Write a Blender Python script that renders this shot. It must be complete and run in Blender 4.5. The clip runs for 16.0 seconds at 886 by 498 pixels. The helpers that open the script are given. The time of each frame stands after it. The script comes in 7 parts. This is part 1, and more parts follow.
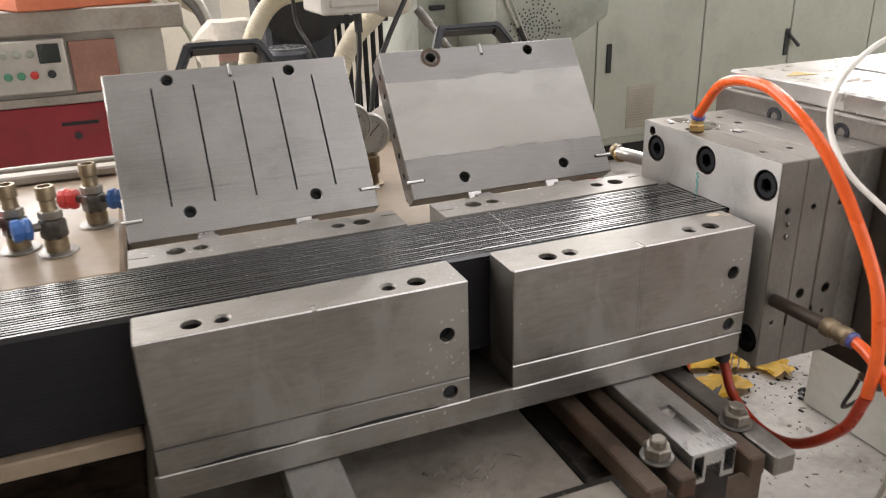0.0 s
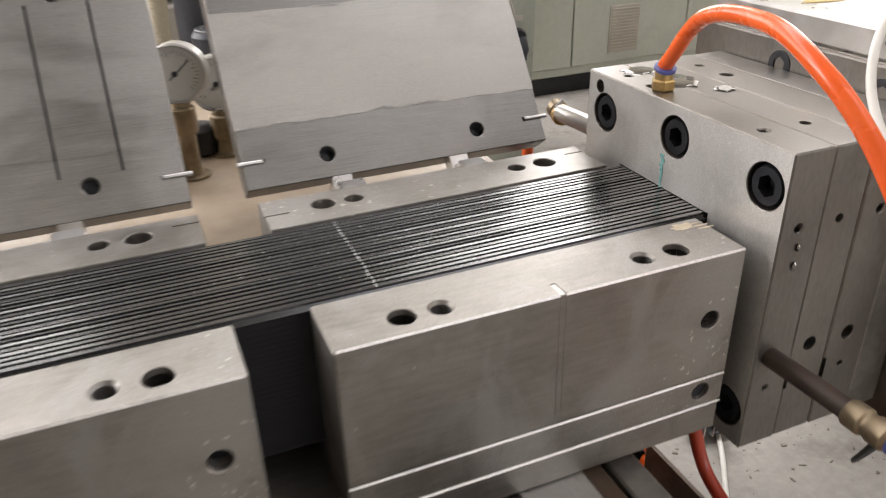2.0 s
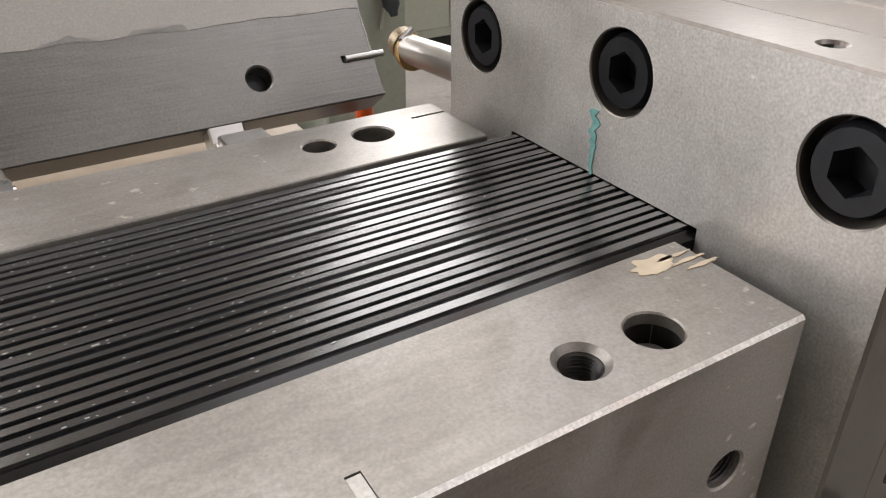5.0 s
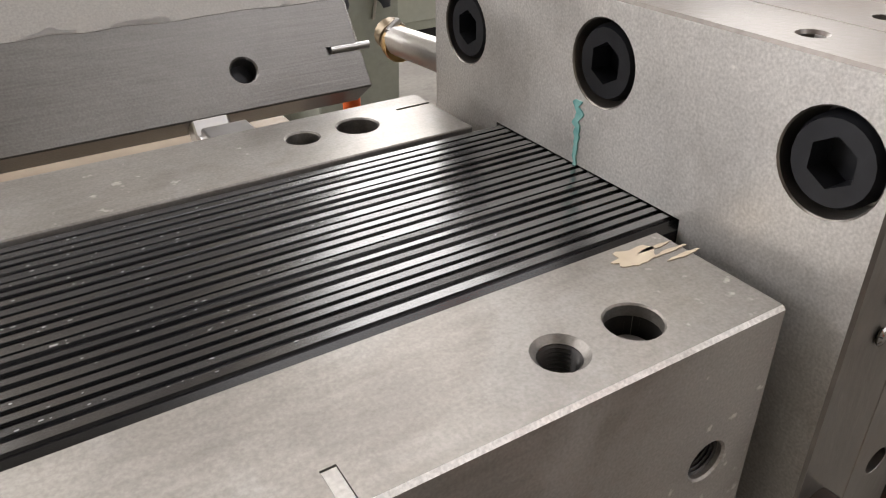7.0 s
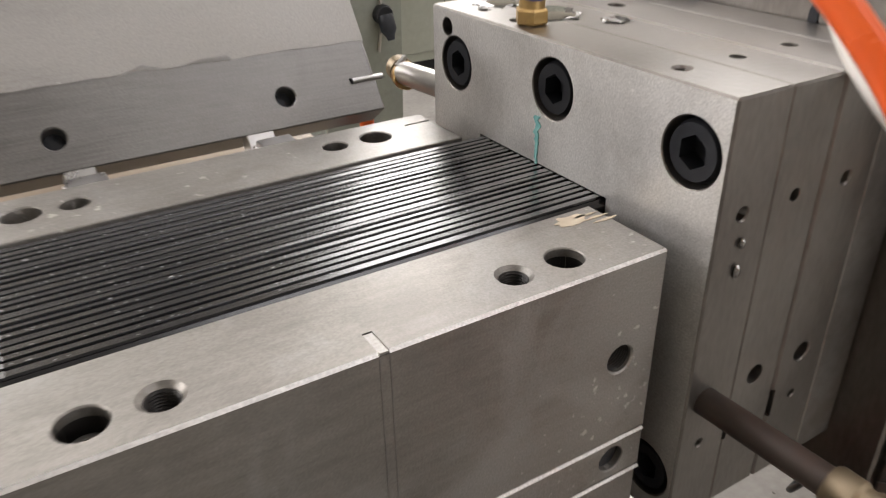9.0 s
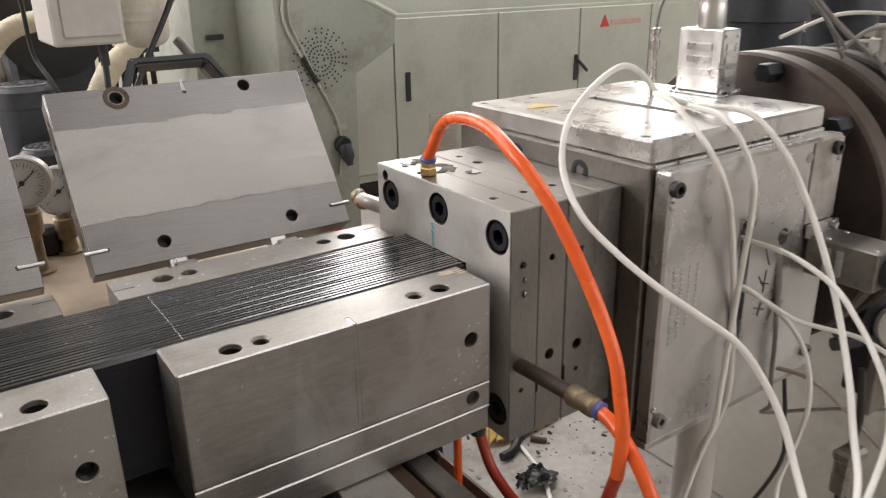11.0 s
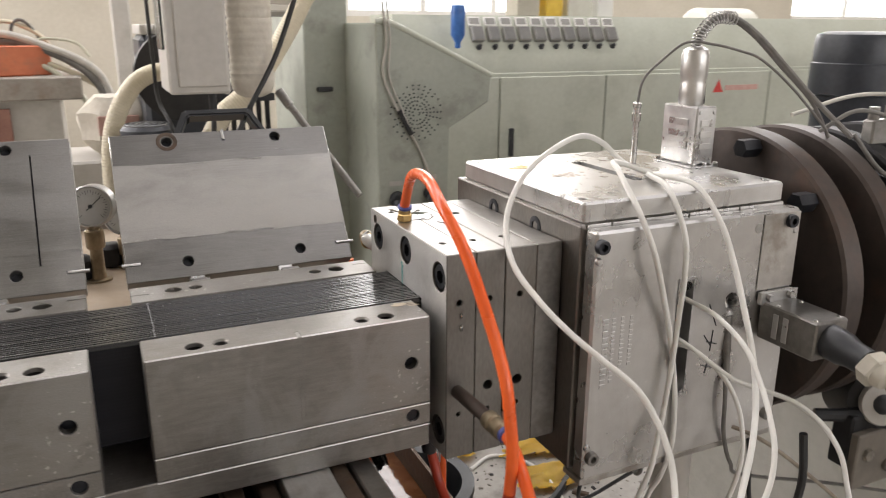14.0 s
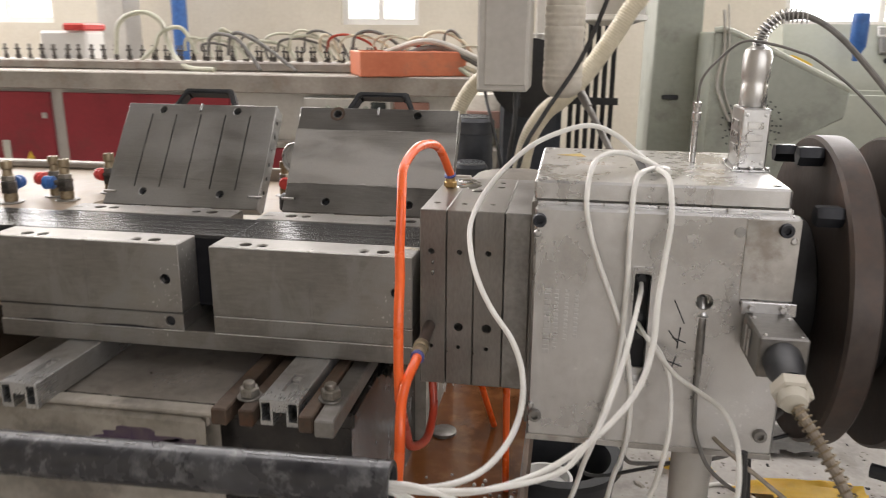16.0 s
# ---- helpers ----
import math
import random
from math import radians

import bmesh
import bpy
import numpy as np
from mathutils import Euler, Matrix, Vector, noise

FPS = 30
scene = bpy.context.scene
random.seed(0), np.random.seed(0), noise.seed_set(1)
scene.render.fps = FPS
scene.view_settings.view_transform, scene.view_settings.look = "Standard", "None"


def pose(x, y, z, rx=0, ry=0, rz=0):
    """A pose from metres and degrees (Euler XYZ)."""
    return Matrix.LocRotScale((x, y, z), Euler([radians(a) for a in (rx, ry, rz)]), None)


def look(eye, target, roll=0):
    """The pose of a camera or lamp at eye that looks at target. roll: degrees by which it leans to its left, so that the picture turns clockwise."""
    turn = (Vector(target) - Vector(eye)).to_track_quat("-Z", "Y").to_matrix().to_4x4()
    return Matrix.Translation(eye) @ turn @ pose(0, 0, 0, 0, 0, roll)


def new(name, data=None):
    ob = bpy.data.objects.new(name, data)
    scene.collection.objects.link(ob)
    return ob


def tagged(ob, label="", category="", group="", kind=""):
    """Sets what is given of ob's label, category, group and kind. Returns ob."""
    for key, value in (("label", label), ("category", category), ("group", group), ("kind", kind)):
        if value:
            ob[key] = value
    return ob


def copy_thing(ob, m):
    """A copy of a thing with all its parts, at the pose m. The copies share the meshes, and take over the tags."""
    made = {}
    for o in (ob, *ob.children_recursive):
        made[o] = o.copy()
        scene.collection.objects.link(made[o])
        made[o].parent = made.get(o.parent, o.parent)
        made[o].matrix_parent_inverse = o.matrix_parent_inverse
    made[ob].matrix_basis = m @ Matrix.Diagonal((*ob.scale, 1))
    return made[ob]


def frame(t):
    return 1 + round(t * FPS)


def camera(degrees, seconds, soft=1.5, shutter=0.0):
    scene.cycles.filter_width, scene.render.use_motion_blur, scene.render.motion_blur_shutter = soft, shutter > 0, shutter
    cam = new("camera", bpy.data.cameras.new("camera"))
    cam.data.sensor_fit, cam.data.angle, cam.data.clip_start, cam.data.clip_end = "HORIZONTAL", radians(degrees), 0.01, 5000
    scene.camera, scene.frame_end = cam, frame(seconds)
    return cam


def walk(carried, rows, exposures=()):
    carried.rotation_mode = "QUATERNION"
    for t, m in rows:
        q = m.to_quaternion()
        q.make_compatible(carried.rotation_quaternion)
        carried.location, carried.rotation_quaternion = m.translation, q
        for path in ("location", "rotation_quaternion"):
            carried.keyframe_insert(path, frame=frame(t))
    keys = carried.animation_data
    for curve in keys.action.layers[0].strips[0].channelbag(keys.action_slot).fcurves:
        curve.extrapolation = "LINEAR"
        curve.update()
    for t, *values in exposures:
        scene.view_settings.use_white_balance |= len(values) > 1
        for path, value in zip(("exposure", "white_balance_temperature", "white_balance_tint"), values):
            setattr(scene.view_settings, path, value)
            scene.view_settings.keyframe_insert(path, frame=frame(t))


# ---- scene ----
cam = camera(60.3, 16.0, soft=1.1, shutter=0.5)

PATH = [
    (0, (-0.61, -0.612, 1.301), (0.06, 1.119, 0.554), -1.8),
    (0.5, (-0.551, -0.509, 1.279), (0.107, 1.205, 0.487), -1.2),
    (1, (-0.508, -0.456, 1.267), (0.138, 1.236, 0.42), -1.0),
    (1.5, (-0.446, -0.424, 1.266), (0.194, 1.248, 0.374), -1.3),
    (2, (-0.374, -0.357, 1.254), (0.287, 1.285, 0.323), -1.7),
    (2.5, (-0.287, -0.237, 1.215), (0.413, 1.368, 0.249), -1.9),
    (3, (-0.237, -0.155, 1.182), (0.528, 1.402, 0.186), -2.1),
    (3.5, (-0.207, -0.116, 1.153), (0.641, 1.388, 0.143), -1.2),
    (4, (-0.2, -0.108, 1.141), (0.677, 1.386, 0.14), -0.8),
    (6.5, (-0.191, -0.107, 1.135), (0.705, 1.362, 0.116), -0.5),
    (7, (-0.191, -0.109, 1.136), (0.703, 1.359, 0.113), -0.6),
    (7.5, (-0.193, -0.115, 1.133), (0.707, 1.352, 0.114), -0.4),
    (8, (-0.195, -0.124, 1.129), (0.701, 1.346, 0.111), -0.5),
    (8.2, (-0.196, -0.131, 1.13), (0.696, 1.343, 0.115), -0.6),
    (10.3, (-0.387, -0.419, 1.263), (0.6, 1.138, 0.488), -1.1),
    (10.5, (-0.4, -0.45, 1.27), (0.612, 1.105, 0.523), -1.1),
    (11, (-0.42, -0.531, 1.285), (0.643, 1.014, 0.593), -1.1),
    (11.5, (-0.47, -0.603, 1.296), (0.631, 0.935, 0.646), -1.0),
    (12, (-0.523, -0.725, 1.313), (0.588, 0.821, 0.699), -0.9),
    (12.5, (-0.54, -0.808, 1.326), (0.554, 0.76, 0.739), -0.8),
    (13, (-0.535, -0.833, 1.333), (0.513, 0.773, 0.765), -0.6),
    (13.5, (-0.456, -0.801, 1.322), (0.491, 0.868, 0.759), -0.2),
    (14, (-0.321, -0.727, 1.31), (0.484, 1.016, 0.748), 0.3),
    (14.5, (-0.162, -0.727, 1.302), (0.371, 1.111, 0.722), 0.7),
    (15, (0.03, -0.796, 1.296), (0.178, 1.116, 0.728), 1.1),
    (15.5, (0.094, -0.884, 1.298), (-0.009, 1.038, 0.752), 0.8),
    (15.6, (0.108, -0.915, 1.3), (-0.035, 1.004, 0.754), 0.5),
    (16, (0.205, -0.987, 1.294), (-0.108, 0.914, 0.756), 0.5),
]
walk(cam, [(t, look(eye, target, roll)) for t, eye, target, roll in PATH], [(0, 0.04), (1.0, 0.14), (2.2, 0.06), (3.2, -0.08), (8, -0.1), (13, -0.06), (16, -0.16)])

# ---- world and light ----
world = bpy.data.worlds.new("world")
scene.world = world
world.use_nodes = True
wn = world.node_tree.nodes
sky = wn.new("ShaderNodeTexSky")
sky.sky_type, sky.sun_disc = "NISHITA", False
sky.sun_elevation, sky.sun_rotation = radians(50), radians(20)
wn["Background"].inputs["Strength"].default_value = 0.12
world.node_tree.links.new(sky.outputs["Color"], wn["Background"].inputs["Color"])


def area(name, at, target, sx, sy, watts, color=(1, 1, 1)):
    data = bpy.data.lights.new(name, "AREA")
    data.shape, data.size, data.size_y, data.energy, data.color = "RECTANGLE", sx, sy, watts, color
    ob = new(name, data)
    ob.matrix_world = look(at, target)
    return ob


# daylight through the two skylight strips and windows; only some north windows are seen
# The first two spans are unseen, added from glare on the profile.
WINDOWS = [(-6.7, -5.5, 1.4), (-5.2, -2.5, 2.5), (-2.2, -1.38, 1.4), (2.15, 4.75, 1.4), (8.35, 12.6, 1.4)]
DAY = (1.0, 0.94, 0.925)
area("skylight_north", (1.0, 3.4, 6.85), (1.0, 3.4, 0), 16, 1.8, 600, DAY)
area("skylight_south", (3.2, -2.9, 6.85), (3.2, -2.9, 0), 4.8, 2.6, 125, DAY)
for a, b, sill in WINDOWS:
    area("window_light_north", ((a + b) / 2, 6.985, (sill + 6.4) / 2), ((a + b) / 2, 0, (sill + 6.4) / 2), b - a - 0.1, 6.4 - sill, 18.5 * (b - a) * (6.4 - sill), DAY)
# South and west lamps are added fill through unseen openings, brightening front and die faces.
area("window_light_south", (4.7, -5.1, 2.4), (4.7, 0, 2.4), 9, 2.2, 210, DAY)
area("window_light_west", (-8.95, 4.9, 4.4), (0, 4.9, 4.4), 3.6, 4.0, 610, DAY)


# ---- materials ----
def surface(name, dark, light, scale=8.0, rough=0.5, metal=0.0, bump=0.15, fine=90.0, stretch=(1, 1, 1), stain=None, spread=0.12, detail=5.0, coat=0.0, grit=0.0, specks=0.0, smear=None):
    """Two colours mixed by a broad noise, a fine grain on colour, gloss and relief, and stains of their own colour."""
    m = bpy.data.materials.new(name)
    m.use_nodes = True
    n, l = m.node_tree.nodes, m.node_tree.links
    b = n["Principled BSDF"]
    co = n.new("ShaderNodeTexCoord")
    mp = n.new("ShaderNodeMapping")
    mp.inputs["Scale"].default_value = stretch
    l.new(co.outputs["Object"], mp.inputs["Vector"])
    broad = n.new("ShaderNodeTexNoise")
    broad.inputs["Scale"].default_value, broad.inputs["Detail"].default_value = scale, detail
    l.new(co.outputs["Object"], broad.inputs["Vector"])
    grain = n.new("ShaderNodeTexNoise")
    grain.inputs["Scale"].default_value, grain.inputs["Detail"].default_value = fine, 4
    l.new(mp.outputs["Vector"], grain.inputs["Vector"])
    add = n.new("ShaderNodeMath")
    add.operation = "MULTIPLY_ADD"
    add.inputs[1].default_value = 0.45
    l.new(grain.outputs["Fac"], add.inputs[0])
    l.new(broad.outputs["Fac"], add.inputs[2])
    ramp = n.new("ShaderNodeValToRGB")
    e = ramp.color_ramp.elements
    e[0].position, e[1].position = 0.5, 0.95
    e[0].color, e[1].color = (*dark, 1), (*light, 1)
    l.new(add.outputs[0], ramp.inputs["Fac"])
    color = ramp.outputs["Color"]
    rg = n.new("ShaderNodeMapRange")
    rg.inputs["To Min"].default_value, rg.inputs["To Max"].default_value = max(rough - spread, 0.03), min(rough + spread, 1)
    l.new(add.outputs[0], rg.inputs["Value"])
    rg.inputs["From Min"].default_value, rg.inputs["From Max"].default_value = 0.4, 1.0
    l.new(rg.outputs["Result"], b.inputs["Roughness"])
    b.inputs["Metallic"].default_value = metal
    if stain:
        tint, amount, size = stain
        sn = n.new("ShaderNodeTexNoise")
        sn.inputs["Scale"].default_value, sn.inputs["Detail"].default_value = size, 7
        sn.inputs["Roughness"].default_value = 0.65
        l.new(co.outputs["Object"], sn.inputs["Vector"])
        sr = n.new("ShaderNodeMapRange")
        sr.inputs["From Min"].default_value, sr.inputs["From Max"].default_value = 0.53, 0.68
        sr.inputs["To Max"].default_value = amount
        l.new(sn.outputs["Fac"], sr.inputs["Value"])
        mix = n.new("ShaderNodeMix")
        mix.data_type = "RGBA"
        l.new(sr.outputs["Result"], mix.inputs["Factor"])
        l.new(color, mix.inputs["A"])
        mix.inputs["B"].default_value = (*tint, 1)
        color = mix.outputs["Result"]
        if metal > 0.3:
            mr = n.new("ShaderNodeMapRange")
            mr.inputs["To Min"].default_value, mr.inputs["To Max"].default_value = metal, metal * 0.45
            l.new(sr.outputs["Result"], mr.inputs["Value"])
            l.new(mr.outputs["Result"], b.inputs["Metallic"])
    if smear:
        tint, amount, size, along = smear
        sm = n.new("ShaderNodeMapping")
        sm.inputs["Scale"].default_value = along
        l.new(co.outputs["Object"], sm.inputs["Vector"])
        cn = n.new("ShaderNodeTexNoise")
        cn.inputs["Scale"].default_value, cn.inputs["Detail"].default_value = size, 6
        cn.inputs["Roughness"].default_value, cn.inputs["Distortion"].default_value = 0.6, 0.8
        l.new(sm.outputs["Vector"], cn.inputs["Vector"])
        cr = n.new("ShaderNodeMapRange")
        cr.interpolation_type = "SMOOTHSTEP"
        cr.inputs["From Min"].default_value, cr.inputs["From Max"].default_value = 0.46, 0.66
        cr.inputs["To Max"].default_value = amount
        l.new(cn.outputs["Fac"], cr.inputs["Value"])
        cm = n.new("ShaderNodeMix")
        cm.data_type = "RGBA"
        l.new(cr.outputs["Result"], cm.inputs["Factor"])
        l.new(color, cm.inputs["A"])
        cm.inputs["B"].default_value = (*tint, 1)
        color = cm.outputs["Result"]
        ra = n.new("ShaderNodeMath")
        ra.operation = "MULTIPLY_ADD"
        ra.inputs[1].default_value = 0.22
        l.new(cr.outputs["Result"], ra.inputs[0])
        l.new(rg.outputs["Result"], ra.inputs[2])
        l.new(ra.outputs[0], b.inputs["Roughness"])
    if grit:
        gn = n.new("ShaderNodeTexNoise")
        gn.inputs["Scale"].default_value, gn.inputs["Detail"].default_value = 900, 4
        l.new(co.outputs["Object"], gn.inputs["Vector"])
        gr = n.new("ShaderNodeMapRange")
        gr.inputs["From Min"].default_value, gr.inputs["From Max"].default_value = 0.3, 0.7
        gr.inputs["To Min"].default_value, gr.inputs["To Max"].default_value = 1 - grit, 1 + grit
        l.new(gn.outputs["Fac"], gr.inputs["Value"])
        gm = n.new("ShaderNodeVectorMath")
        gm.operation = "SCALE"
        l.new(color, gm.inputs[0])
        l.new(gr.outputs["Result"], gm.inputs["Scale"])
        color = gm.outputs["Vector"]
    if specks:
        kn = n.new("ShaderNodeTexNoise")
        kn.inputs["Scale"].default_value, kn.inputs["Detail"].default_value = 170, 2
        l.new(co.outputs["Object"], kn.inputs["Vector"])
        where = n.new("ShaderNodeMath")
        where.operation = "MULTIPLY"
        l.new(kn.outputs["Fac"], where.inputs[0])
        patchy = n.new("ShaderNodeMapRange")
        patchy.inputs["From Min"].default_value, patchy.inputs["From Max"].default_value = 0.35, 0.75
        patchy.inputs["To Min"].default_value, patchy.inputs["To Max"].default_value = 0.8, 1.1
        l.new(broad.outputs["Fac"], patchy.inputs["Value"])
        l.new(patchy.outputs["Result"], where.inputs[1])
        kr = n.new("ShaderNodeMapRange")
        kr.inputs["From Min"].default_value, kr.inputs["From Max"].default_value = 0.66, 0.74
        kr.inputs["To Min"].default_value, kr.inputs["To Max"].default_value = 1.0, 1.0 + specks
        l.new(where.outputs[0], kr.inputs["Value"])
        km = n.new("ShaderNodeVectorMath")
        km.operation = "SCALE"
        l.new(color, km.inputs[0])
        l.new(kr.outputs["Result"], km.inputs["Scale"])
        color = km.outputs["Vector"]
    l.new(color, b.inputs["Base Color"])
    if bump:
        bp = n.new("ShaderNodeBump")
        bp.inputs["Strength"].default_value, bp.inputs["Distance"].default_value = bump, 0.002
        l.new(grain.outputs["Fac"], bp.inputs["Height"])
        l.new(bp.outputs["Normal"], b.inputs["Normal"])
    if coat:
        b.inputs["Coat Weight"].default_value = coat
    return m


STEEL = surface("ground_steel", (0.188, 0.176, 0.160), (0.318, 0.302, 0.278), 6, 0.44, 0.9, 0.05, 240, (0.15, 1, 1), ((0.15, 0.14, 0.126), 0.5, 22), 0.12, grit=0.12, specks=0.7, smear=((0.37, 0.363, 0.35), 0.42, 16, (1, 1, 0.7)))
STEEL_X = surface("brushed_steel", (0.135, 0.13, 0.122), (0.25, 0.243, 0.232), 6, 0.34, 0.95, 0.05, 30, (0.8, 30, 30), ((0.15, 0.145, 0.135), 0.5, 9), grit=0.12, smear=((0.31, 0.304, 0.292), 0.4, 14, (0.5, 1, 1)))
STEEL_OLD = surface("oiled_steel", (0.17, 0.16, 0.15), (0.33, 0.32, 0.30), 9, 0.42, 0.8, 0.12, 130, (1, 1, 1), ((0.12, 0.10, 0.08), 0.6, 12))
SHEET = surface("stainless_sheet", (0.46, 0.45, 0.435), (0.62, 0.612, 0.595), 6, 0.29, 0.88, 0.06, 50, (1, 1, 1), ((0.36, 0.335, 0.30), 0.35, 11), 0.16, grit=0.06, specks=0.15, smear=((0.66, 0.65, 0.63), 0.5, 9, (1.4, 1, 0.5)))
CHROME = surface("bright_steel", (0.46, 0.455, 0.45), (0.64, 0.635, 0.625), 14, 0.30, 1.0, 0.05, 120)
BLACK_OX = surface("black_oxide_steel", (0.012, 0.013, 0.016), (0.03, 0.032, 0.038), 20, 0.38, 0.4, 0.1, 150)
BLACK_PL = surface("black_plastic", (0.012, 0.013, 0.015), (0.03, 0.032, 0.035), 15, 0.45, 0.0, 0.1, 150)
PROFILE = surface("black_extruded_plastic", (0.007, 0.007, 0.008), (0.016, 0.016, 0.018), 3, 0.23, 0.0, 0.0, 220, (0.012, 1, 1), None, 0.07)
PROFILE.node_tree.nodes["Principled BSDF"].inputs["Specular IOR Level"].default_value = 0.95
# Same plastic, made darker and less reflective for the shade on its sides.
PROFILE_SIDE = surface("darkened_side_plastic", (0.006, 0.006, 0.008), (0.012, 0.012, 0.015), 3, 0.45, 0.0, 0.0, 220, (0.012, 1, 1), None, 0.07)
PROFILE_SIDE.node_tree.nodes["Principled BSDF"].inputs["Specular IOR Level"].default_value = 0.25
ORANGE = surface("orange_hose_plastic", (0.75, 0.10, 0.015), (0.88, 0.15, 0.03), 10, 0.28, 0.0, 0.02, 60)
RED_HOSE = surface("dark_red_hose_plastic", (0.33, 0.035, 0.015), (0.45, 0.055, 0.025), 10, 0.3, 0.0, 0.02, 60)
WHITE_TUBE = surface("white_tube_plastic", (0.62, 0.61, 0.57), (0.76, 0.75, 0.71), 14, 0.4, 0.0, 0.02, 60)
BRASS = surface("brass", (0.42, 0.27, 0.10), (0.60, 0.42, 0.18), 30, 0.33, 0.9, 0.1, 150, (1, 1, 1), ((0.2, 0.13, 0.06), 0.5, 40))
BLUE_PL = surface("blue_plastic", (0.03, 0.10, 0.32), (0.05, 0.16, 0.45), 30, 0.4, 0.0, 0.05)
RED_PL = surface("red_plastic", (0.50, 0.03, 0.03), (0.62, 0.06, 0.05), 30, 0.4, 0.0, 0.05)
RUST = surface("rusty_steel", (0.055, 0.040, 0.030), (0.16, 0.115, 0.085), 14, 0.62, 0.45, 0.5, 70, (1, 1, 1), ((0.13, 0.055, 0.025), 0.6, 22))
BENCH = surface("oily_bench_steel", (0.27, 0.245, 0.215), (0.48, 0.445, 0.395), 7, 0.34, 0.45, 0.25, 60, (1, 1, 1), ((0.12, 0.095, 0.075), 0.7, 9), grit=0.12)
TRAY = surface("wet_tan_tray", (0.22, 0.168, 0.12), (0.36, 0.29, 0.21), 6, 0.46, 0.0, 0.2, 60, (1, 1, 1), ((0.22, 0.15, 0.09), 0.6, 10))
ALU = surface("aluminium_extrusion", (0.38, 0.382, 0.375), (0.60, 0.602, 0.59), 9, 0.30, 0.85, 0.08, 70, (10, 1, 10), ((0.22, 0.2, 0.18), 0.5, 14))
CONCRETE = surface("dusty_concrete", (0.28, 0.262, 0.24), (0.45, 0.43, 0.395), 2.2, 0.8, 0.0, 0.35, 45, (1, 1, 1), ((0.16, 0.145, 0.125), 0.7, 5))
GREEN = surface("grey_green_paint", (0.43, 0.45, 0.375), (0.51, 0.53, 0.455), 2.5, 0.45, 0.0, 0.05, 40, (1, 1, 1), ((0.30, 0.30, 0.25), 0.35, 3.5))
GREEN_D = surface("dusty_green_paint", (0.30, 0.32, 0.27), (0.40, 0.42, 0.36), 3, 0.5, 0.0, 0.06, 40, (1, 1, 1), ((0.19, 0.19, 0.16), 0.6, 6))
CREAM = surface("cream_paint", (0.56, 0.55, 0.48), (0.66, 0.65, 0.58), 2.5, 0.5, 0.0, 0.05, 40, (1, 1, 1), ((0.36, 0.32, 0.25), 0.5, 5))
GREY_BOX = surface("light_grey_paint", (0.42, 0.40, 0.365), (0.53, 0.51, 0.47), 4, 0.5, 0.0, 0.05, 40, (1, 1, 1), ((0.36, 0.34, 0.30), 0.4, 6))
RED = surface("dark_red_paint", (0.22, 0.012, 0.022), (0.30, 0.022, 0.035), 3, 0.4, 0.0, 0.06, 40, (1, 1, 1), ((0.14, 0.03, 0.03), 0.4, 7))
DUSTY = surface("dusty_steel_beam", (0.26, 0.235, 0.205), (0.42, 0.385, 0.345), 5, 0.55, 0.25, 0.15, 50, (1, 1, 1), ((0.24, 0.16, 0.12), 0.5, 8))
BROWN = surface("brown_iron_ring", (0.040, 0.031, 0.027), (0.085, 0.066, 0.056), 8, 0.5, 0.35, 0.2, 70, (1, 1, 1), ((0.10, 0.055, 0.035), 0.5, 14))
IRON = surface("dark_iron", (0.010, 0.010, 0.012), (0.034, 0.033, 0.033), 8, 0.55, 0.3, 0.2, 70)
BARREL = surface("dusty_beige_cover", (0.15, 0.132, 0.11), (0.26, 0.235, 0.20), 5, 0.6, 0.1, 0.15, 50, (1, 1, 1), ((0.16, 0.13, 0.10), 0.5, 7))
MOTOR = surface("black_dusty_motor_paint", (0.016, 0.019, 0.025), (0.045, 0.051, 0.063), 5, 0.42, 0.0, 0.1, 60, (1, 1, 1), ((0.08, 0.08, 0.084), 0.4, 5))
PIPE = surface("scuffed_black_pipe", (0.014, 0.014, 0.016), (0.05, 0.05, 0.053), 12, 0.26, 0.0, 0.15, 60, (1, 1, 1), ((0.30, 0.30, 0.30), 0.40, 30))
CORRU = surface("cream_corrugated_hose", (0.60, 0.54, 0.40), (0.72, 0.66, 0.52), 10, 0.5, 0.0, 0.1, 60)
CLOTH = surface("quilted_insulation_cloth", (0.50, 0.46, 0.39), (0.66, 0.62, 0.54), 9, 0.85, 0.0, 0.9, 55, (1, 1, 1), ((0.40, 0.34, 0.26), 0.5, 9))
WALL = surface("cream_plaster", (0.52, 0.48, 0.40), (0.64, 0.60, 0.51), 1.2, 0.85, 0.0, 0.1, 30, (1, 1, 1), ((0.5, 0.45, 0.36), 0.4, 2.0))
DIRT = surface("dirty_concrete_edge", (0.15, 0.135, 0.112), (0.36, 0.332, 0.285), 7, 0.75, 0.0, 0.6, 50, (1, 1, 1), ((0.07, 0.06, 0.055), 0.8, 10))
WATER = surface("rusty_water", (0.085, 0.028, 0.008), (0.17, 0.062, 0.018), 6, 0.05, 0.0, 0.6, 28, (1, 1, 1), ((0.26, 0.12, 0.05), 0.5, 14), 0.03)
CABLE = surface("grey_cable", (0.12, 0.115, 0.105), (0.20, 0.19, 0.175), 20, 0.55, 0.0, 0.1, 80)
CABLE_B = surface("black_cable", (0.012, 0.012, 0.012), (0.03, 0.03, 0.03), 20, 0.45, 0.0, 0.1, 80)
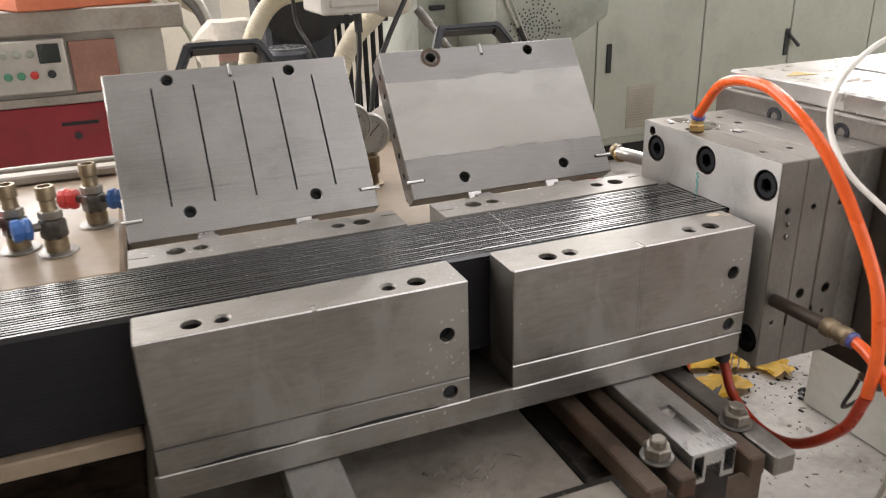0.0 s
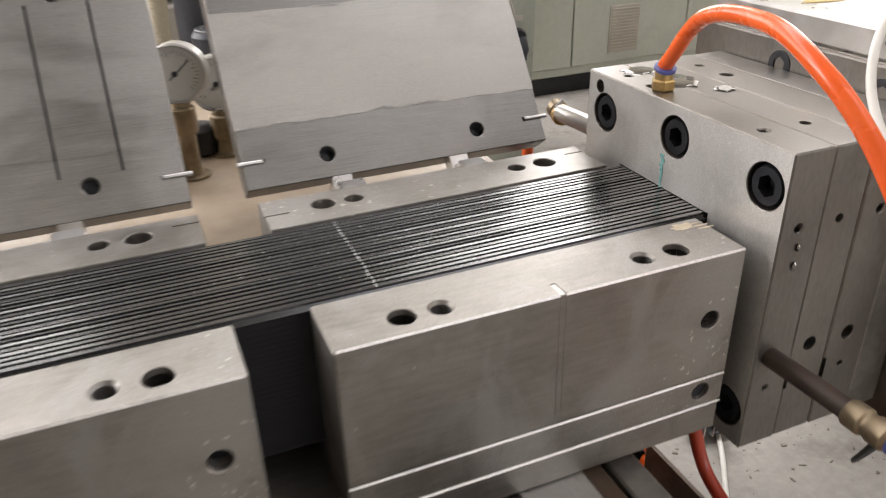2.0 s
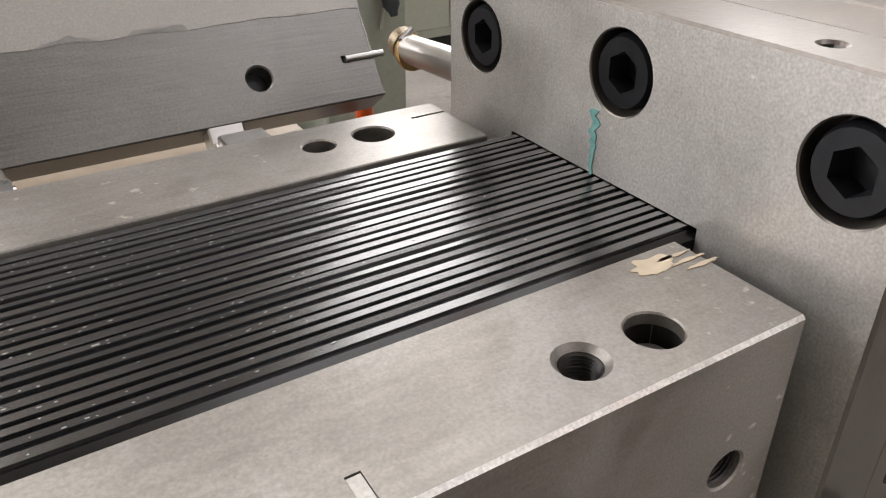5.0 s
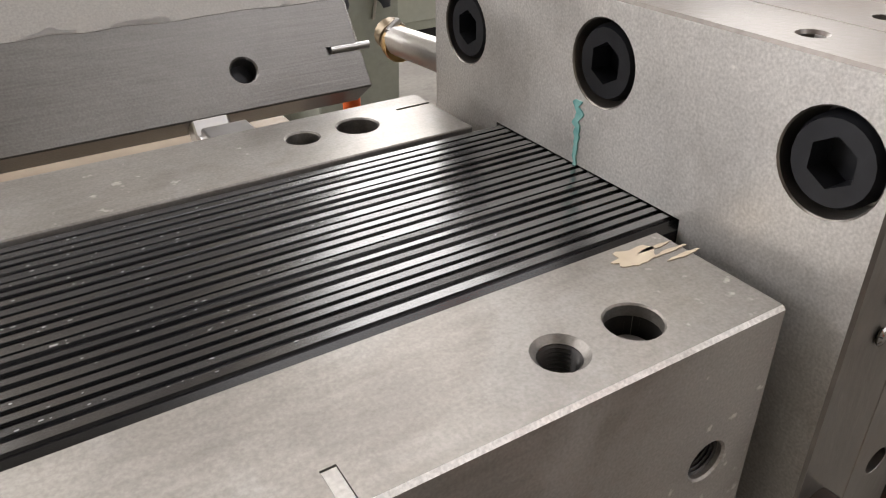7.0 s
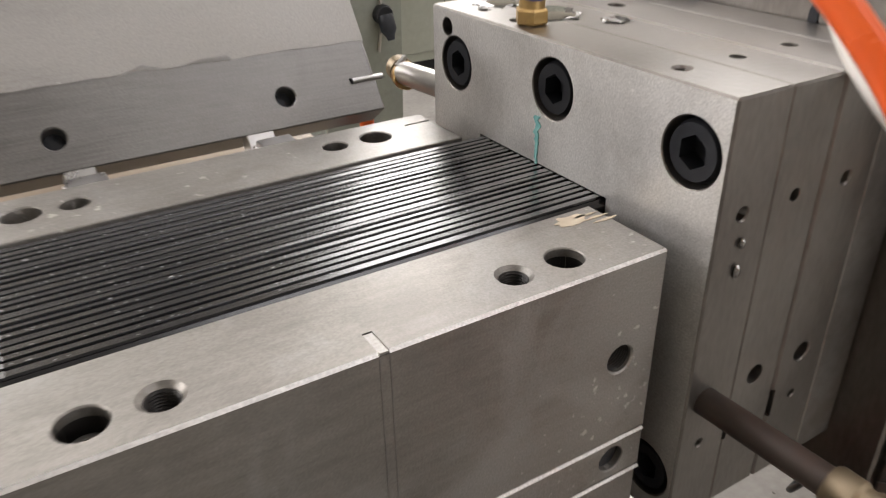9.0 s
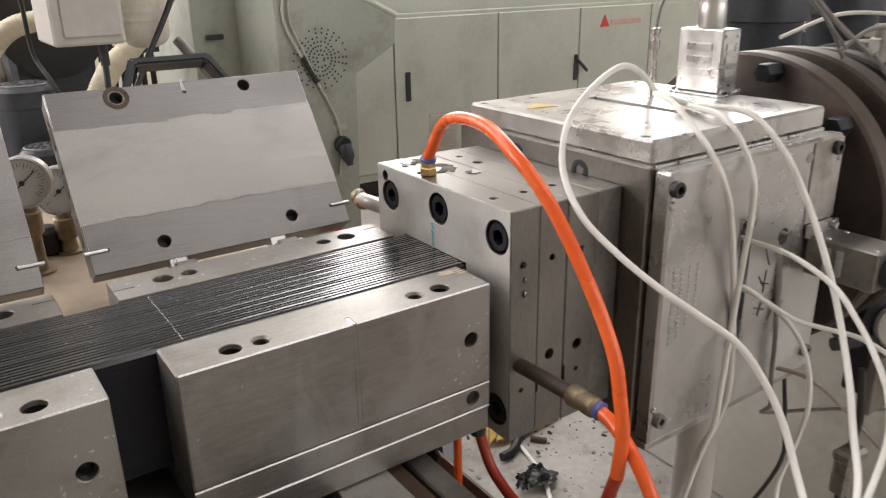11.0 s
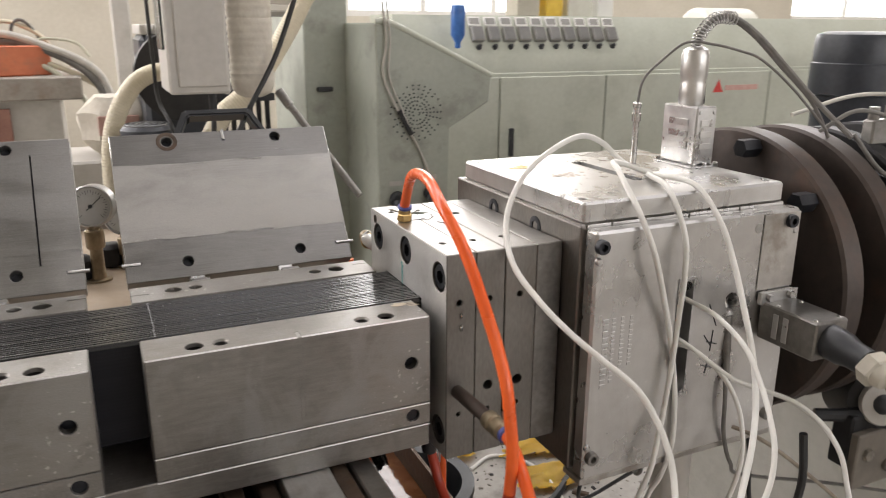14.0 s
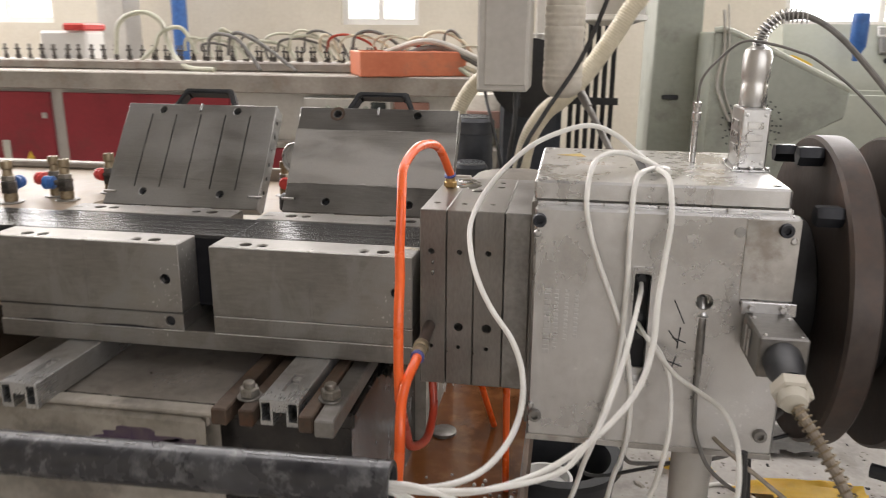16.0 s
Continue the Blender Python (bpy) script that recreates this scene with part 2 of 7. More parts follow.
STEEL_G = surface("greasy_bolt_steel", (0.22, 0.20, 0.17), (0.42, 0.40, 0.36), 60, 0.4, 0.8, 0.2, 200, (1, 1, 1), ((0.13, 0.09, 0.06), 0.6, 60))
CREAM_D = surface("beige_louvre_paint", (0.40, 0.37, 0.30), (0.50, 0.47, 0.40), 5, 0.55)
CABLE_PALE_W = surface("dusty_white_cable", (0.42, 0.40, 0.36), (0.55, 0.53, 0.48), 20, 0.5)
LEAD = surface("grimy_brown_lead", (0.045, 0.038, 0.032), (0.11, 0.095, 0.08), 40, 0.5)
BASE = surface("grey_cream_machine_paint", (0.36, 0.35, 0.31), (0.45, 0.44, 0.395), 3, 0.5, 0.0, 0.06, 40, (1, 1, 1), ((0.24, 0.225, 0.19), 0.45, 6))
YELLOW = surface("yellow_film", (0.60, 0.37, 0.02), (0.75, 0.52, 0.06), 14, 0.4, 0.0, 0.3, 30)
TERRACOTTA = surface("orange_red_painted_steel", (0.50, 0.13, 0.06), (0.62, 0.20, 0.10), 6, 0.55, 0.0, 0.1, 40, (1, 1, 1), ((0.35, 0.17, 0.11), 0.5, 9))
WHITE = surface("white_paint", (0.70, 0.69, 0.66), (0.80, 0.79, 0.76), 4, 0.55, 0.0, 0.05)
# Unseen south wall and roof are kept dark to dim the steel's reflections.
WALL_D = surface("dimmed_plaster", (0.30, 0.28, 0.24), (0.42, 0.39, 0.34), 1.2, 0.85)
ROOF = surface("grey_sheet_roof", (0.20, 0.195, 0.185), (0.30, 0.29, 0.275), 2, 0.7)
DIAL = surface("dial_paper", (0.42, 0.42, 0.40), (0.52, 0.52, 0.50), 8, 0.5)
BURN = surface("tan_burnish", (0.50, 0.42, 0.31), (0.66, 0.58, 0.45), 60, 0.4, 0.5, 0.1)
SCREEN = surface("dark_display", (0.02, 0.025, 0.025), (0.04, 0.05, 0.05), 10, 0.2)
glass = bpy.data.materials.new("bright_sky_backdrop")
glass.use_nodes = True
gb = glass.node_tree.nodes["Principled BSDF"]
gb.inputs["Base Color"].default_value = (0.9, 0.92, 0.95, 1)
gb.inputs["Emission Color"].default_value = (0.95, 0.98, 1.0, 1)
gb.inputs["Emission Strength"].default_value = 2.2


# ---- mesh helpers ----
ORIGIN = {}


def thing(name, label, category, at=(0, 0, 0), group="", kind=""):
    ob = new(name)
    ob.location = at
    ob.empty_display_size = 0.05
    ORIGIN[ob.name] = Vector(at)
    return tagged(ob, label, category, group, kind)


def finish(bm, smooth=True):
    bmesh.ops.recalc_face_normals(bm, faces=bm.faces)
    if smooth:
        for f in bm.faces:
            f.smooth = True
        for e in bm.edges:
            if len(e.link_faces) == 2 and e.calc_face_angle(0) > 0.6:
                e.smooth = False


def part(name, bm, material, parent=None, label="", smooth=True):
    """One mesh object, its points given in the world, under a thing or a part of it."""
    finish(bm, smooth)
    at = ORIGIN.get(parent.name, Vector()) if parent else Vector()
    bm.transform(Matrix.Translation(-at))
    me = bpy.data.meshes.new(name)
    bm.to_mesh(me)
    bm.free()
    me.materials.append(material)
    ob = new(name, me)
    if parent:
        ob.parent = parent
        ORIGIN[ob.name] = at
    return tagged(ob, label)


def solo(name, bm, material, label, category, kind="", group="", smooth=True):
    """A thing that is one mesh."""
    return tagged(part(name, bm, material, None, label, smooth), label, category, group, kind)


def box(bm, x0, x1, y0, y1, z0, z1, bevel=0.0, m=None):
    r = bmesh.ops.create_cube(bm, size=1)
    vs = r["verts"]
    bmesh.ops.transform(bm, verts=vs, matrix=Matrix.Translation(((x0 + x1) / 2, (y0 + y1) / 2, (z0 + z1) / 2)) @ Matrix.Diagonal((x1 - x0, y1 - y0, z1 - z0, 1)))
    if bevel:
        es = list({e for v in vs for e in v.link_edges})
        vs = bmesh.ops.bevel(bm, geom=es, offset=bevel, segments=1, profile=0.5, affect="EDGES")["verts"]
    if m is not None:
        bmesh.ops.transform(bm, verts=list(vs), matrix=m)
    return bm


def B(*a, **k):
    return box(bmesh.new(), *a, **k)


def axis_to(p, d):
    """A matrix that lays local z along d, with its origin at p."""
    return Matrix.Translation(p) @ Vector(d).normalized().to_track_quat("Z", "Y").to_matrix().to_4x4()


def lathe(bm, profile, m, seg=20, closed=True):
    """Turns (radius, height) pairs round local z; the ends are closed."""
    rings = []
    for r, z in profile:
        if r < 1e-6:
            rings.append([bm.verts.new(m @ Vector((0, 0, z)))])
        else:
            rings.append([bm.verts.new(m @ Vector((r * math.cos(2 * math.pi * i / seg), r * math.sin(2 * math.pi * i / seg), z))) for i in range(seg)])
    for a, b in zip(rings, rings[1:]):
        for i in range(seg):
            j = (i + 1) % seg
            if len(a) == 1 and len(b) == 1:
                continue
            if len(a) == 1:
                bm.faces.new((a[0], b[i], b[j]))
            elif len(b) == 1:
                bm.faces.new((a[i], a[j], b[0]))
            else:
                bm.faces.new((a[i], a[j], b[j], b[i]))
    for ring in (rings[0], rings[-1]):
        if closed and len(ring) > 2:
            bm.faces.new(ring)
    return bm


def rod(p, q, r, seg=14, bm=None, chamfer=0.0):
    p, q = Vector(p), Vector(q)
    h = (q - p).length
    c = min(chamfer, r * 0.5)
    prof = [(r - c, 0), (r, c), (r, h - c), (r - c, h)] if c else [(r, 0), (r, h)]
    return lathe(bm or bmesh.new(), prof, axis_to(p, q - p), seg)


def spline(pts, n=8):
    """Points along a smooth curve through pts."""
    p = [Vector(v) for v in pts]
    p = [2 * p[0] - p[1]] + p + [2 * p[-1] - p[-2]]
    out = []
    for i in range(1, len(p) - 2):
        for k in range(n):
            t = k / n
            a, b, c, d = p[i - 1 : i + 3]
            out.append(0.5 * (2 * b + (c - a) * t + (2 * a - 5 * b + 4 * c - d) * t * t + (3 * b - a - 3 * c + d) * t**3))
    return out + [p[-2]]


def sweep(pts, r, seg=10, n=8, bm=None, ribs=0.0, pitch=0.01):
    """A round tube along a smooth curve; ribs: depth of its corrugation."""
    bm = bm or bmesh.new()
    c = spline(pts, n)
    if ribs:
        total = sum((b - a).length for a, b in zip(c, c[1:]))
        want = int(total / pitch * 4)
        dist, acc, k, res = [0], 0, 0, []
        for a, b in zip(c, c[1:]):
            acc += (b - a).length
            dist.append(acc)
        for i in range(want + 1):
            s = acc * i / want
            while k < len(c) - 2 and dist[k + 1] < s:
                k += 1
            f = (s - dist[k]) / max(dist[k + 1] - dist[k], 1e-9)
            res.append(c[k].lerp(c[k + 1], f))
        c = res
    up = None
    rings = []
    for i, p in enumerate(c):
        d = (c[min(i + 1, len(c) - 1)] - c[max(i - 1, 0)]).normalized()
        if up is None:
            up = d.orthogonal().normalized()
        up = (up - d * up.dot(d)).normalized()
        side = d.cross(up)
        rr = r + (ribs * (1 if i % 4 < 2 else -1) if ribs else 0)
        rings.append([bm.verts.new(p + rr * (math.cos(2 * math.pi * k / seg) * up + math.sin(2 * math.pi * k / seg) * side)) for k in range(seg)])
    for a, b in zip(rings, rings[1:]):
        for k in range(seg):
            bm.faces.new((a[k], a[(k + 1) % seg], b[(k + 1) % seg], b[k]))
    bm.faces.new(rings[0])
    bm.faces.new(rings[-1])
    return bm


def coil(pts, r, wire, turns, bm=None):
    """A wire wound round a smooth curve."""
    c = spline(pts, 12)
    out, up = [], None
    N = turns * 8
    for i in range(N + 1):
        f = i / N * (len(c) - 1)
        k = min(int(f), len(c) - 2)
        p = c[k].lerp(c[k + 1], f - k)
        d = (c[k + 1] - c[k]).normalized()
        up = up or d.orthogonal().normalized()
        up = (up - d * up.dot(d)).normalized()
        a = 2 * math.pi * i / 8
        out.append(p + r * (math.cos(a) * up + math.sin(a) * d.cross(up)))
    return sweep(out, wire, 5, 1, bm)


def hexagon(bm, p, d, across, h):
    """A bevelled hexagon nut or head, its base at p, its axis along d."""
    r = across / math.sqrt(3)
    return lathe(bm, [(r * 0.9, 0), (r, h * 0.12), (r, h * 0.86), (r * 0.88, h)], axis_to(p, d), 6)


def hole(bm, p, d, r, depth, lip=0.0012, seg=20):
    """A cutter for a round hole that goes into the surface at p along d."""
    return lathe(bm, [(r + lip * 1.5, -lip * 0.5), (r + lip, 0), (r, lip), (r, depth)], axis_to(p, d), seg)


def carve(bm, cutter, exact=True):
    """The mesh bm with the cutter taken out of it, as a new bmesh."""
    finish(bm, False)
    finish(cutter, False)
    a, b = bpy.data.meshes.new("a"), bpy.data.meshes.new("b")
    bm.to_mesh(a), cutter.to_mesh(b)
    bm.free(), cutter.free()
    oa, ob = new("a", a), new("b", b)
    mod = oa.modifiers.new("cut", "BOOLEAN")
    mod.operation, mod.object, mod.solver = "DIFFERENCE", ob, "EXACT"
    mod.use_self = True
    got = bpy.data.meshes.new_from_object(oa.evaluated_get(bpy.context.evaluated_depsgraph_get()))
    out = bmesh.new()
    out.from_mesh(got)
    for o in (oa, ob):
        bpy.data.objects.remove(o)
    for me in (a, b, got):
        bpy.data.meshes.remove(me)
    return out


def turned(m, bm):
    bm.transform(m)
    return bm


def screw(parent, p, d, r, name="socket_screw", material=None, proud=0.6):
    """A socket head screw whose head stands on p along d: a ring with a hexagon socket."""
    bm = bmesh.new()
    m = axis_to(p, d)
    h = r * proud
    seg = 24
    prof = [(r, 0), (r, h * 0.8), (r * 0.9, h)]
    rings = [[bm.verts.new(m @ Vector((q * math.cos(2 * math.pi * i / seg), q * math.sin(2 * math.pi * i / seg), z))) for i in range(seg)] for q, z in prof]
    hx = r * 0.56
    def hexr(a):
        a = (a + math.pi / 6) % (math.pi / 3) - math.pi / 6
        return hx * math.cos(math.pi / 6) / math.cos(a)
    for z in (h, h - r * 0.7):
        rings.append([bm.verts.new(m @ Vector((hexr(2 * math.pi * i / seg) * math.cos(2 * math.pi * i / seg), hexr(2 * math.pi * i / seg) * math.sin(2 * math.pi * i / seg), z))) for i in range(seg)])
    for a, b in zip(rings, rings[1:]):
        for i in range(seg):
            j = (i + 1) % seg
            bm.faces.new((a[i], a[j], b[j], b[i]))
    bm.faces.new(rings[-1])
    return part(name, bm, material or BLACK_OX, parent)


# ---- hall ----
def hall():
    solo("ground", B(-9, 13, -5.2, 7.2, -0.2, 0.0), CONCRETE, "dusty grey concrete factory floor with dark stains", "floor", "structure")
    # north wall with a band of windows
    t = 0.25
    y0 = 7.0
    wall = B(-9, 13, y0, y0 + t, 0, 7)
    cut = bmesh.new()
    spans = WINDOWS
    for a, b, sill in spans:
        box(cut, a, b, y0 - 0.1, y0 + t + 0.1, sill, 6.4)
    solo("wall_north", carve(wall, cut), WALL, "cream plastered factory wall with a band of tall windows", "wall", "structure", smooth=False)
    for i, (a, b, sill) in enumerate(spans):
        w = thing("window_%d" % (i + 1), "tall bright factory window in a white steel frame", "window", ((a + b) / 2, y0, sill), "windows", "structure")
        f = bmesh.new()
        n = max(2, round((b - a) / 0.95))
        for u in [a + (b - a - 0.06) * k / n for k in range(n + 1)]:
            box(f, u, u + 0.06, y0 + 0.05, y0 + 0.11, sill, 6.4)
        for z in [sill] + [q for q in (2.1, 3.2, 4.3, 5.3, 6.34) if q > sill]:
            box(f, a + 0.06, b - 0.06, y0 + 0.055, y0 + 0.105, z, z + 0.06)
        part("window_frame", f, WHITE, w)
    solo("backdrop", B(-12, 16, 8.6, 8.65, -0.2, 8), glass, "bright overcast daylight outside the windows", "sky", "structure")
    # South, west and east walls and roof are unseen, added to shape the light.
    wall = B(-9, 13, -5.2 - t, -5.2, 0, 7)
    cut = bmesh.new()
    for k in range(4):
        box(cut, 0.2 + 2.4 * k, 2.0 + 2.4 * k, -5.6, -5.1, 1.3, 3.5)
    solo("wall_south", carve(wall, cut), WALL_D, "unseen factory wall with windows added for fill light", "wall", "structure", smooth=False)
    solo("wall_west", carve(B(-9.25, -9, -5.2, 7.0, 0, 7), B(-9.5, -8.8, 3.1, 6.7, 2.4, 6.4)), WALL, "unseen cream factory wall with an added window opening", "wall", "structure", smooth=False)
    solo("wall_east", B(13, 13.25, -5.2, 7.0, 0, 7), WALL, "plain cream plastered factory wall", "wall", "structure")
    roof = B(-9, 13, -5.2, 7.0, 7.0, 7.15)
    cut = B(-7, 9, 2.5, 4.3, 6.9, 7.3)
    box(cut, 0.8, 5.6, -4.2, -1.6, 6.9, 7.3)
    solo("ceiling", carve(roof, cut), ROOF, "unseen grey sheet roof with two skylight strips", "ceiling", "structure", smooth=False)


hall()


# ---- the calibrators ----
ZT = 1.0          # top of the calibrator blocks
LIDV = Vector((0, 0.581, 0.814))
LIDN = Vector((0, -0.814, 0.581))


def lid_matrix(x0):
    """Lid space: x along its hinge, y up its slope, z out of its working face."""
    m = Matrix(((1, 0, 0, x0), (0, LIDV.y, LIDN.y, 0.2855), (0, LIDV.z, LIDN.z, 0.9845), (0, 0, 0, 1)))
    return m


# Near-black bore and thread walls carry the shade inside the holes.
THREAD = surface("shaded_thread_steel", (0.008, 0.007, 0.007), (0.03, 0.027, 0.024), 90, 0.4, 0.4)
# Pale steel puts the highlight of caught light into edges and chamfers.
EDGE = surface("highlit_edge_steel", (0.62, 0.61, 0.59), (0.80, 0.79, 0.77), 30, 0.42, 0.7, 0.05, 200, grit=0.2)


def calibrator(x0, x1, slots, label, lid_label, side):
    c = thing("calibrator", label, "calibrator", (x0, 0, 0.866), "calibrator blocks")
    holes = (x0 + 0.049, x0 + 0.075, x1 - 0.0742, x1 - 0.046)
    # front block
    b = B(x0, x1, 0, 0.056, 0.8940, ZT, 0.0013)
    cut = bmesh.new()
    for i, x in enumerate(holes):
        big = i in (0, 3)
        if big:
            hole(cut, (x, 0.0195, ZT), (0, 0, -1), 0.0092, 0.014, 0.0006)
        else:
            hole(cut, (x, 0.0195, ZT), (0, 0, -1), 0.0069, 0.045, 0.0021)
    hole(cut, (x1 - 0.0235, 0, 0.946), (0, 1, 0), 0.0078, 0.045, 0.0008)
    for k in range(4):
        if slots:
            box(cut, x0 + 0.052 + 0.0505 * k, x0 + 0.0535 + 0.0505 * k, 0.0525, 0.06, ZT - 0.03, ZT + 0.01)
    xg = (x0 + x1) / 2 + 0.002
    box(cut, xg - 0.0022, xg + 0.0022, -0.002, 0.015 if not slots else 0.010, ZT - 0.0016, ZT + 0.01)
    fb = part("front_block", carve(b, cut), STEEL, c)
    # Top front bevel: a worn edge with its highlight painted in.
    fb.data.materials.append(EDGE)
    for f in fb.data.polygons:
        if f.normal.y < -0.3 and f.normal.z > 0.3 and f.area > 1e-5:
            f.material_index = 1
    part("notch_floor", B(xg - 0.0020, xg + 0.0020, 0.0006, 0.0146 if not slots else 0.0096, ZT - 0.0014, ZT - 0.0004), FACE, c, "bright filed notch")
    for dx in (-0.0025, 0.0020):
        part("scribe_line", B(xg + dx, xg + dx + 0.0006, -0.0002, 0.0002, 0.9, ZT - 0.002), STEEL_OLD, c)
    for i, x in enumerate(holes):
        if i in (0, 3):
            part("bore_shade", lathe(bmesh.new(), [(0.0091, -0.0045), (0.0091, -0.0138)], Matrix.Translation((x, 0.0195, ZT)), 24, False), THREAD, c)
            screw(c, (x, 0.0195, ZT - 0.0138), (0, 0, 1), 0.0074, "sunk_screw", STEEL_OLD, 0.5)
    thread = [(0.0077 - (0.0007 if k % 2 else 0), -0.0025 - 0.0007 * k) for k in range(26)]
    top_thread = [(q - 0.0009, z) for q, z in thread]
    for x in holes[1:3]:
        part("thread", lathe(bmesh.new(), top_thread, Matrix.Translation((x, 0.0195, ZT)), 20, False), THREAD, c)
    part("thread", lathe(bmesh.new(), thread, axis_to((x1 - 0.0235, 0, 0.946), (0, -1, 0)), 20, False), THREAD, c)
    # Black plugs stand for the shade deep in the threaded holes.
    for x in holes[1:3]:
        part("thread_shade_plug", lathe(bmesh.new(), [(0.0076, 0), (0.0076, 0.02), (0, 0.021)], Matrix.Translation((x, 0.0195, ZT - 0.033)), 16), BLACK_OX, c)
    part("thread_shade_plug", lathe(bmesh.new(), [(0.0076, 0), (0.0076, 0.02), (0, 0.021)], axis_to((x1 - 0.0235, 0.032, 0.946), (0, -1, 0)), 16), BLACK_OX, c)
    part("thread_shade_plug", lathe(bmesh.new(), [(0.0076, 0), (0.0076, 0.02), (0, 0.021)], axis_to((x1 - 0.0215, 0.0245, 0.8805), (0, -1, 0)), 16), BLACK_OX, c)
    # lower front plate
    b = B(x0, x1, 0.0004, 0.056, 0.8670, 0.8932, 0.0011)
    cut = hole(bmesh.new(), (x1 - 0.0215, 0.0004, 0.8805), (0, 1, 0), 0.0078, 0.03, 0.0006)
    part("lower_plate", carve(b, cut), STEEL, c)
    # ground chamfers along the joints, with the caught light painted into the bright ones
    for y, z in ((0.0, 0.8929), (-0.0002, 0.8662)):
        q = bmesh.new()
        ends = [[q.verts.new((x, y - 0.0003, z - 0.0007)), q.verts.new((x, y + 0.0010, z + 0.0003)), q.verts.new((x, y + 0.0012, z - 0.0010))] for x in (x0 + 0.0005, x1 - 0.0005)]
        for i in range(3):
            q.faces.new((ends[0][i], ends[0][(i + 1) % 3], ends[1][(i + 1) % 3], ends[1][i]))
        q.faces.new(ends[0]), q.faces.new(ends[1])
        part("chamfer", q, STEEL_X if slots and z > 0.88 else EDGE, c, "thin ground chamfer" if slots and z > 0.88 else "ground chamfer with a painted highlight", False)
    # dark lenses painted in for shade where the older block's lower joint does not close
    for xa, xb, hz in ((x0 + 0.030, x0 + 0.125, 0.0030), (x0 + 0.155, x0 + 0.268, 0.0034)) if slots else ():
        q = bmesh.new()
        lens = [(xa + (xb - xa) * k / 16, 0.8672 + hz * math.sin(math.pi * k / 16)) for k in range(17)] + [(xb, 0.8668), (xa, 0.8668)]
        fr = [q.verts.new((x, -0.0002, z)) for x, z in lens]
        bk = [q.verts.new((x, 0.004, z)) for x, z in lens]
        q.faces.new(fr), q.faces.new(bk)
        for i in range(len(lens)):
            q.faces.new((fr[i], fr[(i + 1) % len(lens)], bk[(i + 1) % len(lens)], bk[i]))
        part("joint_shade", q, IRON, c, "dark lens standing for the shade in an open joint", False)
    # rear block and its lower plate
    b = B(x0, x1, 0.176, 0.231, 0.8935, ZT, 0.0006)
    cut = bmesh.new()
    for i, x in enumerate(holes):
        hole(cut, (x, 0.207, ZT), (0, 0, -1), 0.0100 if i in (0, 3) else 0.0078, 0.02, 0.0008)
    box(cut, x1 - 0.020, x1 + 0.004, 0.2145, 0.2165, ZT - 0.004, ZT + 0.01)
    box(cut, x0 - 0.004, x0 + 0.020, 0.2005, 0.2025, ZT - 0.004, ZT + 0.01)
    part("rear_block", carve(b, cut), STEEL, c)
    part("lower_plate", B(x0, x1, 0.176, 0.231, 0.8665, 0.8928, 0.0005), STEEL, c)
    part("bottom_insert", B(x0, x1, 0.0565, 0.1755, 0.8665, 0.884), STEEL_OLD, c)
    # hinges
    for u in (0.087, 0.205):
        h = bmesh.new()
        box(h, x0 + u - 0.012, x0 + u + 0.012, 0.2312, 0.262, 0.972, 0.9935, 0.001)
        rod((x0 + u - 0.013, 0.262, 0.983), (x0 + u + 0.013, 0.262, 0.983), 0.0062, 14, h)
        hg = part("hinge", h, CHROME, c)
        k = bmesh.new()
        box(k, u - 0.010, u + 0.010, -0.028, 0.006, -0.016, -0.0005, 0.001)
        part("hinge_leaf", turned(lid_matrix(x0), k), CHROME, hg)
        s = bmesh.new()
        lathe(s, [(0.0035, 0), (0.0035, 0.002), (0.0025, 0.003)], axis_to((x0 + u, 0.247, 0.9885), (0, 0, 1)), 12)
        part("hinge_screw", s, STEEL_OLD, hg)
    # lid
    M = lid_matrix(x0)
    W, H = 0.303, 0.2187
    lid = box(bmesh.new(), 0, W, 0.0042, H, -0.034, 0, 0.0008)
    cut = bmesh.new()
    for u, v in ((0.073, 0.032), (0.2265, 0.032), (0.074, 0.2055), (0.226, 0.2055)) if slots else ((0.0785, 0.0265), (0.231, 0.0265), (0.074, 0.2055), (0.226, 0.2055)):
        hole(cut, (u, v, 0), (0, 0, -1), 0.0072, 0.031, 0.0009)
    for v in np.linspace(0.045, 0.19, 6):
        for u, d in ((0, 1), (W, -1)):
            hole(cut, (u, v, -0.017), (d, 0, 0), 0.0042, 0.02, 0.0004, 12)
    box(cut, W / 2 - 0.0022, W / 2 + 0.0022, H - 0.016, H + 0.01, -0.003, 0.01)
    box(cut, -0.01, 0.021, 0.027, 0.0315, -0.003, 0.01)
    box(cut, W - 0.021, W + 0.01, 0.027, 0.0315, -0.003, 0.01)
    box(cut, -0.01, W + 0.01, -0.01, 0.013, -0.04, -0.026)
    if slots:
        for k in range(5):
            u = 0.0540 + 0.0500 * k
            box(cut, u - 0.00115, u + 0.00115, 0.0415, 0.1965, -0.012, 0.01)
    lid = part("lid", turned(M, carve(lid, cut)), STEEL_X3 if slots else STEEL_X, c, lid_label)
    # Black plugs stand for the shade inside the lid's bolt holes.
    for u, v in ((0.073, 0.032), (0.2265, 0.032), (0.074, 0.2055), (0.226, 0.2055)) if slots else ((0.0785, 0.0265), (0.231, 0.0265), (0.074, 0.2055), (0.226, 0.2055)):
        part("hole_shade_plug", turned(M, lathe(bmesh.new(), [(0.0070, -0.020), (0.0070, -0.012), (0, -0.011)], Matrix.Translation((u, v, 0)), 16)), BLACK_OX, lid)
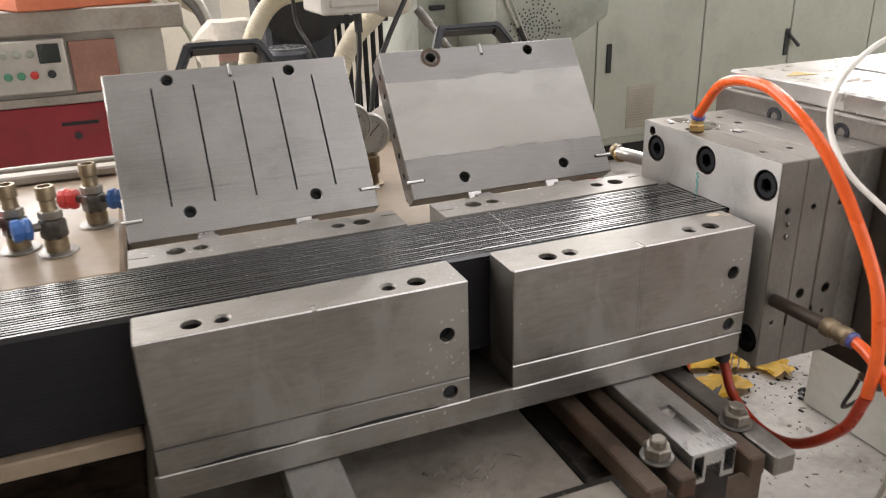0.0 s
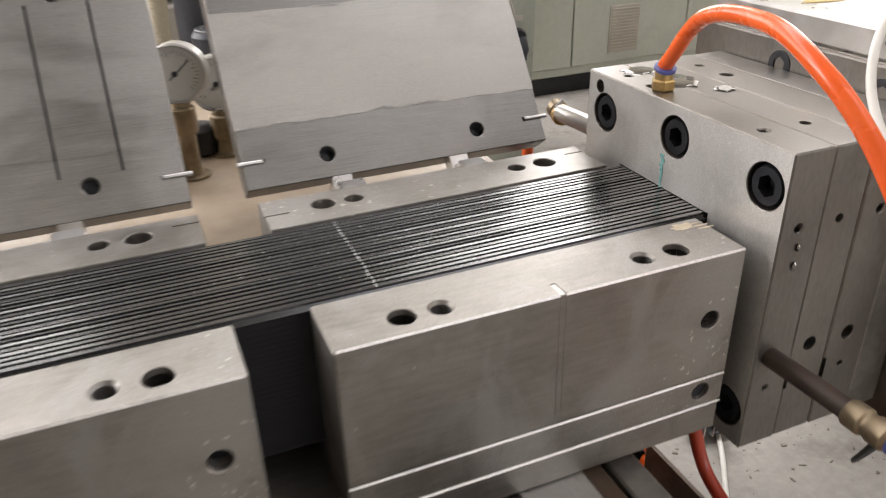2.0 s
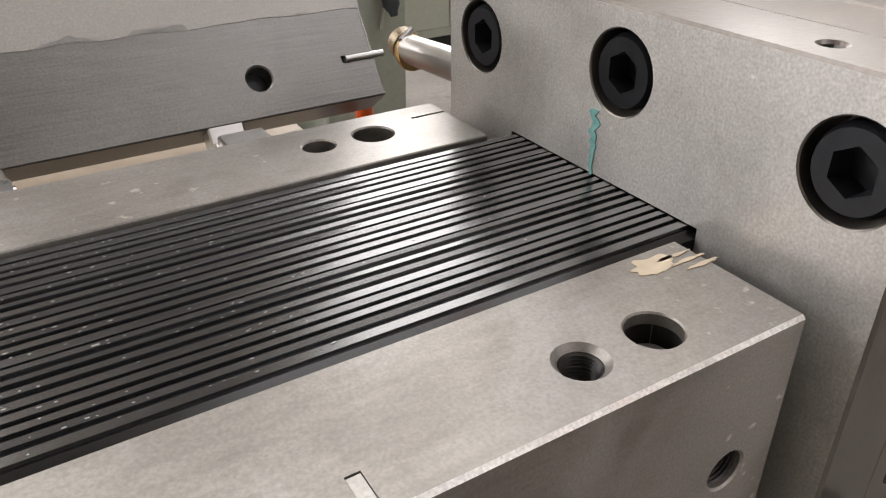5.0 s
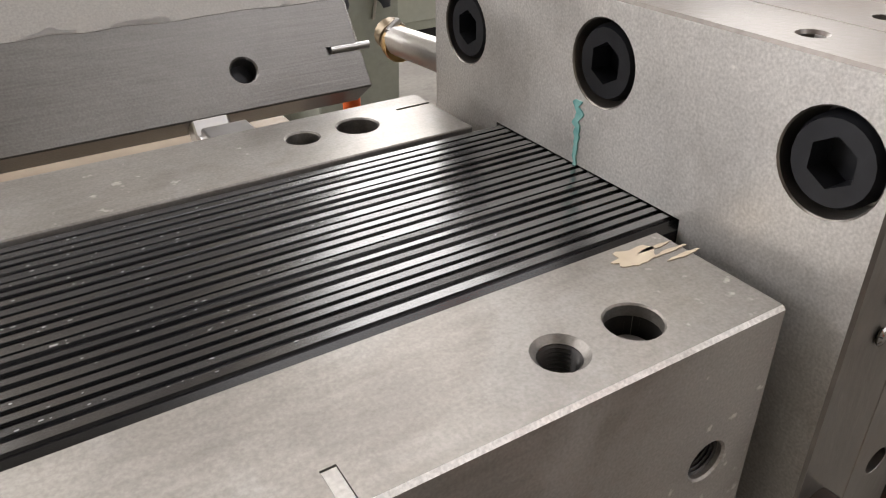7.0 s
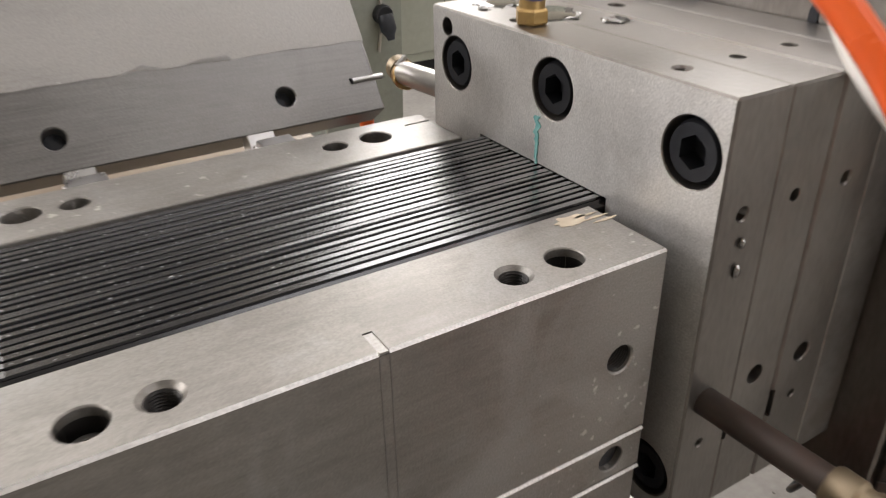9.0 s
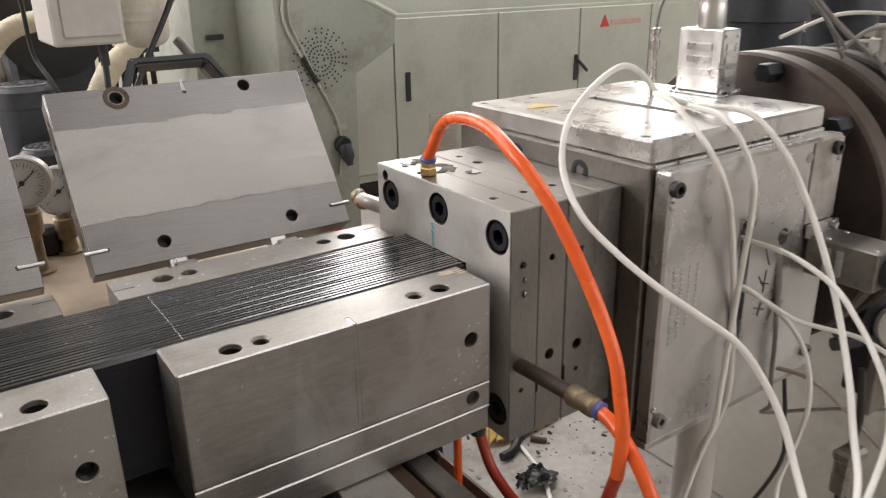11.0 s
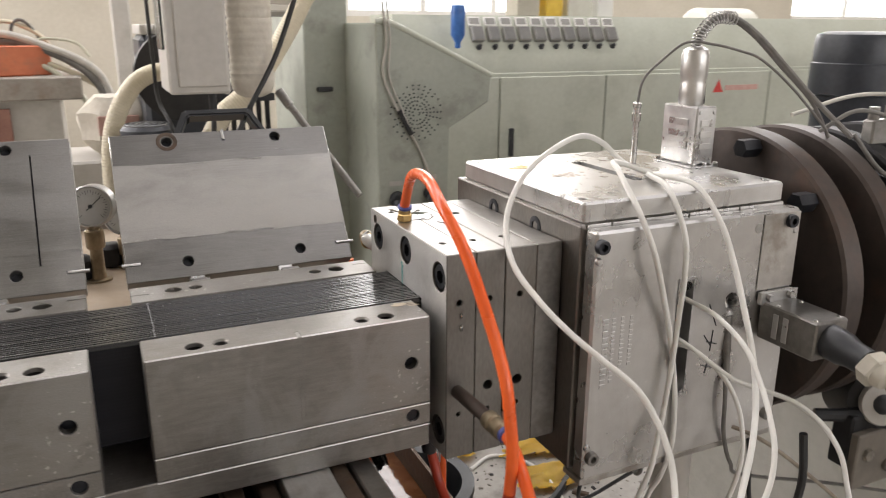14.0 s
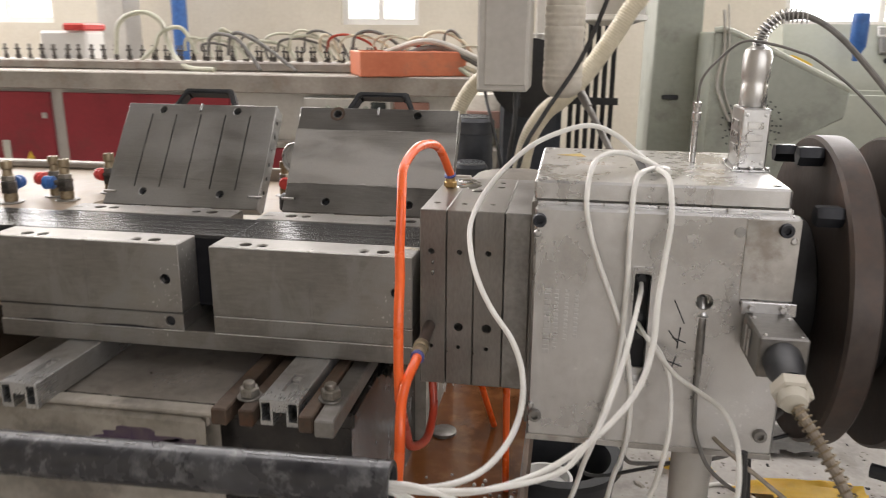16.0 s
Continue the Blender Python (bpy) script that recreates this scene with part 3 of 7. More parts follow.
    # forming face with the wavy edge that wear has left, parted by the slots
    marks = [0.0] + [0.0540 + 0.0500 * k for k in range(5)] + [W] if slots else [0.0, W]
    for i0, (ua, ub) in enumerate(zip(marks, marks[1:])):
        ua += 0.0012 if slots and i0 else 0.0
        ub -= 0.0012 if slots and i0 < len(marks) - 2 else 0.0
        face = bmesh.new()
        rows = []
        steps = 60 if not slots else 12
        for i in range(steps + 1):
            u = ua + (ub - ua) * i / steps
            lo = 0.060 + 0.0022 * noise.noise((u * 40, x0 * 9, 0)) + 0.003 * noise.noise((u * 11, x0 * 9, 1))
            hi = 0.172 + 0.0015 * noise.noise((u * 40, x0 * 9, 2)) + 0.002 * noise.noise((u * 11, x0 * 9, 3))
            rows.append([face.verts.new((u, v, w)) for v, w in ((lo, 0.00005), (lo, 0.0004), (hi, 0.0004), (hi, 0.00005))])
        for p, q in zip(rows, rows[1:]):
            for k in range(4):
                face.faces.new((p[k], p[(k + 1) % 4], q[(k + 1) % 4], q[k]))
        face.faces.new(rows[0]), face.faces.new(rows[-1])
        part("forming_face", turned(M, face), FACE if not slots else STEEL_X3, lid)
    if not slots:
        for base, seed, reach in ((0.0605, 3.0, 0.0045), (0.1715, 8.0, -0.0030)):
            q = bmesh.new()
            last = None
            for i in range(121):
                u = 0.003 + (W - 0.006) * i / 120
                edge = base + 0.0022 * noise.noise((u * 40, x0 * 9, 0 if reach > 0 else 2)) + 0.003 * noise.noise((u * 11, x0 * 9, 1 if reach > 0 else 3)) * (1 if reach > 0 else 0.66)
                w = max(noise.noise((u * 24, seed, 0)) + 0.35 * noise.noise((u * 130, seed, 5)), 0.0)
                if w < 0.06:
                    last = None
                    continue
                row = [q.verts.new((u, v, 0.0006)) for v in (edge, edge + reach * min(w * 1.6, 1))]
                if last:
                    q.faces.new((last[0], last[1], row[1], row[0]))
                last = row
            bmesh.ops.solidify(q, geom=list(q.faces), thickness=0.0001)
            tagged(part("scum_line", turned(M, q), SCUM, lid, "pale dried water line", False), kind="stuff")
    # Black fill stands for the shade inside each slot.
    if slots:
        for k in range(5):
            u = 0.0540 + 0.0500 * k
            part("slot_shade", turned(M, box(bmesh.new(), u - 0.0011, u + 0.0011, 0.0418, 0.1962, -0.0118, -0.0035)), BLACK_OX, lid)
    for p, q in (((W / 2, H - 0.014, 0.0005), (W / 2, H + 0.001, 0.0005)), ((-0.004, 0.0292, 0), (0.019, 0.0292, 0)), ((W - 0.019, 0.0292, 0), (W + 0.006, 0.0292, 0))):
        part("dowel_pin", turned(M, rod(p, q, 0.0022, 12)), CHROME, lid)
    if side:
        r = bmesh.new()
        lathe(r, [(0.012, 0.0002), (0.0145, 0.0006), (0.012, 0.0009), (0.0092, 0.0006), (0.0092, 0.0002)], Matrix.Translation((0.074, 0.2055, 0)), 13, False)
        part("rust_ring", turned(M, r), RUST, lid, "dark ragged rust ring round a bolt hole")
    # side edges with a bright highlight line painted in
    for u, d in ((W, 1), (0.0, -1)):
        q = bmesh.new()
        ends = [[q.verts.new((u + d * 0.0003, v, -0.0014)), q.verts.new((u - d * 0.0013, v, 0.0003)), q.verts.new((u - d * 0.0016, v, -0.0014))] for v in (0.0325, H - 0.001)]
        for i in range(3):
            q.faces.new((ends[0][i], ends[0][(i + 1) % 3], ends[1][(i + 1) % 3], ends[1][i]))
        q.faces.new(ends[0]), q.faces.new(ends[1])
        part("chamfer", turned(M, q), EDGE, lid, "side edge with a painted highlight", False)
    # bridge handle on the top edge
    hb = bmesh.new()
    outer = [(0.084, H), (0.103, H + 0.042), (0.2, H + 0.042), (0.219, H)]
    inner = [(0.209, H), (0.193, H + 0.032), (0.110, H + 0.032), (0.094, H)]
    ring = []
    for w in (-0.031, -0.009):
        ring.append([hb.verts.new((u, v, w)) for u, v in outer + inner])
    n = 8
    for i in range(n):
        j = (i + 1) % n
        hb.faces.new((ring[0][i], ring[0][j], ring[1][j], ring[1][i]))
    for k, rg in enumerate(ring):
        for q in ((0, 1, 6, 7), (1, 2, 5, 6), (2, 3, 4, 5)):
            hb.faces.new([rg[i] for i in q])
    bmesh.ops.bevel(hb, geom=list(hb.edges), offset=0.0025, segments=2, affect="EDGES")
    part("handle", turned(M, hb), BLACK_PL, lid, "black plastic bridge handle")
    return c


SCUM = surface("dried_water_scum", (0.46, 0.455, 0.44), (0.60, 0.595, 0.58), 60, 0.55, 0.5, 0.1, 300)
STEEL_X3 = surface("pale_brushed_steel", (0.25, 0.244, 0.233), (0.395, 0.388, 0.375), 6, 0.38, 0.95, 0.05, 30, (0.8, 30, 30), ((0.17, 0.163, 0.152), 0.45, 9), grit=0.12, smear=((0.40, 0.395, 0.385), 0.5, 11, (0.45, 1, 1)))
FACE = surface("fine_ground_steel", (0.275, 0.266, 0.249), (0.42, 0.408, 0.386), 5, 0.42, 0.92, 0.05, 30, (0.8, 30, 30), ((0.20, 0.195, 0.185), 0.45, 7), grit=0.10, smear=((0.50, 0.488, 0.465), 0.65, 12, (0.25, 1, 1)))
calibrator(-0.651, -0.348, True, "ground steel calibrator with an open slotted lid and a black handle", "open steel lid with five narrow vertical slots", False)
calibrator(-0.300, 0.0, False, "ground steel calibrator with an open plain lid beside the die", "open plain steel lid with a bright forming face", True)

base = thing("base_plate", "thick ground steel base plate under both calibrators", "plate", (-0.65, 0, 0.838))
b = B(-0.655, -0.001, 0.0010, 0.236, 0.8385, 0.8664, 0.0012)
cut = hole(bmesh.new(), (-0.325, 0.018, 0.866), (0, 0, -1), 0.0055, 0.02, 0.0005)
part("plate", carve(b, cut), STEEL, base)

# burnished patch and marks on the front block
def patch(cx, cy, rx, ry, z, seed, n=40):
    """A thin ragged patch that lies on a level surface."""
    bm = bmesh.new()
    rim = []
    for t in range(n):
        a = t * math.tau / n
        k = 0.8 + 0.45 * noise.noise((math.cos(a) * 2.2 + seed, math.sin(a) * 2.2, seed))
        rim.append(bm.verts.new((cx + rx * k * math.cos(a), cy + ry * k * math.sin(a), z)))
    top = [bm.verts.new(v.co + Vector((0, 0, 0.0003))) for v in rim]
    for t in range(n):
        bm.faces.new((rim[t], rim[(t + 1) % n], top[(t + 1) % n], top[t]))
    bm.faces.new(top), bm.faces.new(rim)
    return bm


part("burnish_mark", patch(-0.020, 0.046, 0.011, 0.0065, ZT, 5.3), BURN, bpy.data.objects["calibrator.001"], "tan burnished rub mark", False)
for k in range(3):
    part("burnish_streak", patch(-0.010 + 0.003 * k, 0.0475 - 0.0045 * k, 0.009, 0.0011, ZT, 1.7 + k), BURN, bpy.data.objects["calibrator.001"], "tan burnished rub mark", False)


# ---- the black profile, drawn slowly away from the die ----
def profile():
    p = thing("extruded_profile", "black ribbed plastic profile running out of the die", "plastic profile", (0, 0, 0.885))
    y0, y1, z0, z1 = 0.0575, 0.1745, 0.8855, 0.9995
    pts = []
    nr = 21
    w = (y1 - y0 - 0.006) / nr
    widths = [(0.86, 0.60, 0.66, 0.54, 0.78, 0.64, 0.56, 0.70)[k * 5 % 8] for k in range(nr)]
    pts.append((y0, z1 - 0.004))
    for k in range(nr):
        a = y0 + 0.003 + k * w
        f = widths[k]
        lift = (0.00020, -0.00012, 0.00010, 0.0, 0.00016, -0.00008)[k % 6]
        pts += [(a, z1 - 0.0012), (a + w * (1 - f), z1 - 0.0012), (a + w * (1 - f) + 0.0003, z1 - max(-lift, 0)), (a + w * 0.95, z1 - max(lift, 0))]
    pts.append((y1, z1 - 0.004))
    ns = 26
    hs = (z1 - z0 - 0.008) / ns
    for k in range(ns):
        z = z1 - 0.004 - k * hs
        pts += [(y1, z - hs * 0.2), (y1 - 0.0001, z - hs * 0.4), (y1 - 0.0001, z - hs * 0.8)]
    pts += [(y1, z0 + 0.004), (y1 - 0.004, z0), (y0 + 0.004, z0), (y0, z0 + 0.004)]
    for k in range(ns):
        z = z0 + 0.004 + k * hs
        pts += [(y0 + 0.00008, z + hs * 0.2), (y0 + 0.00008, z + hs * 0.6), (y0, z + hs * 0.8)]
    bm = bmesh.new()
    rings = [[bm.verts.new((x, y, z)) for y, z in pts] for x in (-3.2, -1.6, -0.8, -0.4, -0.2, 0.0, 0.075)]
    n = len(pts)
    for a, b in zip(rings, rings[1:]):
        for i in range(n):
            bm.faces.new((a[i], a[(i + 1) % n], b[(i + 1) % n], b[i]))
    bm.faces.new(rings[0]), bm.faces.new(rings[-1])
    body = part("profile_body", bm, PROFILE, p, smooth=False)
    body.data.materials.append(PROFILE_SIDE)
    for f in body.data.polygons:
        if abs(f.normal.y) > 0.7 and f.center.z < z1 - 0.885 - 0.004:
            f.material_index = 1
    # a chalky scratch across the ribs
    bm = bmesh.new()
    random.seed(3)
    for k in range(nr):
        a = y0 + 0.003 + k * w
        f = widths[k]
        x = -0.2475 + random.uniform(-0.0006, 0.0006)
        d = random.uniform(0.0003, 0.0006)
        box(bm, x - d, x + d, a + w * (1 - f), a + w * 0.97, z1, z1 + 0.00015)
    part("scratch_mark", bm, DUST, p, "chalky white cross scratch", False)
    # crumbs of dust that ride on the ribs
    bm = bmesh.new()
    for k in range(420):
        x = random.gauss(-0.20, 0.05) if k % 2 else random.uniform(-0.62, -0.02)
        kk = random.randrange(nr)
        y = y0 + 0.003 + kk * w + w * random.uniform(0.45, 0.9)
        s = random.uniform(0.00006, 0.00026) * (1.7 if k % 17 == 0 else 1)
        box(bm, x - s * random.uniform(1, 5), x + s, y - s * 0.6, y + s * 0.6, z1, z1 + s * 0.6)
    tagged(part("dust", bm, DUST, p, "fine white dust specks", False), kind="stuff")
    return p


DUST = surface("pale_dust", (0.30, 0.30, 0.30), (0.42, 0.42, 0.42), 60, 0.8)
PROFILE_THING = profile()


# ---- the die ----
DIE_SCREWS = ((0.007, 1.0415), (0.106, 1.0460), (0.203, 1.0390))


def die():
    d = thing("extrusion_die", "ground steel extrusion die of four bolted plates", "extrusion die", (0.013, -0.014, 0.822))
    xs = (0.013, 0.0495, 0.0868, 0.1275, 0.162)
    y0, y1, z0, z1 = -0.014, 0.232, 0.822, 1.072
    big = {1: 0.908, 2: 0.908}
    for i in range(4):
        a, b = xs[i], xs[i + 1] - 0.0005
        bm = B(a, b, y0 + 0.0006 * (i % 2), y1, z0, z1 - 0.0004 * (i % 2), 0.0012)
        cut = bmesh.new()
        xc = (a + b) / 2
        if i < 3:
            xc = (0.029, 0.067, 0.106)[i]
            hole(cut, (xc, y0, 1.015), (0, 1, 0), 0.0035, 0.02, 0.001, 14)
            hole(cut, (xc, y0, 0.878), (0, 1, 0), 0.0028, 0.02, 0.0006, 12)
            hole(cut, (xc, 0.032, z1), (0, 0, -1), 0.0042, 0.02, 0.0012 if i == 0 else 0.0003, 14)
            hole(cut, (xc, 0.159, z1), (0, 0, -1), 0.0058, 0.02, 0.0006, 16)
            hole(cut, (xc, 0.195, z1), (0, 0, -1), 0.0040, 0.02, 0.0006, 14)
            if i:
                hole(cut, (xc, y0, 0.908), (0, 1, 0), 0.0062, 0.03, 0.0008, 16)
                box(cut, a - 0.002, a + 0.0028, y0 - 0.01, y0 + 0.006, 0.869, 0.888)
        if i == 0:
            for y, z in DIE_SCREWS:
                hole(cut, (a, y, z), (1, 0, 0), 0.0172, 0.018, 0.0006, 32)
            hole(cut, (a, 0.2135, 1.0605), (1, 0, 0), 0.0058, 0.02, 0.0004, 16)
            for y in (0.007, 0.203):
                hole(cut, (a, y, 0.852), (1, 0, 0), 0.0172, 0.018, 0.0006, 32)
        if i < 3:
            box(cut, a - 0.001, b + 0.001, 0.0572, 0.1748, 0.8852, 0.9999)
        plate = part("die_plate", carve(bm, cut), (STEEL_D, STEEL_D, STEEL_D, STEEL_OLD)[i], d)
        # Front face takes a brighter steel copy: the light on it put into colour.
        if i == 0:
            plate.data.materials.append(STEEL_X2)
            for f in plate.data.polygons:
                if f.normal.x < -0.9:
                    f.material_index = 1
    for y, z in DIE_SCREWS:
        screw(d, (0.0295, y, z), (-1, 0, 0), 0.0152, "socket_screw", BLACK_OX, 1.0)
    for y in (0.007, 0.203):
        screw(d, (0.0295, y, 0.852), (-1, 0, 0), 0.0152, "socket_screw", BLACK_OX, 1.0)
    # water film on the top
    random.seed(11)
    for cx, cy, r in ((0.055, 0.165, 0.026), (0.045, 0.205, 0.018), (0.075, 0.125, 0.012)):
        bm = bmesh.new()
        n = 28
        rim = [bm.verts.new((cx + r * (0.75 + 0.5 * noise.noise((cx * 90 + math.cos(t / n * math.tau) * 1.7, cy * 90 + math.sin(t / n * math.tau) * 1.7, 0))) * math.cos(t / n * math.tau), cy + r * (0.75 + 0.5 * noise.noise((cx * 90 + math.cos(t / n * math.tau) * 1.7, cy * 90 + math.sin(t / n * math.tau) * 1.7, 3))) * math.sin(t / n * math.tau), z1 + 0.0001)) for t in range(n)]
        inner = [bm.verts.new((cx + (v.co.x - cx) * 0.9, cy + (v.co.y - cy) * 0.9, z1 + 0.0008)) for v in rim]
        for t in range(n):
            bm.faces.new((rim[t], rim[(t + 1) % n], inner[(t + 1) % n], inner[t]))
        bm.faces.new(inner)
        solo("water_puddle", bm, WET, "thin puddle of water on the steel die", "water")
    # blue-green residue below a screw
    bm = bmesh.new()
    n = 26
    last = None
    for k in range(n):
        z = 1.028 - 0.0013 * k
        y = 0.117 + 0.003 * noise.noise((k * 0.35, 1, 0))
        w = 0.0030 * (1 - 0.75 * k / n) * (0.75 + 0.6 * noise.noise((k * 0.7, 4, 0)))
        ring = [bm.verts.new(p) for p in ((0.0124, y - w, z), (0.0124, y + w, z), (0.0131, y + w, z), (0.0131, y - w, z))]
        if last:
            for i in range(4):
                bm.faces.new((last[i], last[(i + 1) % 4], ring[(i + 1) % 4], ring[i]))
        else:
            bm.faces.new(ring)
        last = ring
    bm.faces.new(last)
    part("copper_residue", bm, TEAL, d, "streak of blue-green residue", False)
    return d


STEEL_X2 = surface("brightened_die_face_steel", (0.52, 0.512, 0.495), (0.70, 0.69, 0.67), 14, 0.42, 0.74, 0.06, 260, (1, 1, 1), ((0.40, 0.385, 0.365), 0.45, 26), grit=0.16, specks=0.25, smear=((0.74, 0.735, 0.72), 0.4, 12, (1, 1, 0.6)))
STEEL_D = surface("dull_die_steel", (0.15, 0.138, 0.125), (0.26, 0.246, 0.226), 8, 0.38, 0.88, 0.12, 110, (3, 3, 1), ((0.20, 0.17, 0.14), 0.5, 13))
TEAL = surface("blue_green_residue", (0.10, 0.30, 0.30), (0.25, 0.48, 0.46), 200, 0.7)
WET = surface("water_film", (0.20, 0.195, 0.185), (0.28, 0.275, 0.265), 10, 0.06, 0.9, 0.0, 60, (1, 1, 1), None, 0.01)
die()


# ---- heater housing behind the die ----
def housing():
    h = thing("heater_housing", "stainless steel heater housing with a screwed front cover", "heater housing", (0.165, -0.06, 0.78))
    part("core", B(0.164, 0.474, -0.032, 0.262, 0.80, 1.092, 0.002), STEEL_OLD, h)
    part("flange_plate", B(0.1626, 0.178, -0.046, 0.27, 0.79, 1.096, 0.0015), STEEL_D, h)
    for y in (0.157, 0.05):
        screw(h, (0.1630, y, 1.0745), (-1, 0, 0), 0.0125, "socket_screw", BLACK_OX, 0.12)
    cover = B(0.168, 0.4775, -0.069, -0.047, 0.785, 1.094, 0.003)
    cut = bmesh.new()
    for z in (0.884, 1.010):
        lathe(cut, [(0.0105, 0), (0.0105, 0.05)], axis_to((0.3025, -0.1, z), (0, 1, 0)), 24)
    cov = carve(cover, cut)
    cov = carve(cov, B(0.292, 0.313, -0.1, -0.03, 0.884, 1.010))
    cov = carve(cov, lathe(bmesh.new(), [(0.0105, 0), (0.0105, 0.05)], axis_to((0.377, -0.1, 0.985), (0, 1, 0)), 24))
    cv = part("front_cover", cov, SHEET, h, "stainless sheet front cover")
    part("slot_frame", carve(B(0.2895, 0.3155, -0.0705, -0.0695, 0.868, 1.0255, 0.0003), B(0.2925, 0.3125, -0.08, -0.06, 0.8735, 1.0205)), CHROME, cv)
    # Dark backing stands for the shade inside the cover's slot.
    part("cover_slot_shade", B(0.286, 0.32, -0.045, -0.033, 0.86, 1.03), IRON, h)
    for z in (1.005, 0.985, 0.955, 0.93):
        part("terminal", rod((0.3025, -0.034, z), (0.3025, -0.055, z), 0.0055, 12), BLACK_PL, h)
    for x, z, r in ((0.174, 1.078, 0.0085), (0.460, 1.079, 0.0085), (0.178, 0.815, 0.0085), (0.460, 0.813, 0.0085)):
        screw(cv, (x, -0.069, z), (0, -1, 0), r, "cover_screw", BLACK_OX if z > 1 else STEEL_OLD, 0.9)
    for x, z in ((0.170, 1.061), (0.468, 1.066), (0.170, 0.829)):
        b = bmesh.new()
        lathe(b, [(0.0048, 0), (0.0045, 0.0015), (0.003, 0.003), (0, 0.0032)], axis_to((x + 0.002, -0.069, z), (0, -1, 0)), 14)
        part("small_screw", b, CHROME, cv)
    b = lathe(bmesh.new(), [(0.0065, 0), (0.006, 0.0006), (0, 0.0008)], axis_to((0.409, -0.0692, 1.074), (0, -1, 0)), 18)
    part("dent_mark", b, STEEL_OLD, cv)
    part("patch_plate", B(0.416, 0.4765, -0.0705, -0.0692, 0.992, 1.090, 0.0004), SHEET_D, cv, "stained steel patch plate")
    # stamped lines of text that cannot be read
    random.seed(21)
    for row in range(4):
        z = 0.99
        x = 0.184 + 0.0125 * row
        while z > 0.905 + 0.008 * row:
            q = random.uniform(0.003, 0.0055) * (1.25 if row == 0 else 0.8)
            part("stamped_mark", B(x, x + (0.008 if row == 0 else 0.005), -0.0698, -0.0689, z - q, z, 0.0003), CHROME, cv)
            z -= q + 0.0022
    # hand-drawn dark strokes
    b = bmesh.new()
    for p, q in (((0.338, 0.945), (0.350, 0.930)), ((0.343, 0.936), (0.360, 0.930)), ((0.352, 0.950), (0.350, 0.922)), ((0.338, 0.905), (0.358, 0.898)), ((0.350, 0.912), (0.345, 0.893)), ((0.342, 0.985), (0.356, 0.955))):
        rod((p[0], -0.0692, p[1]), (q[0], -0.0692, q[1]), 0.0009, 6, b)
    part("ink_strokes", b, BLACK_PL, cv)
    # lower lip
    part("bottom_lip", B(0.167, 0.478, -0.066, -0.03, 0.776, 0.7845, 0.001), SHEET_D, h)
    # lid
    lid = B(0.165, 0.469, -0.046, 0.252, 1.0975, 1.123, 0.003)
    cut = bmesh.new()
    box(cut, 0.299, 0.316, 0.035, 0.180, 1.115, 1.14)
    for x, y in ((0.176, -0.027), (0.455, -0.027), (0.176, 0.236), (0.455, 0.236)):
        hole(cut, (x, y, 1.123), (0, 0, -1), 0.0058, 0.012, 0.0006, 16)
    ld = part("top_lid", carve(lid, cut), SHEET, h, "stainless sheet top lid with a narrow slot")
    # Dark sheet on the recess floor stands for the lid slot's shade.
    part("lid_slot_shade", B(0.3, 0.315, 0.036, 0.179, 1.1155, 1.116), IRON, ld)
    part("lid_rim", B(0.1675, 0.4725, -0.0445, 0.2605, 1.0925, 1.0972), SHEET_D, h)
    for x0, x1 in ((0.17, 0.203), (0.2045, 0.25), (0.2515, 0.315), (0.317, 0.395), (0.397, 0.47)):
        part("hinge_strip", B(x0, x1, -0.0475, -0.0452, 1.0925, 1.0975, 0.0005), SHEET, h)
    b = bmesh.new()
    vs = [b.verts.new(v) for v in ((0.187, 0.168, 1.1233), (0.230, 0.158, 1.1233), (0.222, 0.190, 1.1233))]
    vt = [b.verts.new(v.co + Vector((0, 0, 0.0004))) for v in vs]
    b.faces.new(vs), b.faces.new(vt)
    for i in range(3):
        b.faces.new((vs[i], vs[(i + 1) % 3], vt[(i + 1) % 3], vt[i]))
    part("warning_sticker", b, STICKER, ld, "faded yellow triangular warning sticker", False)
    random.seed(8)
    b = bmesh.new()
    for k in range(40):
        x, y = 0.238 + random.gauss(0, 0.012), 0.10 + random.gauss(0, 0.016)
        r = random.uniform(0.001, 0.004)
        lathe(b, [(r, 0), (r * 0.9, 0.00015)], Matrix.Translation((x, y, 1.1231 + k * 0.000008)), 7)
    tagged(part("glue_residue", b, STAIN, ld, "brown torn sticker residue", False), kind="stuff")
    # plug on the lid
    p = part("power_plug", B(0.427, 0.463, 0.075, 0.143, 1.1262, 1.206, 0.002), CHROME, h, "louvred bright steel heater plug")
    part("plug_foot", B(0.421, 0.469, 0.070, 0.148, 1.1232, 1.126, 0.0006), CHROME, p)
    for z in (1.152, 1.168, 1.184):
        part("louvre", B(0.4255, 0.4268, 0.09, 0.128, z - 0.0045, z + 0.0045, 0.0005), SHEET, p)
        part("louvre", B(0.435, 0.455, 0.0735, 0.0748, z - 0.0045, z + 0.0045, 0.0005), SHEET, p)
    for x, y in ((0.425, 0.073), (0.445, 0.073), (0.465, 0.073), (0.425, 0.145), (0.465, 0.145)):
        b = hexagon(bmesh.new(), (x, y - 0.001, 1.1262), (0, 0, 1), 0.006, 0.004)
        part("plug_nut", b, CHROME, p)
    for x, z in ((0.433, 1.135), (0.457, 1.135), (0.433, 1.198), (0.457, 1.198)):
        part("plug_screw", lathe(bmesh.new(), [(0.0028, 0), (0.0022, 0.0014), (0, 0.0016)], axis_to((x, 0.0748, z), (0, -1, 0)), 12), CHROME, p)
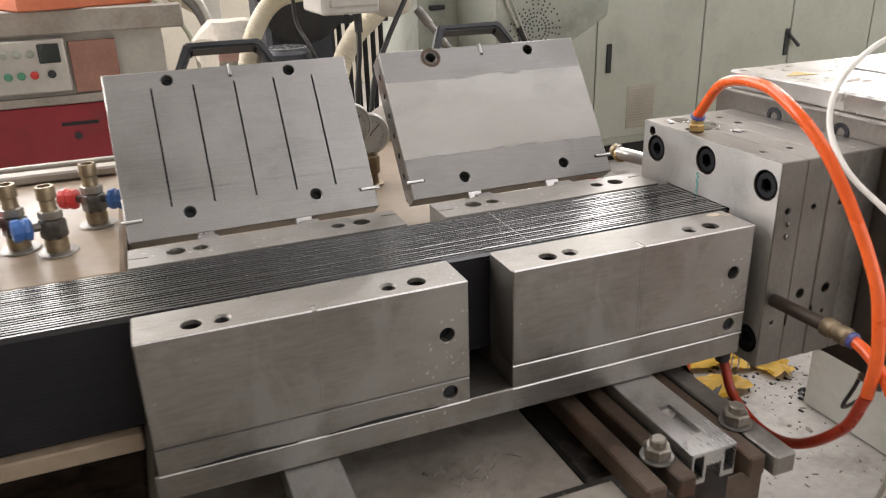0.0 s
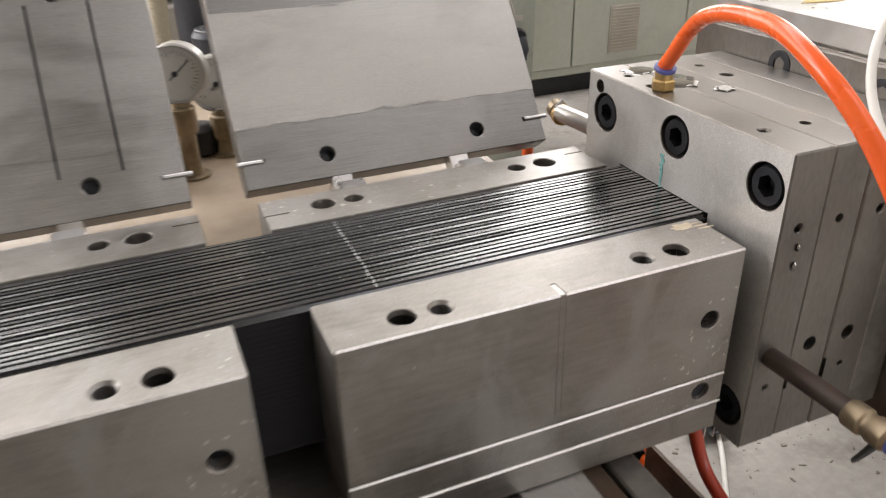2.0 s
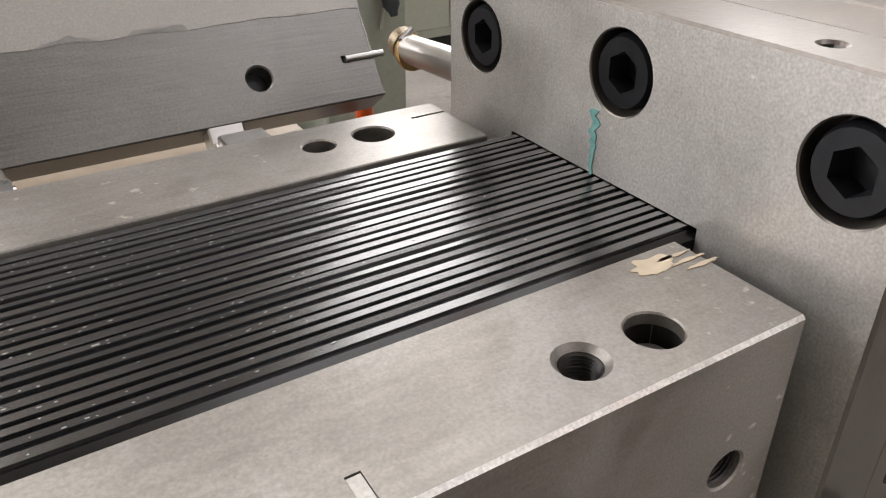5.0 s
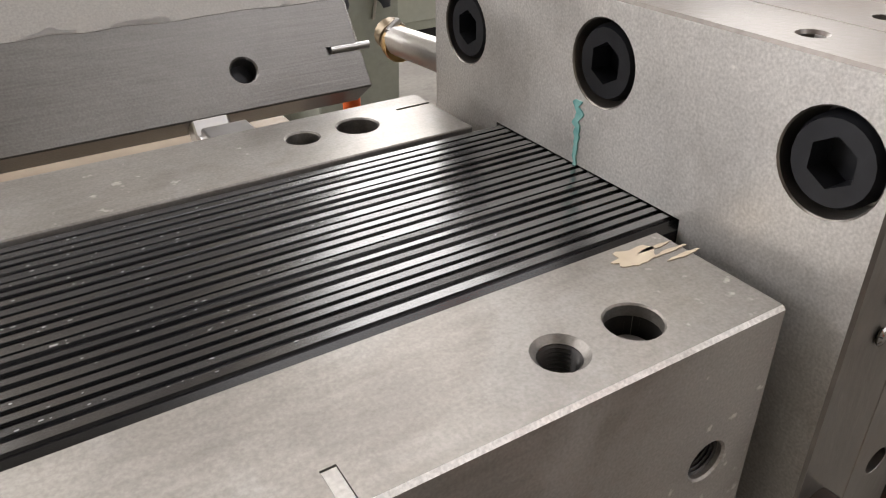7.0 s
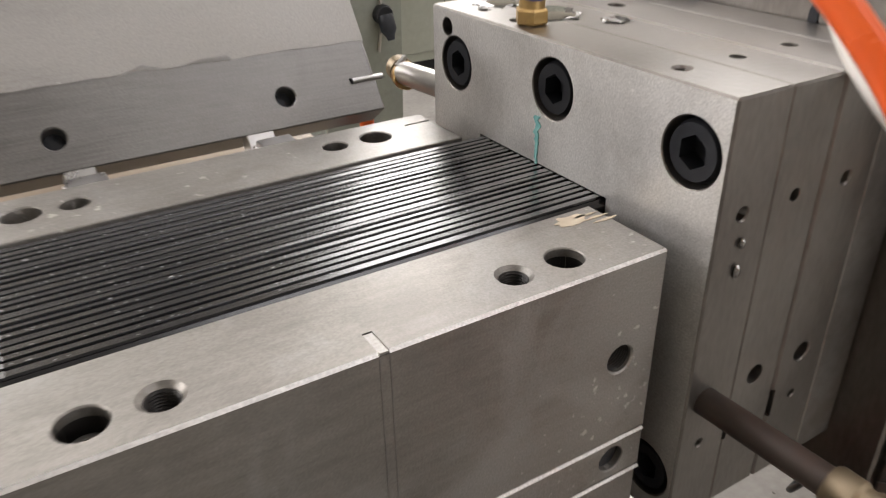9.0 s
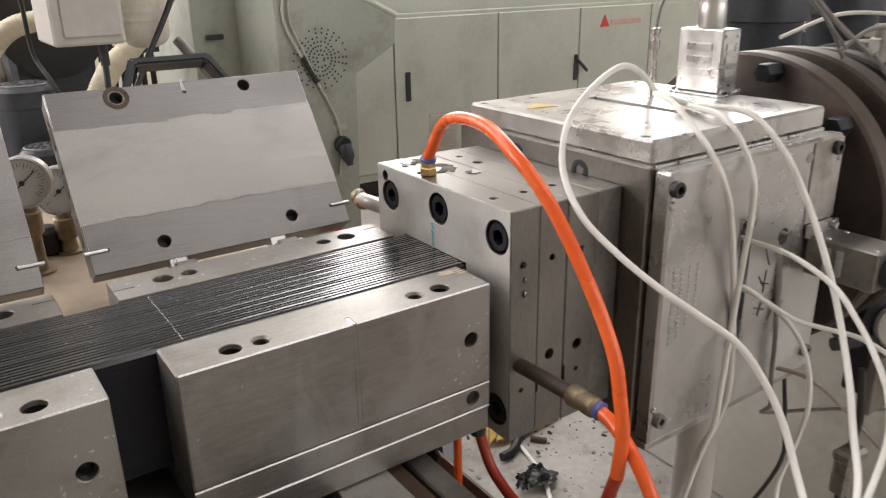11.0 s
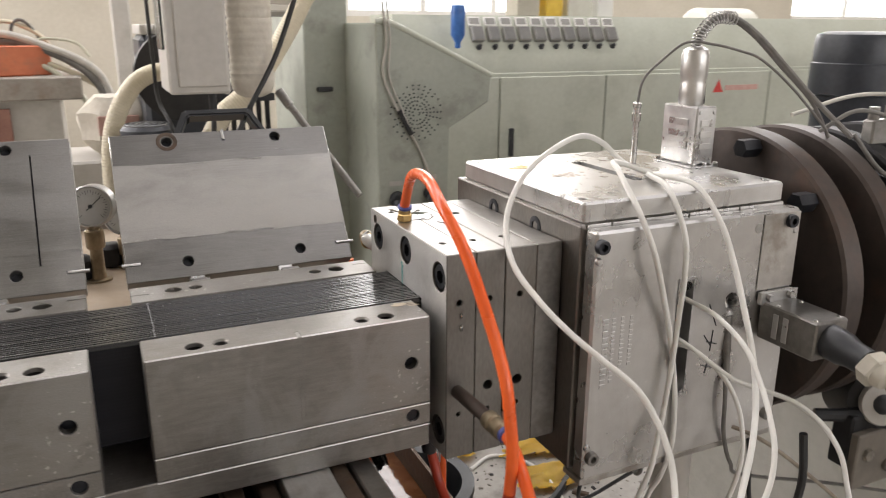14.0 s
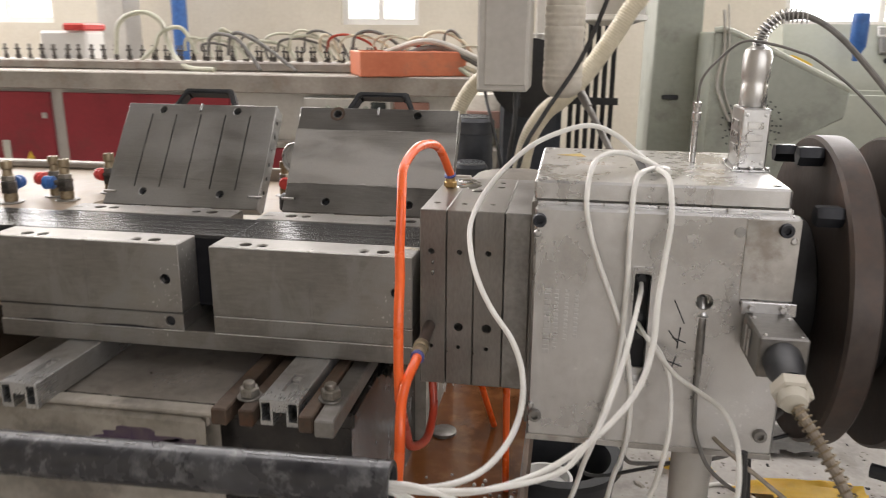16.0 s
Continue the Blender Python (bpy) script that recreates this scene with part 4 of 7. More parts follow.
    c = lathe(bmesh.new(), [(0.0165, 0), (0.018, 0.003), (0.0175, 0.028), (0.0165, 0.032), (0.0185, 0.040), (0.019, 0.066), (0.0165, 0.074), (0.010, 0.078)], Matrix.Translation((0.445, 0.108, 1.2062)), 20)
    part("cable_gland", c, SHEET, p)
    # temperature probe
    pr = lathe(bmesh.new(), [(0.0045, 0), (0.0045, 0.058), (0.0065, 0.059), (0.0065, 0.070), (0.005, 0.071), (0.005, 0.078), (0.0062, 0.079), (0.0062, 0.084), (0.003, 0.086)], Matrix.Translation((0.379, 0.142, 1.1232)), 14)
    part("temperature_probe", pr, SHEET, h)
    # side plug with its black hood
    s = part("side_plug", B(0.423, 0.476, -0.158, -0.0722, 0.930, 0.978, 0.002), STEEL_OLD, h, "louvred steel plug housing with bolts")
    part("plug_bracket", B(0.418, 0.481, -0.078, -0.0715, 0.975, 0.991, 0.0008), CHROME, s)
    for x in (0.430, 0.4655):
        part("plug_nut", hexagon(bmesh.new(), (x, -0.078, 0.984), (0, -1, 0), 0.0085, 0.006), CHROME, s)
    for y in (-0.10, -0.115):
        part("louvre", B(0.4212, 0.4228, y - 0.004, y + 0.004, 0.938, 0.970, 0.0005), CHROME, s)
    for x, y in ((0.430, -0.150), (0.469, -0.150), (0.430, -0.095), (0.469, -0.095)):
        part("plug_screw", lathe(bmesh.new(), [(0.0028, 0), (0.0022, 0.0014), (0, 0.0016)], axis_to((x, y, 0.978), (0, 0, 1)), 12), CHROME, s)
    hood = lathe(bmesh.new(), [(0.021, 0), (0.0205, 0.022), (0.017, 0.034), (0.016, 0.056)], axis_to((0.449, -0.157, 0.953), (-0.08, -1, -0.10)), 22)
    part("plug_hood", hood, BLACK_PL, s, "black plastic plug hood")
    nut = bmesh.new()
    d = Vector((-0.08, -1, -0.30)).normalized()
    hexagon(nut, (0.4445, -0.212, 0.947), d, 0.036, 0.018)
    lathe(nut, [(0.016, 0), (0.013, 0.010), (0.010, 0.012)], axis_to(Vector((0.4445, -0.212, 0.947)) + d * 0.018, d), 18)
    part("gland_nut", nut, CREAM_D, s, "worn pale metal cable clamp")
    # thermocouple in the round opening
    b = bmesh.new()
    lathe(b, [(0.0065, 0), (0.0065, 0.02), (0.0078, 0.0205), (0.0078, 0.026)], axis_to((0.377, -0.050, 0.983), (0, -0.62, -0.78)), 14)
    tc = part("thermocouple", b, CHROME, h)
    b = lathe(bmesh.new(), [(0.0052, 0), (0.0052, 0.045), (0.004, 0.048), (0.004, 0.075)], axis_to((0.377, -0.066, 0.963), (0, -0.12, -1)), 12)
    part("thermocouple_sleeve", b, STEEL_OLD, tc)
    # pedestal
    part("pedestal", rod((0.40, 0.03, 0.30), (0.40, 0.03, 0.80), 0.028, 20), GREY_BOX, h)
    return h


SHEET_D = surface("stained_sheet", (0.30, 0.285, 0.26), (0.52, 0.50, 0.47), 14, 0.38, 0.8, 0.1, 60, (1, 1, 1), ((0.20, 0.16, 0.12), 0.6, 20))
STICKER = surface("faded_yellow_sticker", (0.42, 0.30, 0.08), (0.52, 0.38, 0.12), 30, 0.5)
STAIN = surface("brown_glue_stain", (0.34, 0.28, 0.22), (0.46, 0.40, 0.34), 60, 0.7)
housing()


# ---- extruder ----
def extruder():
    e = thing("extruder", "extruder barrel with brown iron clamp rings and a dusty cover", "extruder", (0.5, 0.1, 0.62))
    c = Vector((0, 0.10, 0.958))
    X = Vector((1, 0, 0))

    def disc(name, x0, x1, r, material, bev=0.004):
        part(name, lathe(bmesh.new(), [(r * 0.3, 0), (r - bev, 0), (r, bev), (r, x1 - x0 - bev), (r - bev, x1 - x0), (r * 0.3, x1 - x0)], axis_to((x0, c.y, c.z), X), 72), material, e)

    disc("neck", 0.474, 0.53, 0.10, IRON)
    disc("clamp_ring", 0.528, 0.566, 0.212, BROWN)
    disc("spacer", 0.566, 0.618, 0.12, IRON)
    disc("clamp_ring", 0.618, 0.656, 0.212, BROWN)
    disc("spacer", 0.648, 0.72, 0.12, IRON)
    disc("barrel_flange", 0.70, 0.735, 0.205, IRON)
    disc("heater_band", 0.735, 0.80, 0.17, IRON)
    disc("barrel_flange", 0.80, 0.872, 0.208, IRON)
    disc("barrel", 0.872, 3.4, 0.19, IRON, 0.01)
    bm = bmesh.new()
    n = 40
    loops = []
    for x in (0.874, 3.4):
        for r in (0.207, 0.2):
            loops.append([bm.verts.new((x, c.y + r * math.cos(radians(-28 + 236 * k / n)), c.z + r * math.sin(radians(-28 + 236 * k / n)))) for k in range(n + 1)])
    for p, q in ((0, 2), (1, 3), (0, 1), (2, 3)):
        for k in range(n):
            bm.faces.new((loops[p][k], loops[p][k + 1], loops[q][k + 1], loops[q][k]))
    for k in (0, n):
        bm.faces.new((loops[0][k], loops[1][k], loops[3][k], loops[2][k]))
    part("barrel_cover", bm, BARREL, e, "dusty beige sheet cover over the barrel")
    for a in (31.5, 66.5, 101.5, 136.5):
        b = bmesh.new()
        q = Vector((0.497, c.y + 0.194 * math.cos(radians(a)), c.z + 0.194 * math.sin(radians(a))))
        hexagon(b, q, X, 0.024, 0.031)
        part("clamp_nut", b, BLACK_OX, e)
    part("cover_band", lathe(bmesh.new(), [(0.2, 0), (0.2095, 0.001), (0.2095, 0.02), (0.2, 0.021)], axis_to((1.25, c.y, c.z), X), 48), DUSTY, e)
    part("cover_band", lathe(bmesh.new(), [(0.2, 0), (0.2095, 0.001), (0.2095, 0.02), (0.2, 0.021)], axis_to((1.75, c.y, c.z), X), 48), DUSTY, e)
    part("top_plate", B(0.95, 1.5, 0.03, 0.17, 1.158, 1.174, 0.003), BARREL, e)
    part("terminal_block", B(0.672, 0.70, -0.085, 0.0, 1.085, 1.115, 0.003), IRON, e)
    part("side_rail", B(0.90, 2.6, -0.165, -0.105, 0.955, 1.02, 0.004), GREY_BOX, e)
    # Dark block added for the black body and the shade below the cover.
    part("shaded_underbody", B(0.90, 2.6, -0.145, 0.30, 0.80, 0.953, 0.004), IRON, e)
    for x in (0.74, 0.93, 1.2):
        b = bmesh.new()
        box(b, x - 0.03, x + 0.03, 0.02, 0.04, 1.145, 1.182, 0.003)
        rod((x - 0.02, 0.03, 1.18), (x - 0.02, 0.03, 1.20), 0.008, 10, b)
        rod((x + 0.015, 0.03, 1.18), (x + 0.015, 0.03, 1.20), 0.008, 10, b)
        part("terminal_block", b, STEEL_OLD, e)
    # Dark iron block added where the extruder's underside lies in shadow.
    part("underside_shade_block", B(0.88, 2.7, -0.27, 0.60, 0.662, 0.799, 0.01), IRON, e, "dark iron block standing for the shade under the barrel")
    part("probe_stem", rod((1.02, 0.05, 1.17), (1.02, 0.05, 1.22), 0.012, 12), STEEL_OLD, e)
    part("base_frame", B(1.06, 3.6, -0.32, 0.80, 0.0, 0.66, 0.012), BASE, e, "grey-cream painted base frame of the extruder")
    return e


extruder()


def fan_motor(at):
    """A tall black blower motor with a rounded top cap."""
    x, y, z = at
    m = thing("blower_motor", "tall black dusty blower motor with a rounded cap", "motor", at, "blower motors in a row")
    m0 = Matrix.Translation((x, y, 0))
    part("motor_body", lathe(bmesh.new(), [(0.112, z - 0.25), (0.118, z - 0.24), (0.120, z + 0.17)], m0, 40), MOTOR, m)
    part("motor_cap", lathe(bmesh.new(), [(0.12, z + 0.10), (0.138, z + 0.104), (0.138, z + 0.20), (0.134, z + 0.204), (0.134, z + 0.275), (0.128, z + 0.290), (0.10, z + 0.299), (0, z + 0.297)], m0, 40), MOTOR, m)
    part("motor_foot", B(x - 0.14, x + 0.14, y - 0.14, y + 0.14, z - 0.29, z - 0.245, 0.006), IRON, m)
    part("cable_box", B(x + 0.13, x + 0.17, y - 0.06, y + 0.06, z - 0.10, z + 0.06, 0.006), MOTOR, m)
    return m


first = fan_motor((1.96, 1.02, 1.0))
for k in (1, 2, 3):
    copy_thing(first, pose(1.96 + 0.475 * k, 1.02, 1.0))
solo("motor_stand", B(1.70, 3.7, 0.84, 1.22, 0.0, 0.709, 0.01), IRON, "dark steel stand under the blower motors", "stand")


# ---- bench that carries the calibrators ----
def bench():
    t = thing("bench", "oily steel bench with a dirty concrete-like front edge", "bench", (-1.6, -0.1, 0.0))
    part("bench_top", B(-0.668, -0.262, -0.112, 0.26, 0.775, 0.797, 0.003), BENCH, t)
    part("bench_top", B(-3.4, -0.669, -0.112, 0.26, 0.775, 0.796, 0.003), WET_RUST, t, "wet rusty oily stretch of the bench top")
    part("guide_rail", B(-3.4, -0.66, 0.048, 0.185, 0.866, 0.8848, 0.002), TRAY, t, "tan guide rail under the profile")
    for x in (-0.9, -1.6, -2.4):
        part("rail_foot", B(x, x + 0.05, 0.07, 0.16, 0.797, 0.8655, 0.002), RUST, t)
    part("bench_top", B(-0.261, -0.064, -0.085, 0.30, 0.775, 0.799, 0.003), WET_IRON, t, "wet black plate under the bars")
    part("bench_top", B(-3.4, 0.0, 0.26, 0.36, 0.775, 0.797, 0.003), BENCH, t)
    part("bench_front", B(-3.4, -0.262, -0.128, -0.113, 0.70, 0.795, 0.006), DIRT, t)
    part("bench_edge", B(-3.4, -0.24, -0.126, -0.098, 0.7972, 0.8035, 0.002), DIRT, t)
    part("bench_body", B(-3.3, -0.262, -0.08, 0.36, 0.0, 0.774), DIRT, t)
    part("bench_end", B(-0.2615, -0.070, -0.078, 0.36, 0.0, 0.774), WET_IRON, t, "wet black end of the bench")
    for x, z, rx, rz, seed in ((-0.30, 0.752, 0.035, 0.016, 4.4), (-0.52, 0.742, 0.06, 0.013, 7.1)):
        part("purple_stain", turned(Matrix(((1, 0, 0, 0), (0, 0, -1, -0.1281), (0, 1, 0, 0), (0, 0, 0, 1))), patch(x, z, rx, rz, 0, seed)), PURPLE, t, "purple paint stain", False)
    # Thin dark strip laid on the bench top in place of a groove.
    part("groove_strip", B(-0.668, -0.262, -0.0975, -0.088, 0.7972, 0.7985), WET_IRON, t, "dark strip drawn for the groove along the bench edge")
    part("purple_stain", turned(Matrix(((1, 0, 0, 0), (0, 0, -1, -0.1281), (0, 1, 0, 0), (0, 0, 0, 1))), patch(-0.36, 0.757, 0.075, 0.020, 0, 2.2)), PURPLE, t, "purple paint stain", False)
    return t


WET_RUST = surface("wet_rusty_steel", (0.022, 0.016, 0.012), (0.10, 0.075, 0.055), 12, 0.16, 0.3, 0.3, 50, (1, 1, 1), ((0.16, 0.11, 0.07), 0.5, 16), 0.08)
WET_IRON = surface("wet_black_iron", (0.012, 0.011, 0.011), (0.05, 0.045, 0.04), 14, 0.22, 0.3, 0.35, 60)
PURPLE = surface("purple_paint_stain", (0.04, 0.012, 0.06), (0.12, 0.10, 0.10), 30, 0.7)
bench()


def flat_bar(x, w, y0, label, material=None):
    b = B(x - w / 2, x + w / 2, y0, 0.34, 0.803, 0.827, 0.002)
    return solo("rail_bar", b, material or RUST, label, "steel bar", group="bars across the bench")


flat_bar(-0.226, 0.022, -0.152, "rusty flat steel bar lying across the bench")
flat_bar(-0.190, 0.020, -0.150, "rusty flat steel bar lying across the bench")
flat_bar(-0.1085, 0.020, -0.152, "rusty flat steel bar lying across the bench")
flat_bar(-0.0815, 0.026, -0.160, "oily flat steel bar lying across the bench", STEEL_OLD)


def alu_profile(x0, x1, y0, z0, z1, label):
    """An aluminium extrusion with a slot in its top and chambers in its end."""
    b = B(x0, x1, y0, 0.30, z0, z1, 0.001)
    cut = bmesh.new()
    t = 0.0028
    w = x1 - x0
    box(cut, x0 + t, x0 + w * 0.27, y0 - 0.01, y0 + 0.12, z0 + 0.007, z1 - 0.004)
    box(cut, x1 - w * 0.27, x1 - t, y0 - 0.01, y0 + 0.12, z0 + 0.007, z1 - 0.004)
    box(cut, x0 + w * 0.33, x1 - w * 0.33, y0 - 0.01, y0 + 0.12, z0 - 0.01, z0 + (z1 - z0) * 0.55)
    b = carve(b, cut)
    b = carve(b, B(x0 + w * 0.36, x1 - w * 0.36, y0 + 0.028, y0 + 0.082, z1 - 0.006, z1 + 0.01))
    a = thing("aluminium_profile", label, "aluminium profile", (x0, y0, z0), "aluminium profiles")
    part("extrusion_body", b, ALU, a, smooth=False)
    part("slot_nut", lathe(bmesh.new(), [(0.0075, 0), (0.0075, 0.003), (0.004, 0.0032), (0.004, 0.0015), (0, 0.0015)], Matrix.Translation(((x0 + x1) / 2, y0 + 0.072, z1 - 0.006)), 16), CHROME, a)
    return a


alu_profile(-0.176, -0.122, -0.136, 0.8005, 0.8375, "slotted aluminium extrusion lying under the base plate")
alu_profile(-0.542, -0.488, -0.150, 0.8005, 0.8375, "slotted aluminium extrusion lying under the base plate")


def clamp_bolt(x, y, z):
    b = thing("clamp_bolt", "greasy hexagon bolt with a washer on a steel bar", "bolt", (x, y, z), "clamp bolts")
    part("washer", lathe(bmesh.new(), [(0.006, 0), (0.0165, 0), (0.017, 0.001), (0.0165, 0.0025), (0.006, 0.0025)], Matrix.Translation((x, y, z)), 24), STEEL_OLD, b)
    part("nut", hexagon(bmesh.new(), (x, y, z + 0.0025), (0, 0, 1), 0.024, 0.012), STEEL_G, b)
    part("shank", lathe(bmesh.new(), [(0.008, 0), (0.008, 0.0065), (0.0065, 0.008), (0, 0.0082)], Matrix.Translation((x, y, z + 0.0145)), 16), STEEL_G, b)
    return b


clamp_bolt(-0.199, -0.112, 0.8272)
clamp_bolt(-0.091, -0.098, 0.8272)

# bright shavings on the bench
random.seed(41)
b = bmesh.new()
for k in range(46):
    x, y = -0.352 + random.gauss(0, 0.022), -0.022 + random.gauss(0, 0.012)
    a = random.uniform(0, 6.3)
    L = random.uniform(0.004, 0.014)
    dx, dy = L * math.cos(a), L * math.sin(a)
    sweep([(x, y, 0.7975), (x + dx * 0.5 + dy * 0.15, y + dy * 0.5 - dx * 0.15, 0.7995), (x + dx, y + dy, 0.7975)], 0.00035, 4, 3, b)
solo("metal_shavings", b, CHROME, "thin bright metal shavings scattered on the bench", "shavings", "stuff")

# tan tray behind the calibrators
tray = thing("valve_tray", "wet tan tray behind the calibrators", "tray", (-1.5, 0.24, 0.9))
part("tray_top", B(-0.655, -0.02, 0.262, 0.78, 0.915, 0.945, 0.003), TRAY, tray)
part("tray_top", B(-3.2, -0.657, 0.195, 0.62, 0.955, 0.99, 0.004), TRAY, tray)
part("tray_rim", B(-3.2, -0.657, 0.60, 0.63, 0.991, 1.005, 0.003), DUSTY, tray)
part("tray_body", B(-3.2, -0.70, 0.22, 0.60, 0.80, 0.954), DIRT, tray)
part("tray_rim", B(-3.2, -0.02, 0.782, 0.80, 0.90, 0.975, 0.003), DUSTY, tray)
part("tray_body", B(-3.2, -0.05, 0.37, 0.75, 0.20, 0.914), DIRT, tray)

# steel-framed pipe of black plastic before the bench
b = bmesh.new()
prof = [(0.019, 0.012), (0.019, 0.0), (0.0235, 0.0), (0.0245, 0.001), (0.0245, 3.2), (0.02, 3.2)]
lathe(b, prof, axis_to((0.042, -0.307, 0.845), (-1, 0.0, -0.022)), 30)
solo("black_pipe", b, PIPE, "scuffed black plastic pipe in front of the bench", "pipe")

# gauge on its brass stem
def gauge(x, y, z):
    g = thing("pressure_gauge", "round pressure gauge on a brass stem", "gauge", (x, y, 0.945))
    d = Vector((-0.25, -1, 0.12)).normalized()
    m = axis_to((x, y, z), d)
    part("stem", lathe(bmesh.new(), [(0.018, 0), (0.018, 0.003), (0.011, 0.004), (0.0095, 0.02), (0.009, z - 0.028 - 0.945)], Matrix.Translation((x, y, 0.945)), 16), BRASS_D, g)
    part("sleeve", lathe(bmesh.new(), [(0.0125, 0), (0.0135, 0.002), (0.0135, 0.026), (0.0115, 0.028)], Matrix.Translation((x, y, z - 0.062)), 18), BRASS_D, g)
    part("elbow_body", lathe(bmesh.new(), [(0.014, 0), (0.019, 0.004), (0.019, 0.030), (0.013, 0.036), (0.009, 0.037)], Matrix.Translation((x - 0.024, y + 0.012, 0.945)), 18), IRON, g)
    part("case", lathe(bmesh.new(), [(0.026, -0.028), (0.031, -0.026), (0.031, 0.004), (0.029, 0.006), (0.0275, 0.004), (0.0275, 0.001), (0, 0.001)], m, 36), SHEET, g)
    part("dial", lathe(bmesh.new(), [(0.0272, 0.0012), (0.0272, 0.0018), (0, 0.0018)], m, 36), DIAL, g)
    b = bmesh.new()
    for k in range(28):
        a = radians(-135 + k * 10) + math.pi / 2
        r0 = 0.020 if k % 3 else 0.0175
        p, q = m @ Vector((r0 * math.cos(a), r0 * math.sin(a), 0.002)), m @ Vector((0.0235 * math.cos(a), 0.0235 * math.sin(a), 0.002))
        rod(p, q, 0.0003, 5, b)
    part("dial_marks", b, BLACK_PL, g)
    b = rod(m @ Vector((-0.006, -0.006, 0.0035)), m @ Vector((0.015, 0.013, 0.0035)), 0.0007, 6)
    lathe(b, [(0.003, 0.002), (0.003, 0.0042), (0, 0.0045)], m, 12)
    part("needle", b, BLACK_PL, g)
    return g


BRASS_D = surface("tarnished_brass", (0.17, 0.13, 0.08), (0.31, 0.25, 0.165), 40, 0.4, 0.7, 0.1, 150)
gauge(-0.289, 0.519, 1.027)
gauge(-0.333, 0.462, 1.057)


def valve(x, y, z, handle, angle, label, second=None):
    v = thing("ball_valve", label, "valve", (x, y, z), "valves on the tray")
    m = Matrix.Translation((x, y, z))
    part("flange", lathe(bmesh.new(), [(0.021, 0), (0.022, 0.0008), (0.021, 0.0022), (0.013, 0.003)], m, 24), STEEL_OLD, v)
    part("nipple", lathe(bmesh.new(), [(0.0122, 0.003), (0.0128, 0.012), (0.0118, 0.020)], m, 16), BRASS_D, v)
    part("body", hexagon(bmesh.new(), (x, y, z + 0.018), (0, 0, 1), 0.025, 0.022), GRIMY, v)
    part("collar", hexagon(bmesh.new(), (x, y, z + 0.0405), (0, 0, 1), 0.022, 0.010), STEEL_G, v)
    part("hose_tail", lathe(bmesh.new(), [(0.0095, 0.0505), (0.0085, 0.053), (0.0085, 0.062), (0.0102, 0.0635), (0.0102, 0.076), (0.0095, 0.0775), (0.0066, 0.0775), (0.0066, 0.062), (0, 0.0615)], m, 18), BRASS_D, v)
    p = Vector((x, y, z + 0.033))
    for a, grip in ((angle, handle), (angle + math.pi, second)):
        if not grip:
            continue
        d = Vector((math.cos(a), math.sin(a), 0))
        part("spindle", rod(p + d * 0.010, p + d * 0.026, 0.0048, 10), GRIMY, v)
        b = lathe(bmesh.new(), [(0.008, 0), (0.0125, 0.002), (0.0128, 0.007), (0.0112, 0.0085), (0.0112, 0.0115), (0.0128, 0.013), (0.0122, 0.020), (0.008, 0.0215)], axis_to(p + d * 0.020, d), 10)
        part("grip", b, grip, v)
    return v


GRIMY = surface("grimy_dark_valve_steel", (0.05, 0.046, 0.042), (0.17, 0.158, 0.145), 40, 0.4, 0.7, 0.2, 160, (1, 1, 1), ((0.22, 0.17, 0.11), 0.5, 60))
valve(-0.684, 0.372, 0.99, BLUE_PL, radians(-25), "grimy brass ball valve with blue and red grips", RED_PL)
valve(-0.724, 0.290, 0.99, BLUE_PL, radians(190), "grimy brass ball valve with a blue grip on the tray")
valve(-0.765, 0.318, 0.99, RED_PL, radians(175), "grimy brass ball valve with a red grip on the tray")
valve(-0.811, 0.250, 0.99, BLUE_PL, radians(100), "grimy brass ball valve with a blue grip on the tray")
valve(-0.42, 0.62, 0.945, RED_PL, radians(-70), "grimy brass ball valve with a red grip on the tray")

# stub pipe on the lid beside the die
s = thing("stub_pipe", "galvanised stub pipe with a brass union", "pipe", (0.041, 0.33, 0.999))
part("pipe", rod((0.0225, 0.2240, 1.015), (0.036, 0.316, 1.003), 0.0092, 16), SHEET, s)
part("union", lathe(bmesh.new(), [(0.010, 0), (0.011, 0.003), (0.011, 0.010), (0.009, 0.013)], axis_to((0.036, 0.312, 1.0), (0.25, 1, 0.05)), 16), BRASS, s)
part("ball_body", lathe(bmesh.new(), [(0.007, 0), (0.0105, 0.005), (0.0105, 0.014), (0.006, 0.020)], axis_to((0.039, 0.322, 1.001), (0.1, 1.0, 0.15)), 16), BRASS_D, s)
part("hose_clip", rod((0.030, 0.318, 1.009), (0.040, 0.322, 1.014), 0.0022, 8), CHROME, s)


